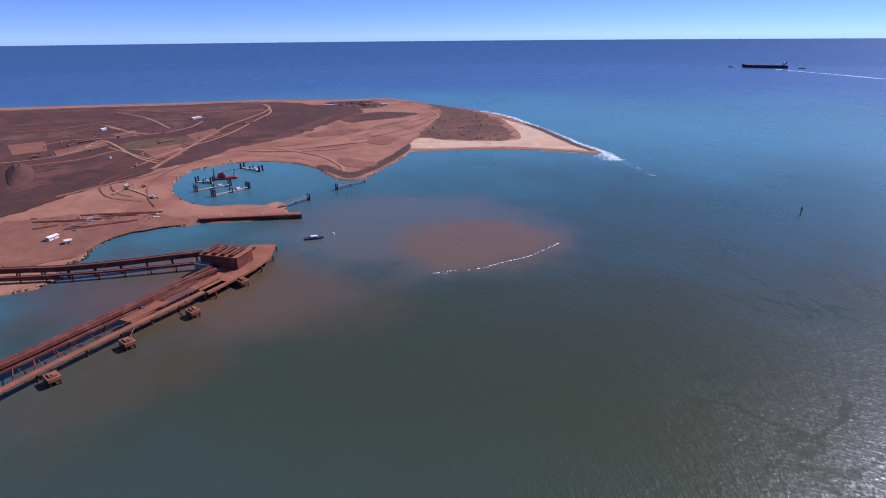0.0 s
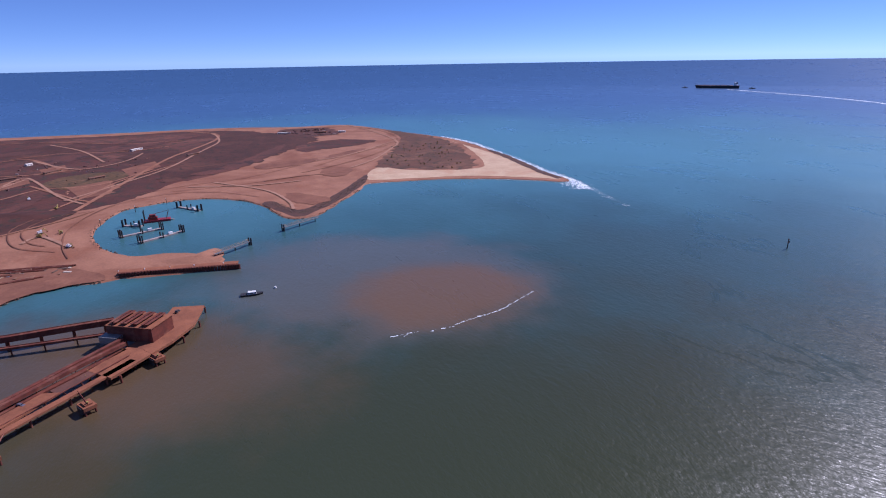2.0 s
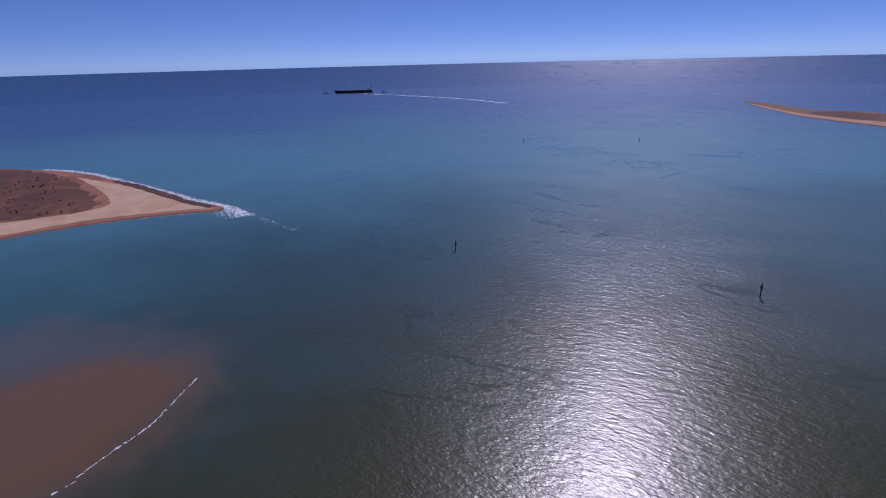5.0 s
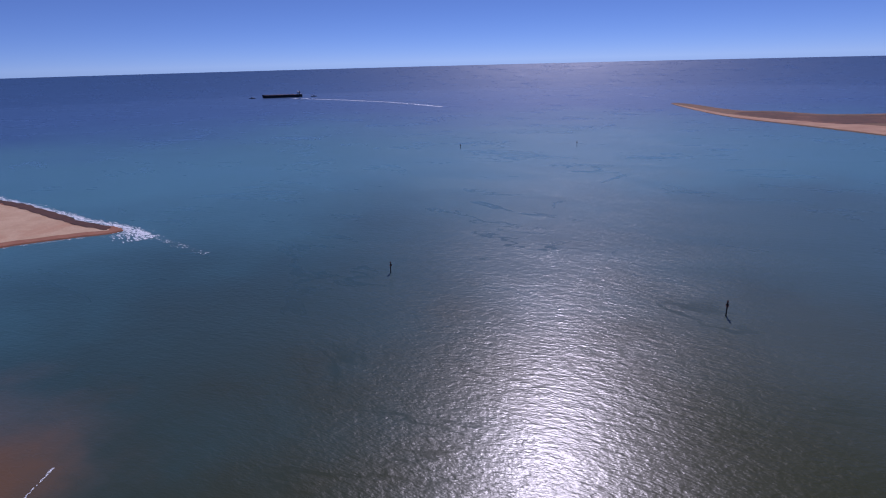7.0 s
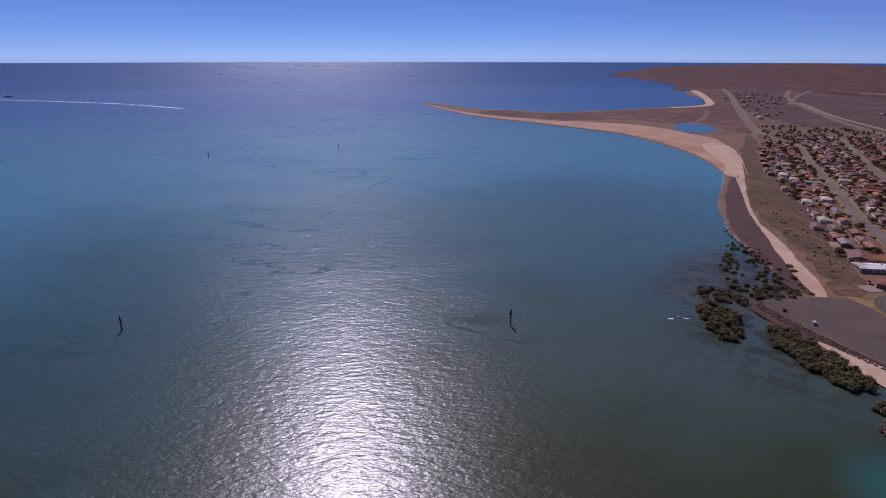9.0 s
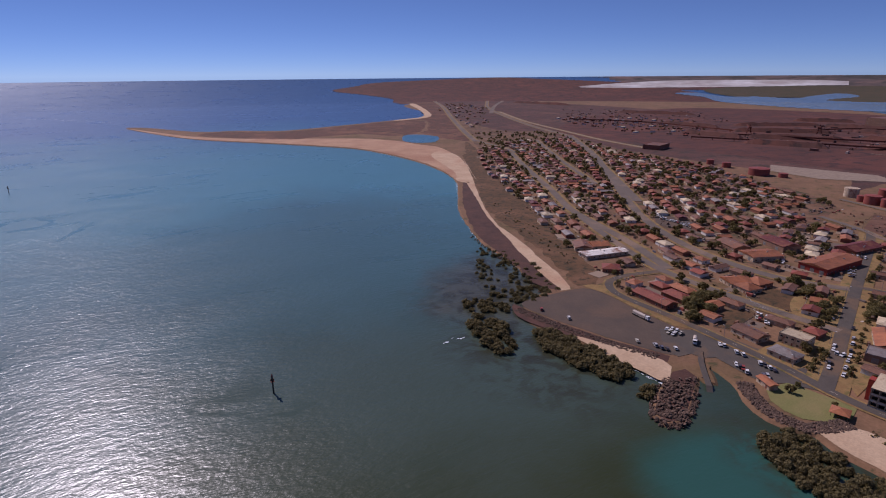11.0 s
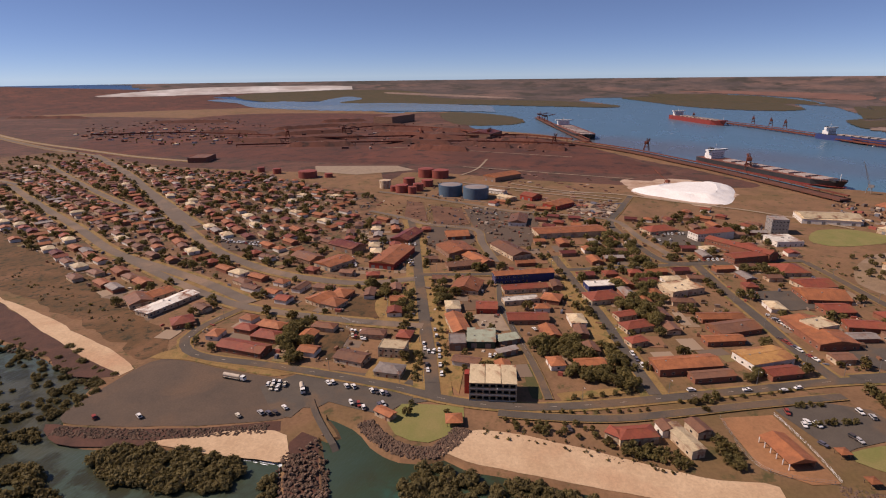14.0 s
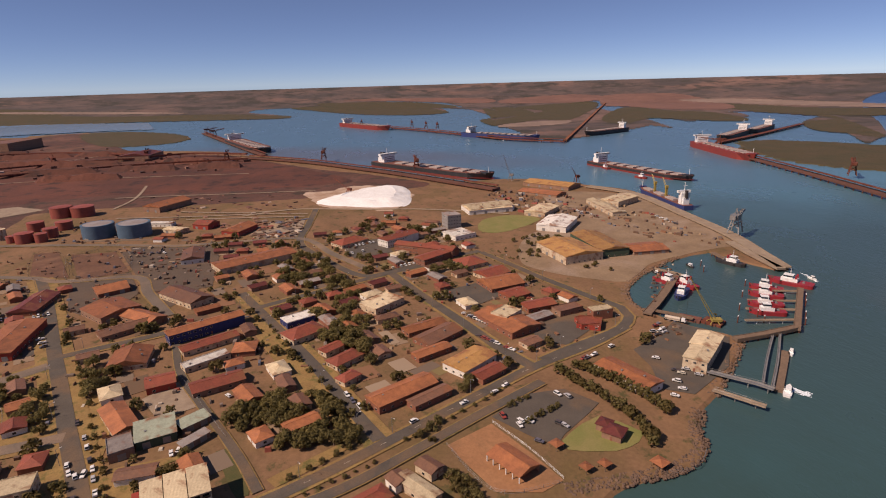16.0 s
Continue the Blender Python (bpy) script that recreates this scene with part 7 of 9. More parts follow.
def mound(name, pts, height, mat, label, category, z=LAND, kind="", rough=1.0, steps=6, shrink=0.8):
    """A heap with a natural slope over a rounded plan."""
    ring = smooth_line(pts, 6, True)
    c = sum(ring, Vector((0, 0))) / len(ring)
    n = len(ring)
    vs, fs = [], []
    for k in range(steps):
        t = k / (steps - 1)
        for p in ring:
            q = c + (p - c) * (1 - shrink * t)
            zz = height * (t ** 0.85) * (1 + 0.25 * rough * noise.noise((q.x * 0.06, q.y * 0.06, 3)))
            vs.append((q.x, q.y, z + zz))
    for k in range(steps - 1):
        for i in range(n):
            j = (i + 1) % n
            fs.append((k * n + i, k * n + j, (k + 1) * n + j, (k + 1) * n + i))
    fs.append(tuple(range((steps - 1) * n, steps * n)))
    me = Shape().add(vs, fs).mesh(name, mat)
    bm = bmesh.new()
    bm.from_mesh(me)
    bmesh.ops.recalc_face_normals(bm, faces=bm.faces)
    bm.to_mesh(me)
    bm.free()
    return tagged(new(name, me), label, category, kind=kind)


sheet("salt_apron", [(888, 14), (894, -24), (919, -53), (909, -97), (888, -119), (837, -129), (797, -124), (746, -98), (730, -80), (757, -57), (758, -36), (798, -4)], LAND + 0.1, surface("salty_earth", (0.5, 0.36, 0.27), (0.32, 0.19, 0.12), 0.05, 0.6, 0.9, world=True), label="ground whitened by spilled salt", jitter=8)
mound("salt_mound", [(824, 0), (863, -33), (898, -81), (902, -120), (864, -132), (798, -124), (753, -106), (758, -67), (778, -34), (794, -10)], 6.0, SALT, "long white heap of harvested salt", "salt pile", rough=1.6, shrink=0.42)


def ore_ridge(x, y, length, rot, w=34.0, h=11.0):
    s = Shape()
    n = 14
    vs, fs = [], []
    for k in range(n + 1):
        u = (k / n - 0.5) * length
        e = min(1.0, (1 - abs(2 * k / n - 1)) * 5)
        hh = h * e * (0.85 + 0.3 * noise.noise((k * 0.9, x, y)))
        vs += [(u, -w / 2, 0), (u, -w * 0.06, hh), (u, w * 0.06, hh), (u, w / 2, 0)]
        if k:
            for a in range(3):
                fs.append((4 * k - 4 + a, 4 * k + a, 4 * k + a + 1, 4 * k - 3 + a)[::-1])
    s.add(vs, fs)
    ob = thing("ore_stockpile", x, y, rot, LAND, "long dark red iron ore stockpile", "stockpile", "ore stockpiles")
    part("ridge", s, OREFIELD, ob)


for px, py, pl, pr in ((1430.9, 845.1, 241.1, -47), (1304.3, 734.1, 206.7, -56), (1472.9, 379.1, 76.1, -107), (1594.8, 956.8, 230.3, -40), (1387.0, 464.4, 170.8, -95), (1335.7, 249.2, 114.1, -107), (1837.4, 962.5, 164.1, -56), (1175.5, 679.4, 163.1, -71), (1585.9, 645.6, 221.5, -92), (1433.1, 575.0, 181.7, -91), (1557.5, 447.2, 181.9, -105), (1268.5, 480.8, 181.0, -86), (1258.2, 309.8, 143.0, -107), (1388.3, 1094.4, 193.7, -83), (1217.0, 888.8, 168.2, -86), (1232.6, 171.8, 97.9, -105), (1174.7, 393.6, 144.6, -95), (1691.9, 776.0, 214.1, -85), (1789.0, 2308.7, 405.4, -81), (1702.3, 1496.7, 307.5, -69)):
    ore_ridge(px, py, min(pl, 420), pr)


# ---------------------------------------------------------------- ships
def hull_shape(L, B, D, draft_z, sheer=1.0, fine=0.14):
    """Hull from a row of sections: full body, rounded stern, raked bow."""
    s = Shape()
    st = [(-0.5, 0.72, 0.2), (-0.47, 0.86, 0.1), (-0.4, 0.98, 0.0), (-0.2, 1.0, 0.0), (0.2, 1.0, 0.0), (0.5 - fine * 1.4, 1.0, 0.0), (0.5 - fine, 0.93, 0.05), (0.5 - fine * 0.5, 0.66, 0.35), (0.5 - fine * 0.15, 0.28, 0.7), (0.5, 0.03, 1.3)]
    vs, fs = [], []
    for u, k, up in st:
        b, top = B / 2 * k, D + (sheer * max(0, (u - 0.3) / 0.2) ** 2)
        nb = b * (0.96 if u < 0.4 else 0.6)
        x = u * L
        xl = x - (L * 0.03 * max(0, (u - 0.36) / 0.14))
        vs += [(xl, -nb, draft_z), (x, -b, top), (x, b, top), (xl, nb, draft_z)]
    for i in range(len(st) - 1):
        for a in range(3):
            fs.append((4 * i + a, 4 * i + a + 1, 4 * i + 5 + a, 4 * i + 4 + a)[::-1])
    fs += [(0, 1, 2, 3), (4 * len(st) - 1, 4 * len(st) - 2, 4 * len(st) - 3, 4 * len(st) - 4)]
    return s.add(vs, fs)


def bulk_carrier(x, y, L, rot, hull, label, D=11.0, B=None, hatches=7, band=None, gear=False, stern_house=WHITE, deck=None):
    B = B or L * 0.15
    ob = thing("bulk_carrier", x, y, rot, SEA, label, "ship", "ships in the harbour")
    h = hull_shape(L, B, D, -1.0, 2.5)
    hb = part("hull", h, hull, ob)
    if band:
        part("boot_topping", hull_shape(L * 0.998, B * 1.004, 2.6, -0.9, 0.0), band, hb, "red lower hull paint")
    part("deck", hull_shape(L * 0.985, B * 0.97, D + 0.12, D - 0.4, 2.5), deck or DECKRED, ob)
    x0, x1 = -L * 0.3, L * 0.42
    for k in range(hatches):
        u = x0 + (k + 0.5) / hatches * (x1 - x0)
        part("hatch_cover", Shape().box(u, 0, D, (x1 - x0) / hatches * 0.66, B * 0.52, 1.9).box(u, 0, D + 1.9, (x1 - x0) / hatches * 0.6, B * 0.1, 0.3), HATCH, ob)
    hs = -L * 0.4
    sh = part("superstructure", Shape().box(hs, 0, D, L * 0.05, B * 0.62, 13).box(hs - L * 0.03, 0, D, L * 0.04, B * 0.45, 8), stern_house, ob)
    part("bridge", Shape().box(hs + L * 0.01, 0, D + 13, L * 0.026, B * 0.96, 2.8), stern_house, sh)
    part("bridge_glazing", Shape().box(hs + L * 0.0232, 0, D + 14.2, 0.1, B * 0.86, 1.0), GLASS, sh)
    for k in range(3):
        part("window_band", Shape().box(hs + L * 0.0252, 0, D + 2.2 + 3.4 * k, 0.1, B * 0.52, 0.8), GLASS, sh)
    part("funnel", Shape().box(hs - L * 0.04, 0, D + 7, L * 0.028, B * 0.17, 9.5, taper=0.85), BLACK, sh)
    mst = Shape().tube((hs, 0, D + 15.8), (hs, 0, D + 25), 0.35, 6).box(hs, 0, D + 21, 0.3, 6, 0.3)
    part("radar_mast", mst, stern_house, sh)
    part("fore_mast", Shape().tube((L * 0.46, 0, D + 1), (L * 0.46, 0, D + 11), 0.4, 6), stern_house, ob)
    part("forecastle", Shape().box(L * 0.45, 0, D, L * 0.04, B * 0.5, 2.4), hull, ob)
    if gear:
        for k in range(hatches - 1):
            u = x0 + (k + 1.0) / hatches * (x1 - x0)
            c = part("deck_crane", Shape().box(u, 0, D, 2.4, 2.4, 11).box(u, 0, D + 11, 3.4, 3.4, 3), YELLOW if hull is HULLBLUE else WHITE, ob)
            jb = Shape()
            for sy in (-0.8, 0.8):
                jb.beam((u + 1, sy, D + 12), (u + L * 0.09, sy * 0.4, D + (22 if hull is HULLBLUE else 14)), 0.45)
            part("jib", jb, YELLOW if hull is HULLBLUE else WHITE, c)
    return ob


bulk_carrier(1014.4, -199.7, 282.5, -148, BLACK, "bulk carrier with black hull and pale hatches at the ore berth", D=9.0, band=HULLRED)
bulk_carrier(874.2, -512.3, 218.8, -168, BLACK, "loaded bulk carrier under way in the channel", D=6.5, band=HULLRED)
bulk_carrier(2040.5, -207.9, 318.5, -157, HULLRED, "red-hulled bulk carrier at the far jetty", D=13.0, hatches=9)
bulk_carrier(1485.0, -497.9, 247.3, -147, HULLBLUE, "dark blue ore carrier at the far jetty", D=12.0, hatches=9, deck=BLACK)
bulk_carrier(1461.1, -793.9, 178.0, 113, BLACK, "dark ore carrier beyond the ore terminal", D=11.0, hatches=9)
bulk_carrier(1006.5, -784.0, 244.0, 165, HULLRED, "bright red ore carrier at the long jetty", D=11.0, hatches=9, deck=HULLRED)
bulk_carrier(1242.3, -1011.0, 213.5, 124, BLACK, "dark ore carrier with white superstructure", D=10.0, hatches=8)
bulk_carrier(1328.9, -1170.5, 200.1, 123, BLACK, "dark ore carrier with white superstructure", D=10.0, hatches=8)
bulk_carrier(1600, 145, 350, -162, BLACK, "black bulk carrier moored at the eastern berth", D=10.0, hatches=7)
bulk_carrier(676.5, -420.2, 122.4, -8, HULLBLUE, "small blue cargo ship with raised cranes at the quay", D=5.5, hatches=3, gear=True, B=16)
bulk_carrier(-1910, 2250, 200, 215, BLACK, "dark bulk carrier leaving for the open sea", D=13.0, hatches=8)


def tug(x, y, rot, L=26.0, hull=None, label="red harbour tug with white wheelhouse"):
    ob = thing("tug", x, y, rot, SEA, label, "tugboat", "harbour tugs")
    part("hull", hull_shape(L, L * 0.34, 2.6, -0.8, 1.2, 0.25), hull or TUGRED, ob)
    part("deck", hull_shape(L * 0.96, L * 0.31, 2.5, 2.2, 1.2, 0.25), DECKRED, ob)
    hs = part("deckhouse", Shape().box(0.02 * L, 0, 2.4, L * 0.36, L * 0.2, 2.6).box(0.05 * L, 0, 5.0, L * 0.2, L * 0.17, 2.2), WHITE, ob)
    part("wheelhouse_glazing", Shape().box(0.05 * L, 0, 6.0, L * 0.205, L * 0.175, 0.9), GLASS, hs)
    part("wheelhouse_roof", Shape().box(0.05 * L, 0, 7.2, L * 0.22, L * 0.19, 0.25), WHITE, hs)
    for sy in (-1, 1):
        part("funnel", Shape().box(-0.12 * L, sy * L * 0.07, 4.6, 1.3, 0.9, 3.2), TUGRED, hs)
    part("mast", Shape().tube((0.02 * L, 0, 7.2), (0.02 * L, 0, 12.0), 0.16, 6).box(0.02 * L, 0, 10, 0.2, 2.4, 0.2), WHITE, hs)
    part("winch", Shape().tube((-0.28 * L, -1, 3.0), (-0.28 * L, 1, 3.0), 0.8, 10), STEEL, ob)
    part("fender", Shape().box(0.5 * L - 1.0, 0, 1.6, 0.7, L * 0.12, 1.4), TYRE, ob)
    return ob


def launch(x, y, rot, L=9.0, label="white work launch with cabin", hull=None):
    ob = thing("launch", x, y, rot, SEA, label, "boat", "small boats")
    part("hull", hull_shape(L, L * 0.32, 1.2, -0.4, 0.5, 0.3), hull or WHITE, ob)
    cb = part("cabin", Shape().box(0, 0, 1.1, L * 0.4, L * 0.24, 1.6, taper=0.85), WHITE, ob)
    part("cabin_glazing", Shape().box(0.01 * L, 0, 1.8, L * 0.38, L * 0.245, 0.5), GLASS, cb)
    return ob


def tug_at(x, y, span, rot, *rest):
    return tug(x, y, rot, *rest)


def launch_at(x, y, span, rot, *rest):
    return launch(x, y, rot, *rest)


for tx, ty, tl, tt in ((376.4, -292.1, 20.6, 48), (362.9, -279.1, 23.0, 60), (352.3, -270.6, 21.6, 62), (387.4, -302.5, 17.7, 45)):
    tug(tx, ty, tt, 22.0)
tug_at(391.2, -327.7, 24.6, 33, 30.0)
tug_at(396.2, -239.2, 43.0, 133, 24.0, HULLBLUE, "dark-hulled tug with white wheelhouse at the timber pier")
tug_at(420.8, -244.8, 15.0, -163, 22.0)
tug_at(412.3, -254.9, 10.2, 3, 22.0)
tug_at(441.8, -320.4, 18.9, -160, 24.0, BLACK, "dark workboat with white wheelhouse by the quay")
tug_at(-2030, 2166, 30, 215, 30.0, BLACK, "dark tug leading the departing ship")
tug_at(-1775, 2330, 30, 215, 30.0, BLACK, "dark tug following the departing ship")
tug_at(925.6, -484.2, 26.6, -3, 24.0, HULLRED, "red tug beside the loaded ship")
tug_at(821.1, -484.6, 24.0, -171, 24.0, HULLRED, "red tug beside the loaded ship")
launch_at(272.4, -207.5, 15.3, -50, 12.0, "white pilot launch at the landing pontoon")
launch_at(304.1, -241.2, 9.7, -51, 8.0, "small white launch tied to the pontoon")
launch_at(393.7, -350.8, 8.9, 173, 8.0, "small white speedboat under way")
launch_at(447.4, -285.6, 11.7, 171, 10.0, "small workboat by the mooring", BLACK)
launch_at(440.4, -250.4, 11.5, -177, 10.0, "small workboat at the timber pier", BLACK)
launch_at(2287.9, 187.7, 52.6, -9, 9.0, "white launch in the harbour")
launch_at(1430.6, -489.1, 16.5, -64, 9.0, "white launch in the harbour")


# ---------------------------------------------------------------- wharves and jetties
def slab(line, width, z0, z1):
    s = Shape()
    vs, fs = [], []
    for i, p in enumerate(line):
        t = (line[min(i + 1, len(line) - 1)] - line[max(i - 1, 0)]).normalized()
        nx, ny = -t.y * width / 2, t.x * width / 2
        vs += [(p.x + nx, p.y + ny, z1), (p.x - nx, p.y - ny, z1), (p.x - nx, p.y - ny, z0), (p.x + nx, p.y + ny, z0)]
        if i:
            a, b = 4 * i - 4, 4 * i
            fs += [(a, a + 1, b + 1, b), (a + 1, a + 2, b + 2, b + 1), (a + 2, a + 3, b + 3, b + 2), (a + 3, a, b, b + 3)]
    e = 4 * (len(line) - 1)
    fs += [(3, 2, 1, 0), (e, e + 1, e + 2, e + 3)]
    return s.add(vs, [f[::-1] for f in fs])


def jetty(name, pts, width, z=4.0, deck=None, pile=None, step=12.0, label="", category="jetty", rail=None, conveyor=False, thick=0.7, pile_r=0.4):
    """Deck on rows of piles, with kerbs, and a belt conveyor where there is one."""
    line = smooth_line(pts, 10)
    ob = thing(name, 0, 0, 0, 0, label, category)
    part("deck", slab(line, width, z - thick, z), deck or TIMBER, ob)
    for sgn in (-1, 1):
        off = [p + Vector((-(line[min(i + 1, len(line) - 1)] - line[max(i - 1, 0)]).normalized().y, (line[min(i + 1, len(line) - 1)] - line[max(i - 1, 0)]).normalized().x)) * sgn * (width / 2 - 0.2) for i, p in enumerate(line)]
        part("kerb", slab(off, 0.3, z, z + 0.35), deck or TIMBER, ob)
        if rail:
            r = Shape()
            for i in range(len(off) - 1):
                r.beam((off[i].x, off[i].y, z + 1.1), (off[i + 1].x, off[i + 1].y, z + 1.1), 0.07)
            for p in off:
                r.beam((p.x, p.y, z), (p.x, p.y, z + 1.1), 0.07)
            part("handrail", r, rail, ob)
    acc, nxt = 0.0, 1.0
    for i in range(len(line) - 1):
        seg = (line[i + 1] - line[i]).length
        t = (line[i + 1] - line[i]).normalized()
        while nxt < acc + seg:
            p = line[i].lerp(line[i + 1], (nxt - acc) / seg)
            for sgn in ((-1, 1) if width > 3 else (0,)):
                q = p + Vector((-t.y, t.x)) * sgn * (width / 2 - 0.6)
                part("support_post", Shape().tube((q.x, q.y, -2.0), (q.x, q.y, z - thick), pile_r, 6), pile or RUST, ob)
            nxt += step
        acc += seg
    if conveyor:
        cl = [p + Vector((-(line[min(i + 1, len(line) - 1)] - line[max(i - 1, 0)]).normalized().y, (line[min(i + 1, len(line) - 1)] - line[max(i - 1, 0)]).normalized().x)) * width * 0.22 for i, p in enumerate(line)]
        cv = part("conveyor", slab(cl, 3.0, z + 3.0, z + 4.6), RUST, ob, "ore-stained belt conveyor gallery")
        leg = Shape()
        for p in cl[::2]:
            leg.beam((p.x - 1, p.y, z), (p.x - 1, p.y, z + 3), 0.35).beam((p.x + 1, p.y, z), (p.x + 1, p.y, z + 3), 0.35)
        part("trestle", leg, RUST, cv)
    return ob


def ship_loader(x, y, rot, h=26.0, reach=34.0, paint=None, label="rusty travelling ship loader with raised boom", z=4.0):
    paint = paint or RUST
    ob = thing("ship_loader", x, y, rot, z, label, "ship loader", "ship loaders")
    t = Shape()
    for sx in (-1, 1):
        for sy in (-1, 1):
            t.beam((sx * 6, sy * 5, 0), (sx * 3, sy * 2.5, h * 0.62), 1.0)
        t.beam((sx * 6, -5, h * 0.2), (sx * 4.4, 3.7, h * 0.42), 0.5).beam((sx * 6, 5, h * 0.2), (sx * 4.4, -3.7, h * 0.42), 0.5)
    part("portal", t, paint, ob)
    part("machine_house", Shape().box(-3, 0, h * 0.55, 11, 7, 5), paint, ob)
    part("tower", Shape().beam((0, -2, h * 0.6), (-2, 0, h), 0.8).beam((0, 2, h * 0.6), (-2, 0, h), 0.8), paint, ob)
    b = Shape()
    for sy in (-1.5, 1.5):
        b.beam((2, sy, h * 0.6), (reach, sy * 0.6, h * 0.78), 0.8).beam((2, sy, h * 0.6 + 2.5), (reach, sy * 0.6, h * 0.78 + 1), 0.6)
    for k in range(9):
        u = 2 + (reach - 2) * k / 9
        b.beam((u, -1.4, h * 0.6 + k * 0.45), (u + reach / 18, 1.2, h * 0.6 + 2 + k * 0.4), 0.35)
    b.beam((-2, 0, h), (reach * 0.85, 0, h * 0.76), 0.3)
    part("boom", b, paint, ob)
    part("counterweight", Shape().box(-10, 0, h * 0.6, 5, 5, 4), paint, ob)


jetty("ore_wharf", [(1335, 123), (1263, 51), (1188, -14), (1087, -80), (1000, -137), (892, -197), (803, -245)], 16, 4.5, OREDECK, RUST, 16, "long ore-stained wharf with belt conveyor", "wharf", conveyor=True, thick=2.2, pile_r=0.7)
jetty("ore_wharf", [(2096, 321), (1822, 237), (1585, 163), (1363, 92)], 14, 4.5, OREDECK, RUST, 16, "ore-stained wharf beside the moored carrier", "wharf", conveyor=True, thick=2.2, pile_r=0.7)
jetty("conveyor_bridge", [(1424, 334), (1445, 268), (1423, 211), (1374, 129)], 6, 9.0, RUST, RUST, 30, "elevated conveyor bridge on trestles", "conveyor", thick=3.0)
jetty("long_jetty", [(1084, -817), (923, -764), (787, -726), (680, -694), (588, -664), (482, -627)], 14, 4.5, OREDECK, RUST, 18, "long ore jetty reaching far across the harbour", "jetty", conveyor=True, thick=2.0, pile_r=0.7)
jetty("far_jetty", [(1957, -280), (1757, -370), (1573, -439), (1421, -498), (1306, -597)], 14, 4.5, RUST, RUST, 24, "rusty jetty linking the far berths", "jetty", conveyor=True, thick=2.0, pile_r=0.8)
jetty("conveyor_bridge", [(1323, -605), (1713, -855), (2314, -1239), (3041, -1704)], 8, 5.0, DUSTYDECK, RUST, 60, "long inland ore conveyor on an earth bank", "conveyor", thick=4.0)
jetty("inner_jetty", [(1127, -873), (1207, -1034), (1401, -1382)], 14, 4.5, RUST, RUST, 24, "rusty inner jetty by the berths", "jetty", thick=2.0)
jetty("town_quay", [(780, -373), (731, -396), (688, -402), (594, -389), (510, -376), (453, -358), (416, -346)], 12, 2.8, CONCRETE, RUST, 14, "dusty concrete town quay", "wharf", thick=1.2)
for lx, ly, lr in ((1215.6, -29.2, -11), (1019.0, -176.6, -5), (705.5, -749.3, -44), (1045.2, -806.5, 63), (2066.0, -198.6, 174), (1915.2, -347.0, -9), (1844.7, -378.9, -10), (1783.3, -400.9, -11)):
    ship_loader(lx, ly, lr)
ship_loader(1905, 262, -72, 30, 30, RUST, "rusty ship loader on the eastern berth")
ship_loader(2010, 294, -72, 26, 26, RUST, "rusty ship loader on the eastern berth")
ship_loader(508.3, -380.5, -58, 24, 20, STEEL, "grey lattice bulk loader tower on the quay")


for lx, ly, lr in ((1331.1, 865.9, 43), (1456.8, 764.6, 18), (1407.0, 515.0, 30), (1448.3, 346.5, 6), (1324.2, 165.1, -1)):
    ship_loader(lx, ly, lr, 24, 40, RUST, "rusty ore stacker with long boom", LAND)
for cl in ([(1232, 863), (1327, 664), (1404, 475), (1422, 333)], [(1113, 862), (1223, 613), (1298, 357), (1300, 121)], [(1436, 827), (1637, 739), (1615, 546), (1462, 343)], [(1227, 1428), (1336, 1199), (1325, 908)]):
    jetty("ore_conveyor", cl, 5, 7.0, RUST, RUST, 45, "long raised ore conveyor across the stockyard", "conveyor", thick=2.4)
house(1850.7, 772.9, 71.6, 155.6, -98, 23, "flat", "brown", "dust", floors=3, gap=9, label="tall dark ore screening plant", name="screening_plant", category="plant")
house(1459.2, 360.3, 65.1, 85.0, -99, 11, "shed", "maroon", "dust", gap=12, label="long dark ore shed", name="ore_shed", category="shed")
house(912.1, 786.8, 34.8, 53.4, -70, 9, "flat", "brown", "brick", gap=8, label="dark red works block", name="works", category="works")


def luffing_crane(x, y, rot, boom=30.0, lift=68.0, paint=None, base=2.0, label="harbour crane with raised lattice boom", leg=7.0):
    paint = paint or STEEL
    ob = thing("harbour_crane", x, y, rot, base, label, "crane", "harbour cranes")
    p = Shape()
    for sx in (-1, 1):
        for sy in (-1, 1):
            p.beam((sx * 3, sy * 3, 0), (sx * 1.8, sy * 1.8, leg), 0.6)
    part("portal", p, paint, ob)
    part("cab", Shape().box(-1.5, 0, leg, 6, 4, min(leg, 3.5)), paint, ob)
    b, c, s = Shape(), math.cos(radians(lift)), math.sin(radians(lift))
    for sy in (-0.8, 0.8):
        b.beam((1, sy, leg + 1), (1 + boom * c, sy * 0.3, leg + 1 + boom * s), 0.26)
        b.beam((-0.4, sy, leg + 2), (1 + boom * c, sy * 0.3, leg + 1 + boom * s), 0.2)
    for k in range(10):
        u = boom * k / 10
        b.beam((1 + u * c, -0.8, leg + 1 + u * s), (1 + (u + boom / 10) * c, 0.8, leg + 1 + (u + boom / 10) * s), 0.18)
    part("boom", b, paint, ob)
    part("hoist_rope", Shape().tube((1 + boom * c, 0, leg + 1 + boom * s), (1 + boom * c, 0, 2), 0.06, 4), BLACK, ob)


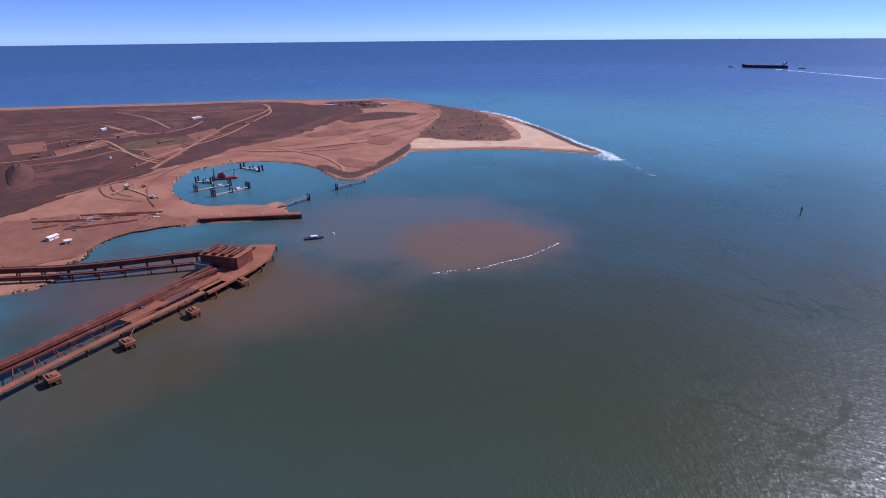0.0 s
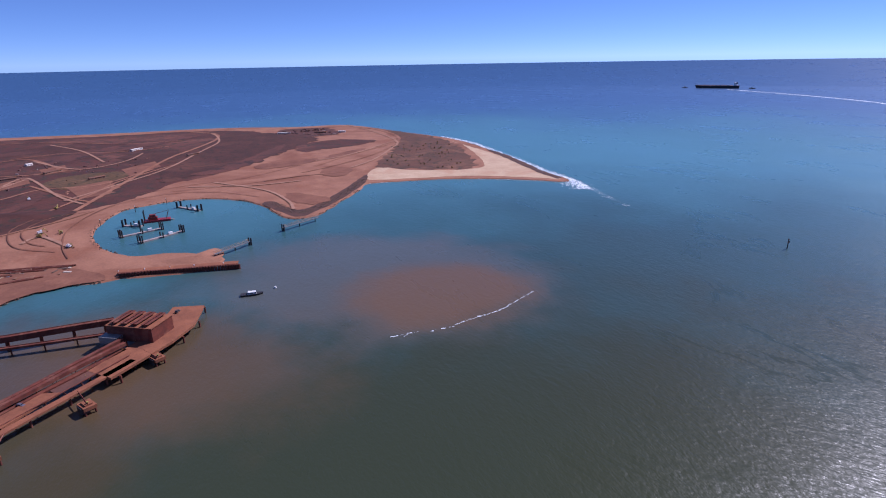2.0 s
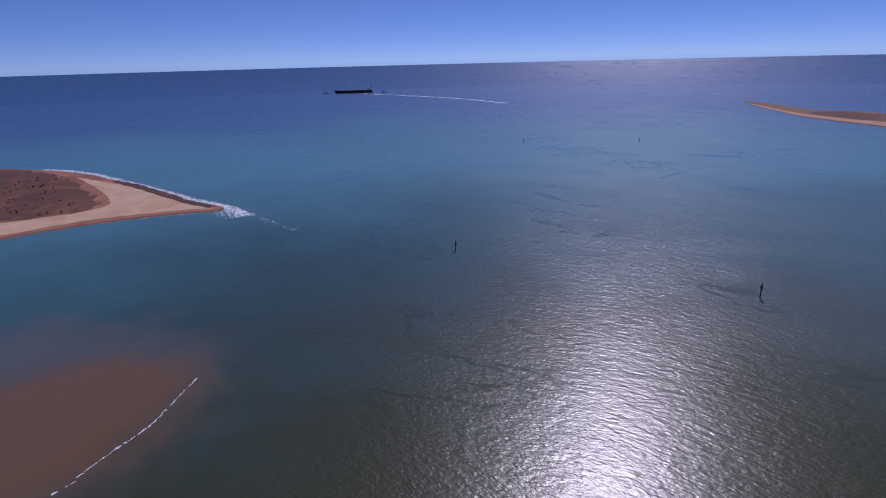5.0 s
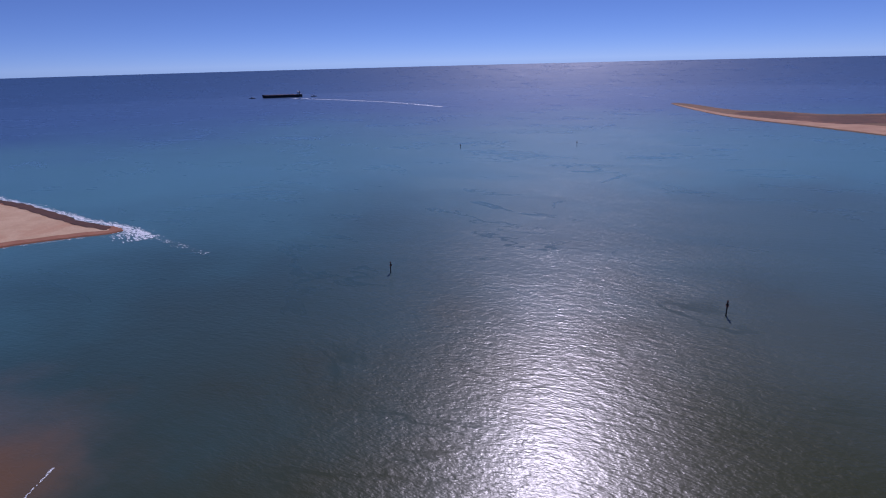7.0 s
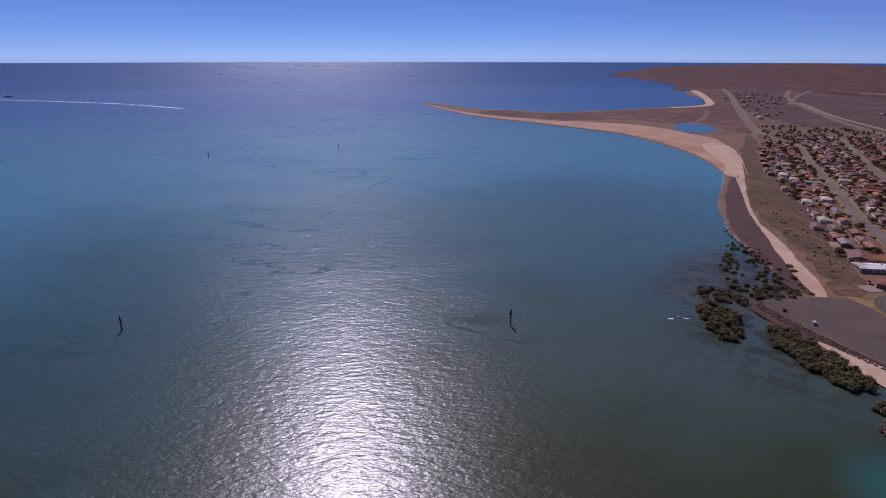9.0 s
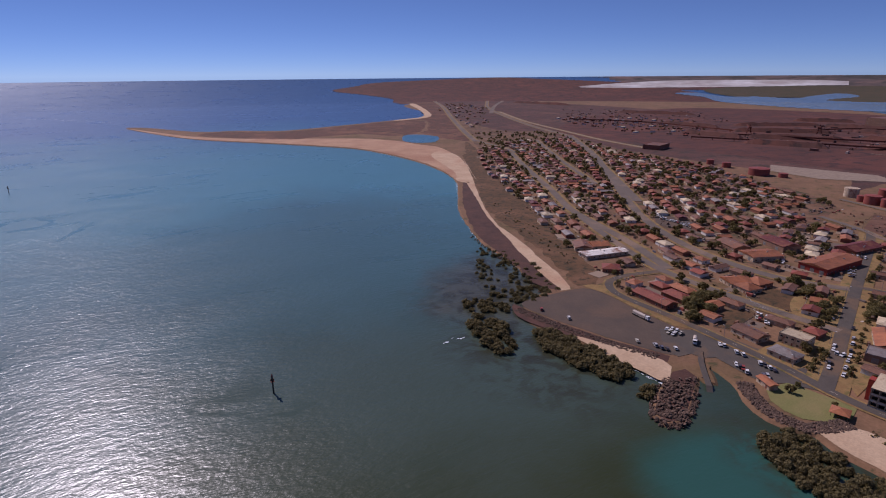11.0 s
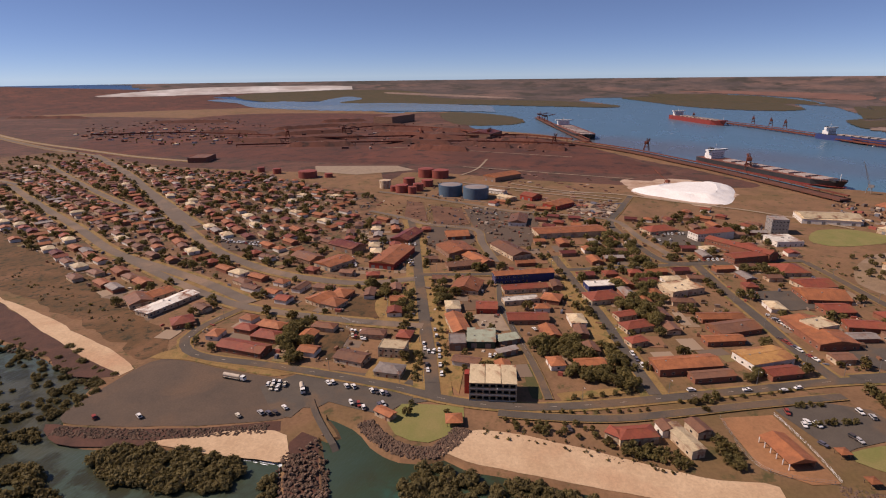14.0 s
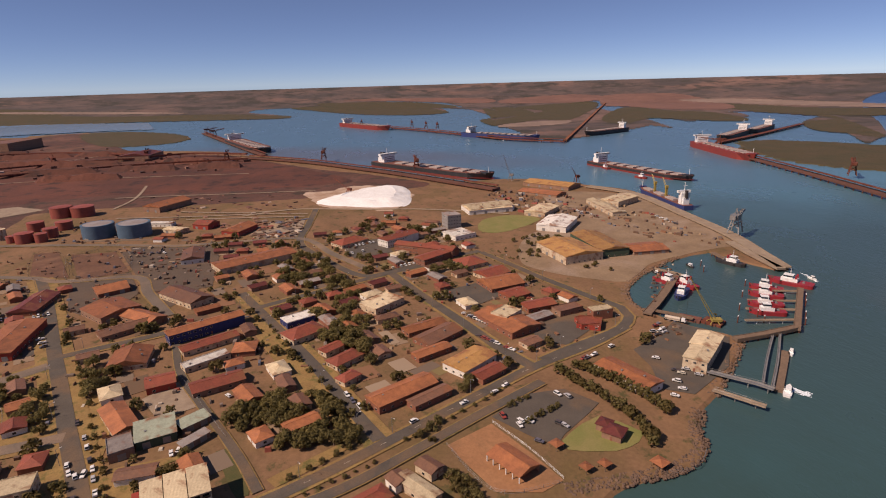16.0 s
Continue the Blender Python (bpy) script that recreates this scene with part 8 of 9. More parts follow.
luffing_crane(866.6, -290.1, 60, 34, 72, STEEL)
luffing_crane(815.8, -373.8, 100, 18, 60, RUST, label="rusty crane on the quay")
luffing_crane(348.0, -226.3, (351.2, -216.2, 72)[2], 32, 60, YELLOW, 0.8, "yellow crawler crane on a barge", leg=1.6)
luffing_crane(852, -46, 40, 30, 28, RUST, 0.4, label="rusty stacker on the salt")


def pontoon(name, a, b, width, h, mat, label, z=SEA):
    a, b = Vector(a), Vector(b)
    d = b - a
    ob = thing(name, (a.x + b.x) / 2, (a.y + b.y) / 2, math.degrees(math.atan2(d.y, d.x)), z, label, "pontoon", "marina pontoons")
    part("deck", Shape().box(0, 0, 0, d.length, width, h), mat, ob)
    n = max(1, int(d.length / 4))
    for k in range(n):
        u = ((k + 0.5) / n - 0.5) * d.length
        part("fender", Shape().box(u, -width / 2 - 0.15, 0.1, 0.4, 0.3, h - 0.15), BLACK, ob)
    return ob


pontoon("barge", (355.5, -225.3), (345.5, -231.6), 10, 1.6, RUST, "flat rusty crane barge")
pontoon("barge", (364.9, -213.6), (354.6, -222.5), 8, 1.4, DECKRED, "low workbarge piled with gear")
pontoon("landing_pontoon", (274.2, -202.3), (306.3, -238.7), 5.5, 1.2, TIMBER, "brown timber landing pontoon")
jetty("gangway", [(296.7, -180.8), (287.0, -189.0), (279.3, -195.5), (272.7, -199.2)], 3.2, 2.4, STEEL, STEEL, 9, "grey steel access jetty with handrails", rail=STEEL, pile_r=0.25, thick=0.4)
jetty("boat_landing", [(281.1, -171.5), (273.1, -176.9), (266.9, -180.9), (261.9, -184.4)], 3.0, 2.2, CONCRETE, STEEL, 9, "narrow concrete landing with handrails", rail=STEEL, pile_r=0.25, thick=0.4)
jetty("walkway", [(280.7, -200.3), (301, -222), (324, -248)], 1.4, 1.4, STEEL, STEEL, 8, "thin grey floating walkway", pile_r=0.15, thick=0.3)
jetty("walkway", [(274.3, -199.6), (296.5, -224.5), (324, -253)], 1.4, 1.4, STEEL, STEEL, 8, "thin grey floating walkway", pile_r=0.15, thick=0.3)
jetty("breakwater_walk", [(324, -221), (324, -241), (326, -266)], 4.5, 2.6, TIMBER, RUST, 7, "timber walkway to the tug pens", thick=1.8)
jetty("tug_pen_pier", [(324, -265), (349, -292), (377, -322)], 4.0, 2.4, TIMBER, RUST, 7, "timber pier along the tug pens", thick=1.4)
jetty("finger_pier", [(335, -277), (340, -260), (344, -246)], 2.0, 1.8, CONCRETE, WHITE, 8, "narrow finger pier between tugs", thick=0.5)
jetty("finger_pier", [(347, -290), (354, -273), (359, -260)], 2.0, 1.8, CONCRETE, WHITE, 8, "narrow finger pier between tugs", thick=0.5)
jetty("finger_pier", [(359, -302), (365, -286), (371, -272)], 2.0, 1.8, CONCRETE, WHITE, 8, "narrow finger pier between tugs", thick=0.5)
jetty("finger_pier", [(373, -317), (379, -302), (385, -288)], 2.0, 1.8, CONCRETE, WHITE, 8, "narrow finger pier between tugs", thick=0.5)
jetty("timber_pier", [(370, -194), (393, -221), (427, -257)], 6.0, 2.6, TIMBER, TIMBER, 6, "brown timber pier with tugs alongside", thick=0.8)
jetty("timber_pier", [(446, -251), (434, -259), (419, -264)], 3.0, 2.2, CONCRETE, TIMBER, 6, "narrow pier across the basin", thick=0.6)
jetty("timber_pier", [(376, -200), (365, -210), (355, -217)], 3.0, 2.2, TIMBER, TIMBER, 6, "narrow pier by the workbarge", thick=0.6)
jetty("quay_finger", [(489, -358), (452, -349), (414, -342)], 7.0, 2.8, CONCRETE, RUST, 8, "pale concrete quay finger", thick=1.4)
jetty("quay_finger", [(466, -322), (447, -319)], 4.0, 2.4, TIMBER, RUST, 6, "short timber mooring pier", thick=0.8)


def mooring_pile(x, y, h=4.5, mat=None, label="dark mooring pile with white top"):
    ob = thing("mooring_pile", x, y, 0, SEA, label, "pile", "mooring piles")
    part("support_post", Shape().tube((0, 0, -1.5), (0, 0, h), 0.35, 8), mat or RUST, ob)
    part("cap", Shape().tube((0, 0, h), (0, 0, h + 0.8), 0.4, 8, 0.25), WHITE, ob)


for mx, my in ((346.4, -242.8), (362.2, -257.9), (380.4, -276.2), (397.9, -294.2), (433.6, -287.2), (445.9, -294.3), (362.3, -311.4), (354.5, -303.3), (339.3, -287.4), (331.3, -279.0), (349.7, -260.7), (341.5, -258.1)):
    mooring_pile(mx, my)


def beacon(x, y, h=8.0, label="channel marker pile with platform standing in the sea"):
    ob = thing("channel_marker", x, y, 0, SEA, label, "beacon", "channel markers")
    part("support_post", Shape().tube((0, 0, -1.5), (0, 0, h), 0.45, 8, 0.4), BLACK, ob)
    part("platform", Shape().box(0, 0, h * 0.7, 1.8, 1.8, 0.2).box(0, 0.8, h * 0.7, 1.8, 0.1, 1.1), RUST, ob)
    part("topmark", Shape().tube((0, 0, h), (0, 0, h + 1.4), 0.7, 8, 0.05), HULLRED, ob)


for mx, my, mh in ((-220.9, 225.9, 8.0), (14.7, 227.9, 9.5), (-197.6, 917.8, 10.0), (-399.1, 841.8, 8.0)):
    beacon(mx, my, mh)
# ---------------------------------------------------------------- the island's ore wharf
def extrude(poly, z0, z1):
    ring = [Vector(p) for p in poly]
    if sum(ring[i].x * ring[(i + 1) % len(ring)].y - ring[(i + 1) % len(ring)].x * ring[i].y for i in range(len(ring))) < 0:
        ring.reverse()
    n = len(ring)
    vs = [(p.x, p.y, z1) for p in ring] + [(p.x, p.y, z0) for p in ring]
    return Shape().add(vs, [tuple(range(n)), tuple(range(2 * n - 1, n - 1, -1))] + [(i, n + i, n + (i + 1) % n, (i + 1) % n) for i in range(n)])


HEAD = [(-324, -236), (-295.7, -243.9), (-277.8, -256.8), (-248.9, -287.1), (-262.6, -298.5), (-295.8, -268.6), (-312, -262), (-331, -255)]
wharf = thing("ore_wharf", 0, 0, 0, 0, "ore-dusted loading wharf with conveyors on steel piles", "wharf")
part("head_deck", extrude(HEAD, 3.6, 5.0), DUSTYDECK, wharf, "orange dusted concrete deck")
RUN = [(-264.6, -276.9), (-245.7, -298.1), (-222, -326), (-202, -349), (-185, -368), (-166, -388)]
part("outer_walkway", slab(smooth_line(RUN, 8), 4.0, 4.0, 5.0), DUSTYDECK, wharf)
INNER = [(-281.1, -281.7), (-261, -305), (-242, -328), (-221, -352), (-203, -373), (-186, -394)]
part("inner_deck", slab(smooth_line(INNER, 8), 3.5, 3.8, 5.0), RUST, wharf)
part("service_platform", extrude([(-245, -309), (-223, -329), (-230, -336), (-248, -317)], 4.2, 5.3), DUSTYDECK, wharf, "square service platform")
part("roadway", slab(smooth_line([(-274, -281), (-261, -295), (-247, -312)], 6), 6.5, 4.3, 4.94), OREDECK, wharf, "ore-stained roadway to the service platform")
pipe = Shape()
for ln in ([(-270, -279), (-244, -307.5), (-222, -333)], [(-221, -335), (-203, -356), (-184, -377)]):
    for a, b in zip(ln, ln[1:]):
        pipe.tube((*a, 5.6), (*b, 5.6), 0.28, 6)
part("pipeline", pipe, RUST, wharf, "ore-stained pipe along the wharf")
brace = Shape()
for k in range(6):
    x, y = -219 + 6.2 * k, -338 - 7.0 * k
    brace.beam((x - 3.2, y - 3.5, 5.2), (x + 4.2, y + 0.4, 5.4), 0.35)
part("bracing", brace, TIMBER, wharf, "weathered braces between the decks")
for off in ([(-289.5, -282.9), (-269, -305), (-247, -328), (-226, -352), (-207, -373), (-189, -394)], [(-283.1, -281.4), (-264, -305), (-243, -328), (-222, -352), (-204, -372), (-186, -393)]):
    cv = part("conveyor", slab(smooth_line(off, 8), 2.4, 6.2, 8.2), RUST, wharf, "roofed belt conveyor gallery")
    lg = Shape()
    for p in smooth_line(off, 10):
        lg.beam((p.x, p.y - 0.9, 4.5), (p.x, p.y - 0.9, 6.4), 0.3).beam((p.x, p.y + 0.9, 4.5), (p.x, p.y + 0.9, 6.4), 0.3)
    part("trestle", lg, RUST, cv)
for ln in (RUN, INNER):
    for p in smooth_line(ln, 9)[::2]:
        part("support_post", Shape().tube((p.x, p.y, -2), (p.x, p.y, 4.2), 0.6, 7), RUST, wharf)
for p in smooth_line(HEAD, 6, True)[::3]:
    part("support_post", Shape().tube((p.x, p.y, -2), (p.x, p.y, 3.8), 0.6, 7), RUST, wharf)
tie = Shape()
for a, b in zip(smooth_line(RUN, 9), smooth_line(INNER, 9)):
    tie.beam((a.x, a.y, 4.3), (b.x, b.y, 4.3), 0.5)
part("cross_beams", tie, RUST, wharf)
fr = Shape()
for p in smooth_line(HEAD, 4, True):
    fr.tube((p.x, p.y, 5.0), (p.x, p.y, 6.1), 0.07, 4)
part("handrail", fr, YELLOW, wharf)

copy_thing(CARS[2], pose(-320.5, -252.5, 5.0 + 0.04, 0, 0, 150))
th = thing("transfer_station", -297.9, -273.1, 53, 0.0, "bulky ore-stained transfer station with open roof frames", "transfer station")
part("body", Shape().box(0, 0, 4.6, 30, 19, 9), RUST, th)
part("annexe", Shape().box(-11, -11.5, 4.6, 12, 6, 4), STEEL, th, "grey side annexe")
rf = part("roof", Shape().box(0, 0, 13.6, 31, 20, 0.5), DUSTYDECK, th, "dusty orange roof")
for k in range(4):
    part("roof_frame", Shape().box(-11 + 7 * k, 0, 14.1, 0.6, 17, 1.6).box(-11 + 7 * k, 0, 15.4, 4.4, 17, 0.3), RUST, rf)
for sx in (-13, -5, 5, 13):
    for sy in (-8, 8):
        part("leg", Shape().box(sx, sy, -1.5, 0.9, 0.9, 6.2), RUST, th)

jetty("conveyor_bridge", [(-350, -445), (-338, -405), (-331, -384), (-328, -367), (-325, -343), (-324, -318), (-322, -289)], 4.0, 8.0, RUST, RUST, 17, "enclosed ore conveyor bridge on trestles", "conveyor", thick=3.2, pile_r=0.6)
jetty("pipe_bridge", [(-341, -442), (-329, -403), (-320, -366), (-315, -335), (-308, -289)], 3.0, 4.5, RUST, RUST, 17, "low access bridge beside the conveyor", "bridge", thick=0.9)


def dolphin(x, y, label="square rust-red mooring dolphin"):
    ob = thing("mooring_dolphin", x, y, 28, SEA, label, "dolphin", "mooring dolphins")
    part("cap", Shape().box(0, 0, 2.6, 8, 6, 1.8).box(0, 0, 4.4, 5, 3.4, 0.8), DUSTYDECK, ob)
    for sx in (-3, 0, 3):
        for sy in (-2.2, 2.2):
            part("support_post", Shape().tube((sx * 1.1, sy * 1.1, -1.5), (sx, sy, 2.7), 0.5, 7), RUST, ob)
    part("fender", Shape().box(0, -3.3, 0.8, 5, 0.6, 3.2), BLACK, ob)
    part("bollard", Shape().tube((1.5, 0, 5.2), (1.5, 0, 6.2), 0.4, 8, 0.55), YELLOW, ob)


for dx, dy in ((-265.1, -265.5), (-229.8, -296.5), (-204.3, -329.7), (-180.7, -360.5)):
    dolphin(dx, dy)
gw = Shape()
for a, b in (((-261.5, -265.1), (-276.6, -273.2)), ((-227.5, -295.7), (-242.8, -301.3)), ((-201.7, -328.6), (-219.5, -327.1))):
    gw.beam((*a, 4.6), (*b, 4.8), 0.5)
part("catwalks", gw, RUST, wharf)

# sheet-pile berth and harbour of pontoons
berth = thing("sheet_pile_berth", 0, 0, 0, 0, "dark rusty sheet-pile berth along the sand", "wharf")
bl = smooth_line([(-432, -292), (-425, -266), (-417, -237), (-408, -204)], 6)
part("deck", slab(bl, 7.0, 2.2, 3.2), DUSTYDECK, berth)
wl = smooth_line([(-426, -291), (-420, -266), (-412, -238), (-402, -204)], 1.9)
plank = Shape().tube((0, 0, -2), (0, 0, 3.4), 1.05, 6).mesh("wall_plank", RUST)
for p in wl:
    part("wall_plank", plank, None, berth, at=pose(p.x, p.y, 0))
for k in range(0, len(bl), 3):
    part("bollard", Shape().tube((bl[k].x, bl[k].y, 3.2), (bl[k].x, bl[k].y, 4.1), 0.35, 8), WHITE, berth)
mound("sand_berm", [(-450, -262), (-457, -234), (-466, -217), (-446, -211), (-431, -221), (-435, -246)], 2.2, REDSAND, "low bank of red sand behind the berth", "berm")


def lattice_walk(a, b, z=3.0, w=2.6, label="pale lattice gangway reaching over the water"):
    a, b = Vector(a), Vector(b)
    d = b - a
    ob = thing("gangway", a.x, a.y, math.degrees(math.atan2(d.y, d.x)), 0, label, "gangway", "lattice gangways")
    L, n = d.length, max(6, int(d.length / 3))
    part("deck", Shape().box(L / 2, 0, z - 0.25, L, w, 0.25), STEEL, ob)
    for sy in (-1, 1):
        s = Shape().beam((0, sy * w / 2, z + 2.2), (L, sy * w / 2, z + 2.2), 0.2)
        for k in range(n):
            u, v = L * k / n, L * (k + 1) / n
            s.beam((u, sy * w / 2, z), (v, sy * w / 2, z + 2.2), 0.14).beam((v, sy * w / 2, z), (v, sy * w / 2, z + 2.2), 0.14)
        part("truss", s, CONCRETE, ob)
    for u in (0.1, 0.55, 0.98):
        part("support_post", Shape().tube((u * L, 0, -1.5), (u * L, 0, z - 0.2), 0.5, 7), BLACK, ob)
    part("end_dolphin", Shape().tube((L - 0.5, -1.5, -1.5), (L - 0.5, -1.5, z + 3.5), 0.7, 8).tube((L - 0.5, 1.5, -1.5), (L - 0.5, 1.5, z + 3.5), 0.7, 8), BLACK, ob)


lattice_walk((-439.6, -219.4), (-462.4, -186.3))
lattice_walk((-512.8, -109.7), (-491.6, -151.2))


def work_pontoon(a, b, label="pale work pontoon with tall dark spud piles"):
    a, b = Vector(a), Vector(b)
    d = b - a
    L = d.length
    ob = thing("work_pontoon", (a.x + b.x) / 2, (a.y + b.y) / 2, math.degrees(math.atan2(d.y, d.x)), SEA, label, "pontoon", "work pontoons")
    part("deck", Shape().box(0, 0, 0, L, 3.6, 1.3), HATCH, ob)
    for u in (-0.5, -0.46, 0.0, 0.46, 0.5):
        for sy in (-1, 1):
            part("spud", Shape().tube((u * L, sy * 2.6, -1.5), (u * L, sy * 2.6, 7.5 if abs(u) > 0.1 else 5.5), 0.65, 8), BLACK, ob)
    part("hut", Shape().box(L * 0.2, 0, 1.3, 4, 2.4, 2.2), WHITE, ob)


for pa, pb in (((-548.6, -296.4), (-561.9, -258.8)), ((-518.9, -278.9), (-540.2, -240.5)), ((-650.6, -240.2), (-620.4, -218.9)), ((-592.3, -294.5), (-581.8, -277.9))):
    work_pontoon(pa, pb)
for px, py in ((-651.6, -285.3), (-677.6, -252.5), (-605.5, -316.7)):
    mooring_pile(px, py, 7.0, BLACK, "leaning dark pile near the shore")
dr = thing("dredger", -597.7, -263.1, 88, SEA, "red dredger moored among pontoons", "dredger")
part("hull", Shape().box(0, 0, -0.6, 26, 9, 2.8), TUGRED, dr)
part("deckhouse", Shape().box(-4, 0, 2.2, 9, 6, 3.2).box(-4, 0, 5.4, 6, 4, 2.4), HULLRED, dr)
part("a_frame", Shape().beam((9, -3, 2), (12, 0, 11), 0.6).beam((9, 3, 2), (12, 0, 11), 0.6).beam((-4, 0, 8), (12, 0, 11), 0.25), RUST, dr)
part("ladder", Shape().beam((8, 0, 2), (17, 0, 0), 0.9), STEEL, dr)
for sy in (-3.5, 3.5):
    part("spud", Shape().tube((-12, sy, -1), (-12, sy, 13), 0.5, 8), BLACK, dr)
launch_at(-340.4, -203.1, 10.4, 80, 16.0, "dark workboat at anchor", BLACK)
by = thing("buoy", -345.6, -185.6, 0, SEA, "small white mooring buoy", "buoy")
part("float", Shape().tube((0, 0, -0.3), (0, 0, 1.4), 1.1, 10, 0.7), WHITE, by)

# earthworks gear on the island
for k, (pa, pb) in enumerate((((-591.4, -355.8), (-594.1, -344.9)), ((-533.8, -340.4), (-535.2, -333.7)), ((-585.2, -369.9), (-587.9, -364.7)), ((-600.8, -370.5), (-601.9, -367.3)), ((-713.4, -373.1), (-712.9, -364.7)), ((-782.8, -410.4), (-782.9, -402.4)))):
    a, b = Vector(pa), Vector(pb)
    ob = thing("excavator", (a.x + b.x) / 2, (a.y + b.y) / 2, 40 * k, LAND, "pale excavator on the graded sand", "excavator", "earthmoving plant")
    part("tracks", Shape().box(0, -1.3, 0, 4.4, 0.7, 1.0).box(0, 1.3, 0, 4.4, 0.7, 1.0), BLACK, ob)
    part("body", Shape().box(-0.3, 0, 1.0, 3.8, 2.8, 1.6).box(0.9, -0.8, 2.6, 1.4, 1.2, 1.2), WHITE if k % 2 else YELLOW, ob)
    part("arm", Shape().beam((1.4, 0, 2.2), (4.2, 0, 4.8), 0.5).beam((4.2, 0, 4.8), (6.4, 0, 1.2), 0.4), YELLOW, ob)
    part("bucket", Shape().box(6.4, 0, 0.3, 1.2, 1.3, 1.0, taper=0.7), RUST, ob)
rng_p = random.Random(8)
for a, b, n in (((-485.8, -433.1), (-473.9, -392.4), 3), ((-479.9, -412.9), (-470.5, -369.9), 4), ((-491.8, -393.1), (-473.2, -328.7), 6), ((-450.1, -400.9), (-453.5, -347.9), 5), ((-462.4, -427.8), (-466.4, -412.3), 3), ((-480.2, -375.7), (-472.6, -347.4), 4)):
    ob = thing("pipe_stack", 0, 0, 0, LAND, "row of dark rusty dredge pipes lying on sand", "pipes", "dredge pipes")
    A, B = Vector(a), Vector(b)
    for k in range(n):
        o = Vector((rng_p.uniform(-1.5, 1.5), (k - n / 2) * 1.5))
        part("pipe", Shape().tube((A.x + o.x, A.y + o.y, 0.65), (B.x + o.x, B.y + o.y, 0.65), 0.6, 7), RUST, ob)
for a, b, c in (((-923.2, -482.9), (-929.4, -475.1), "dust"), ((-947.9, -470.6), (-958.9, -449.1), "dust"), ((-1085.7, -458.6), (-1095.8, -451.0), "white"), ((-978.4, -419.5), (-1003.5, -397.0), "dust"), ((-1173.0, -306.1), (-1198.5, -284.8), "white"), ((-890.2, -351.2), (-902.1, -331.6), "dust"), ((-421.2, -411.0), (-429.7, -405.0), "white"), ((-408.6, -395.1), (-409.6, -391.5), "white"), ((-1051.1, -210.7), (-1065.2, -191.1), "dust"), ((-1284.7, -9.2), (-1280.2, 24.0), "white"), ((-1278.9, 51.4), (-1229.6, 122.3), "dust"), ((-1240.6, 125.6), (-1233.0, 140.4), "white"), ((-839.4, -512.9), (-843.3, -504.0), "dust")):
    A, B = Vector(a), Vector(b)
    d = B - A
    house((A.x + B.x) / 2, (A.y + B.y) / 2, max(6, min(30, d.length)), 6, math.degrees(math.atan2(d.y, d.x)), 3.0, "gable", "brown" if c == "dust" else "white", c, label="small site shed on the red island", name="site_shed", category="shed", register=False, extras=False)
mound("earth_bank", [(-703, -482), (-654, -439), (-662, -395), (-664, -353), (-697, -352), (-703, -394), (-724, -440), (-770, -485)], 4.0, WESTDIRT, "long dark red earth bank", "bank")

# ---------------------------------------------------------------- town clutter
def lamp_post(x, y, rot):
    ob = thing("street_lamp", x, y, rot, LAND, "grey steel street lamp with curved arm", "street lamp", "street lamps")
    part("pole", Shape().tube((0, 0, 0), (0, 0, 8), 0.13, 6, 0.08), STEEL, ob)
    part("arm", Shape().tube((0, 0, 8), (1.8, 0, 8.4), 0.06, 5), STEEL, ob)
    part("lantern", Shape().box(2.0, 0, 8.3, 0.7, 0.25, 0.15), WHITE, ob)


for line, width in ROADS[:6]:
    for i in range(2, len(line) - 1, 5):
        t = (line[i + 1] - line[i - 1]).normalized()
        lamp_post(line[i].x - t.y * (width / 2 + 1), line[i].y + t.x * (width / 2 + 1), math.degrees(math.atan2(t.x, -t.y)) + 180)


def fence(pts, h=1.8, mat=None, label="grey wire yard fence on posts", step=3.0):
    line = smooth_line(pts, step)
    ob = thing("fence", 0, 0, 0, 0, label, "fence", "yard fences")
    for p in line[::2]:
        part("post", Shape().box(p.x, p.y, LAND, 0.12, 0.12, h), mat or STEEL, ob)
    r = Shape()
    for a, b in zip(line, line[1:]):
        for z in (0.2, 0.6, 1.0):
            r.beam((a.x, a.y, LAND + h * z - 0.05), (b.x, b.y, LAND + h * z - 0.05), 0.06)
    part("railing", r, mat or STEEL, ob)


fence([(278.0, -36.1), (245.6, -46.9), (243.3, -73.8)])
fence([(288.5, -60.5), (265.6, -69.1), (245.4, -74.6)], 1.2, WHITE, "low white wall along the raked yard")
fence([(361, 200), (372, 173), (344, 159), (324, 163), (332, 189), (361, 200)])
fence([(300, 183), (315, 177), (312, 168), (278.7, 161.2), (271.9, 170.1)])
fence([(375, 87), (343, 72), (311, 57)])
fence([(636, 231), (682, 203), (604, 169), (572, 206), (636, 231)])
fence([(244.2, -138.4), (236.3, -128.1), (236.3, -114.1)])


for lot in COMPOUNDS:
    fence(lot + lot[:1], 2.0, TIMBER, "brown board fence round the bare lot", 4.0)


# ---------------------------------------------------------------- rock armour
def rock_mesh(seed):
    rng = random.Random(seed)
    bm = bmesh.new()
    bmesh.ops.create_icosphere(bm, subdivisions=1, radius=1.0)
    for v in bm.verts:
        v.co *= rng.uniform(0.72, 1.15)
        v.co.z *= 0.75
    me = bpy.data.meshes.new("rock")
    bm.to_mesh(me)
    bm.free()
    me.materials.append(ROCKS)
    return me


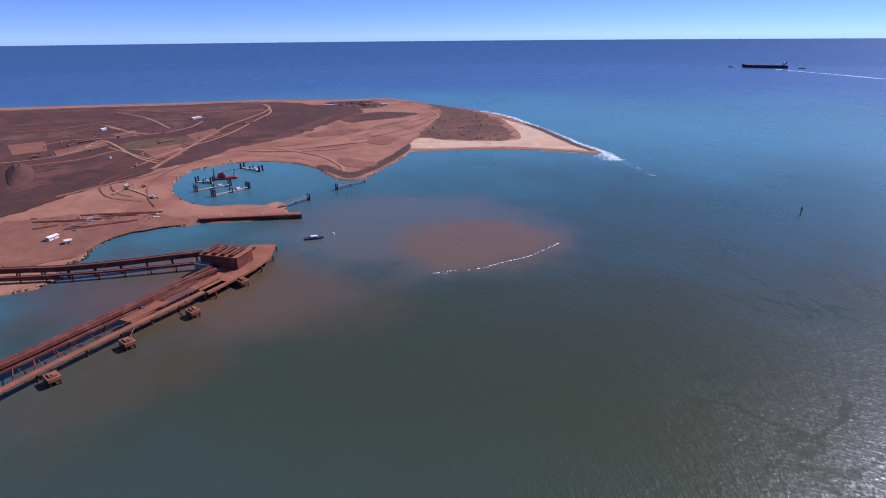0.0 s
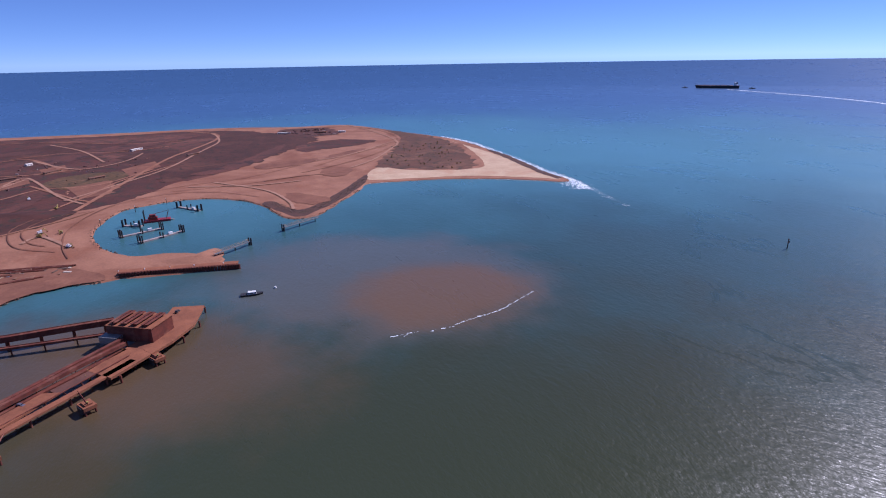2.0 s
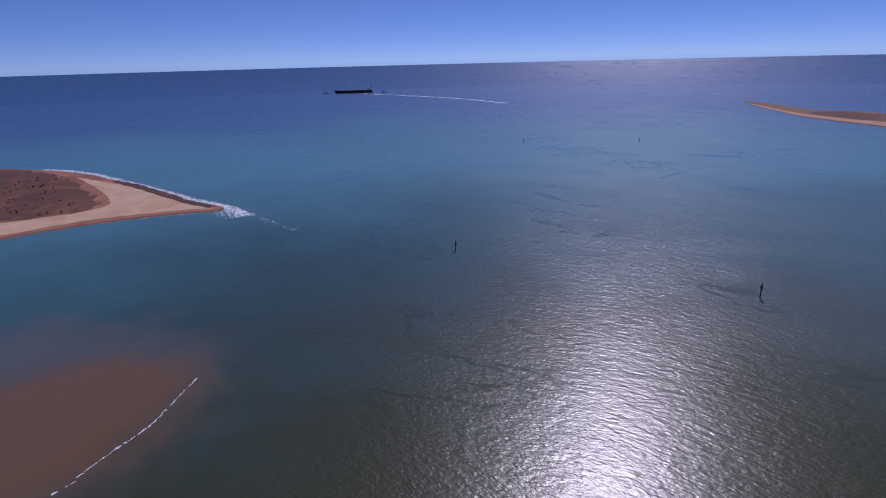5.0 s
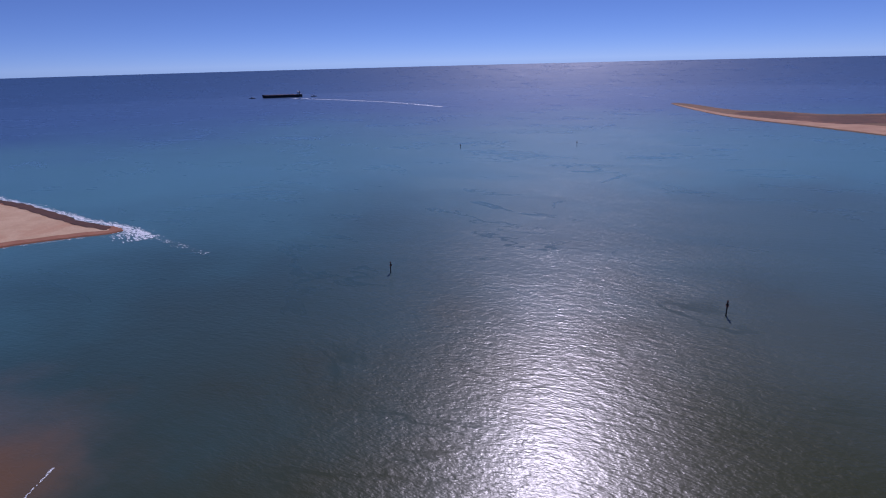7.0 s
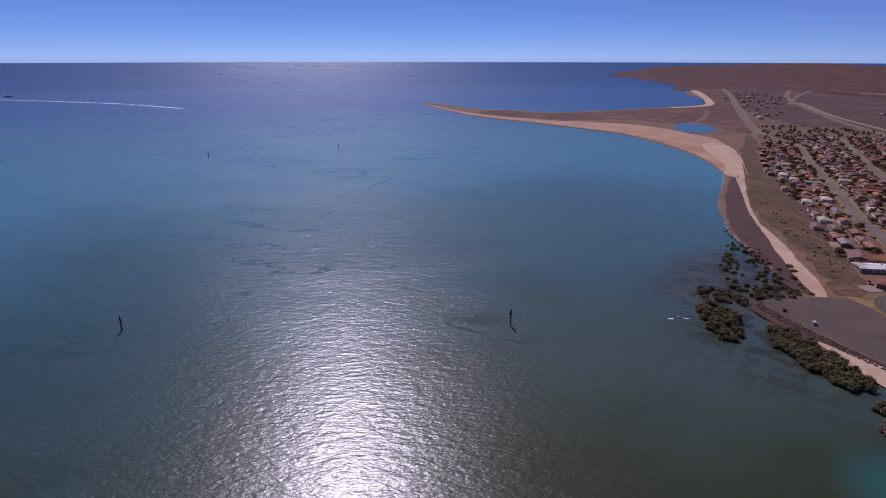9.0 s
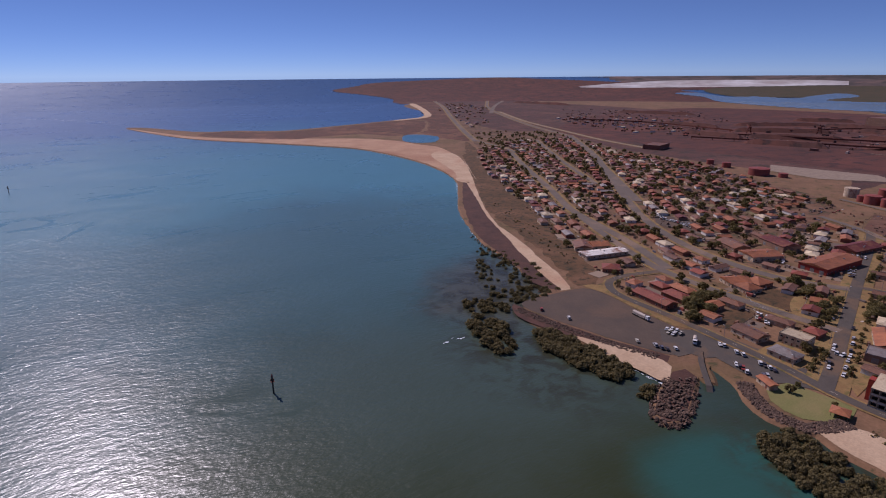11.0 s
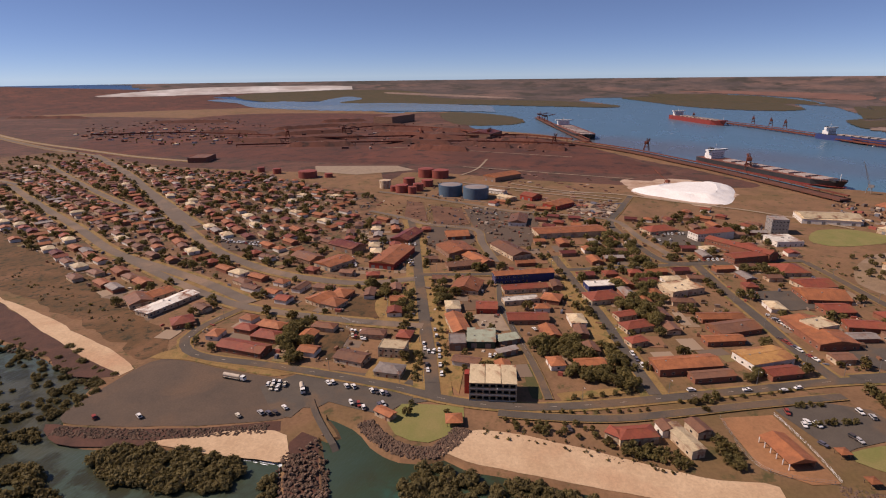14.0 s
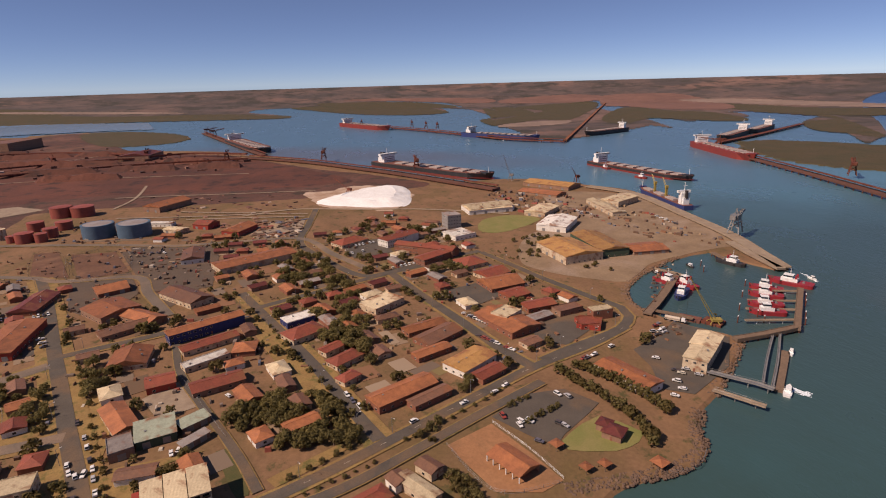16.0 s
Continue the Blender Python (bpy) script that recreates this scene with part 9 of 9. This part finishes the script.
ROCKM = [rock_mesh(i) for i in range(6)]
rng_r = random.Random(3)
arm = thing("breakwater", 0, 0, 0, 0, "stubby breakwater of piled grey-brown boulders", "breakwater")
gx, gy = [p[0] for p in GROYNE[:8]], [p[1] for p in GROYNE[:8]]
core = [(p[0], p[1]) for p in GROYNE[:8]]
made = 0
while made < 190:
    x, y = rng_r.uniform(min(gx) - 3, max(gx) + 3), rng_r.uniform(min(gy) - 3, max(gy) + 3)
    if not inside(x, y, core) and not any((x - a) ** 2 + (y - b) ** 2 < 9 for a, b in zip(gx, gy)):
        continue
    edge = min(math.hypot(x - a, y - b) for a, b in zip(gx, gy))
    ob = part("rock", rng_r.choice(ROCKM), None, arm, at=pose(x, y, LAND + min(1.0, edge * 0.12) - 0.1, rng_r.uniform(0, 40), rng_r.uniform(0, 40), rng_r.uniform(0, 360)) @ Matrix.Scale(rng_r.uniform(0.6, 1.15), 4))
    made += 1


def rubble(name, pts, width, n, lo, hi, label, z0=LAND, slope=0.0):
    """Loose boulders along a shore, joined."""
    line = smooth_line(pts, 3)
    s = Shape()
    for _ in range(n):
        i = rng_r.randrange(len(line) - 1)
        t = (line[i + 1] - line[i]).normalized()
        u = rng_r.uniform(-0.5, 0.5)
        p = line[i].lerp(line[i + 1], rng_r.random()) + Vector((-t.y, t.x)) * u * width
        m = pose(p.x, p.y, z0 - 0.1 + u * slope, rng_r.uniform(0, 60), rng_r.uniform(0, 60), rng_r.uniform(0, 360)) @ Matrix.Scale(rng_r.uniform(lo, hi), 4)
        me = rng_r.choice(ROCKM)
        s.add([m @ v.co for v in me.vertices], [tuple(f.vertices) for f in me.polygons])
    return tagged(new(name, s.mesh(name, ROCKS)), label, "rocks", kind="stuff")


rubble("rock_armour", [(199.8, 136.1), (183.7, 125.7), (169.7, 116.4)], 13, 520, 0.5, 1.1, "grey-brown boulders filling the breakwater", LAND)
rubble("rock_armour", [(228.0, 119.2), (219.8, 108.7), (214.9, 96.6), (215.5, 85.2), (222.4, 78.8), (236.7, 74.2)], 8, 1300, 0.5, 1.0, "sloping armour of dark boulders below the lawn", LAND + 0.1)
rubble("rock_armour", [(181.2, 251.9), (184.7, 235.2), (192.6, 205.5), (199.7, 186.1), (210.9, 159.6)], 7, 900, 0.5, 1.0, "boulders along the car park's edge", LAND)
rubble("rock_armour", [(239.8, -72.5), (238.3, -95.6), (239.0, -121.1), (245.5, -136.7), (258.6, -144.7), (271.4, -155.5)], 7, 650, 0.5, 1.1, "pale boulders armouring the point", LAND - 0.2)
rubble("rock_armour", [(279.5, -170.4), (294.8, -190.8), (314, -214), (325, -226)], 6, 200, 0.5, 1.1, "boulders below the jetty building", LAND - 0.2)
rubble("rock_armour", [(375, -198), (394, -198), (418, -208), (438, -231), (452, -253), (470, -290)], 6, 260, 0.6, 1.2, "red boulders round the boat basin", LAND - 0.2)
rubble("rock_armour", [(-315, -410), (-320, -396), (-332, -386), (-349, -394), (-366, -377), (-389, -375), (-412, -361), (-426, -336), (-423, -304)], 6, 420, 0.5, 1.0, "red boulders along the island's shore", LAND - 0.3)
rubble("rock_armour", [(-492, -297), (-521, -312), (-569, -323), (-616, -318), (-664, -301), (-686, -259), (-685, -215), (-654, -174), (-610, -151), (-555, -141), (-532, -131), (-538, -103), (-580, -69), (-628, -28)], 5, 420, 0.5, 1.0, "red boulders round the island basin", LAND - 0.3)
rubble("rock_armour", [(250, 421), (246, 394), (239, 355), (233, 306), (220.2, 266.2)], 14, 260, 0.5, 1.3, "scattered dark rocks on the shelf", SEA + 0.3)
rubble("rock_armour", [(200.6, 143.1), (179.0, 131.2), (165.9, 120.9), (165.4, 113.9), (171.0, 110.8), (181.7, 114.8), (199.1, 125.4)], 5, 420, 0.5, 1.0, "wet boulders at the foot of the breakwater", SEA + 0.5)
rubble("rock_armour", [(-616, -139), (-579, -129), (-551, -120), (-577, -85), (-636, -36), (-689, 1)], 9, 600, 0.5, 1.1, "dark red boulders along the island shore", LAND)
rubble("beach_wrack", [(234.1, 71.6), (236.9, 33.9), (234.1, 1.9), (232.5, -30.2)], 2, 120, 0.15, 0.4, "dark wrack along the beach", LAND + 0.1)


# ---------------------------------------------------------------- foam
def surf(pts, width, n, label, seed, zoff=0.05, size=1.0):
    """Broken streaks of foam lying along a line on the water."""
    rng = random.Random(seed)
    line = smooth_line(pts, 4)
    s = Shape()
    for _ in range(n):
        i = rng.randrange(len(line) - 1)
        t = (line[i + 1] - line[i]).normalized()
        p = line[i].lerp(line[i + 1], rng.random()) + Vector((-t.y, t.x)) * rng.gauss(0, 0.35) * width
        l, w = size * rng.uniform(0.5, 2.6), size * rng.uniform(0.12, 0.45)
        k = 7
        tt = t
        vs = []
        for a in range(k):
            an = 2 * math.pi * a / k
            u, v = l * math.cos(an) * rng.uniform(0.6, 1.1), w * math.sin(an) * rng.uniform(0.5, 1.2)
            vs.append((p.x + tt.x * u - tt.y * v, p.y + tt.y * u + tt.x * v, SEA + zoff + rng.uniform(0, 0.05)))
        s.add(vs, [tuple(range(k))])
    return tagged(new("foam", s.mesh("foam", FOAM)), label, "foam", kind="stuff")


surf([(-227.9, -95.3), (-230.8, -77.2), (-232.8, -58.8), (-241.1, -38.4), (-248.6, -20.2)], 0.8, 150, "thin broken line of white foam at the silt front", 1, size=0.6)
surf([(-232.1, -136.4), (-229.4, -119.8), (-226.0, -96.3)], 2.0, 16, "faint foam streak at the silt front", 2)
surf([(-1041, 296), (-982, 307), (-921, 308), (-831, 295), (-753, 283), (-668, 269), (-616, 258), (-576, 255), (-544, 251), (-501, 239)], 9, 1300, "white surf breaking round the sandy point", 3, size=2.2)
surf([(-547, 245), (-509, 240), (-469, 231), (-430, 221), (-397, 213)], 7, 110, "white surf trailing off the point", 4)
surf([(-662, -4), (-652, 49), (-635, 106), (-592, 168), (-553, 211)], 1.5, 160, "thin wash along the beach", 5)
surf([(379, 685), (332, 595), (293, 525), (268, 465), (248, 408), (241, 376)], 3.0, 300, "white wash along the rocky beach", 6)
surf([(382, 1099), (409, 929), (405, 795), (379, 685)], 2.0, 160, "thin white wash along the beach", 7)
surf([(195.3, 141.4), (176.9, 130.3), (165.9, 120.9), (165.4, 114.5), (170.6, 111.2)], 2.0, 130, "white wash round the breakwater", 8)
surf([(186.8, 199.5), (189.9, 177.1), (191.7, 152.0), (192.4, 138.6)], 1.5, 90, "white wash on the little beach", 9)
surf([(274.6, -211.5), (271.0, -212.8), (267.2, -214.7)], 4, 90, "white churned water behind the launch", 10)
surf([(389, -350), (401, -354), (408, -355)], 2, 60, "white wake of the speedboat", 11)
surf([(111.5, 232.4), (121.5, 236.5), (130.1, 234.7)], 5, 8, "loose foam patches on the water", 12)
surf([(-1800, 2190), (-1728, 2168), (-1394, 2064), (-1106, 1945), (-831, 1769)], 14, 1500, "long pale wake of the departing ship", 13, size=4.0)
surf([(-84, 2166), (-227, 2439), (-424, 2657), (-706, 2824)], 8, 150, "pale line of surf off the sand spit", 14, size=3.0)
mound("spoil_mound", [(-770, -525), (-818, -522), (-755, -492), (-676, -476), (-648, -485), (-669, -500)], 9.0, OREFIELD, "dark red spoil heap on the island", "spoil heap")
surf([(-544, 240), (-518, 238), (-491, 226)], 22, 260, "white foam where the swell breaks on the point", 15, size=1.8)
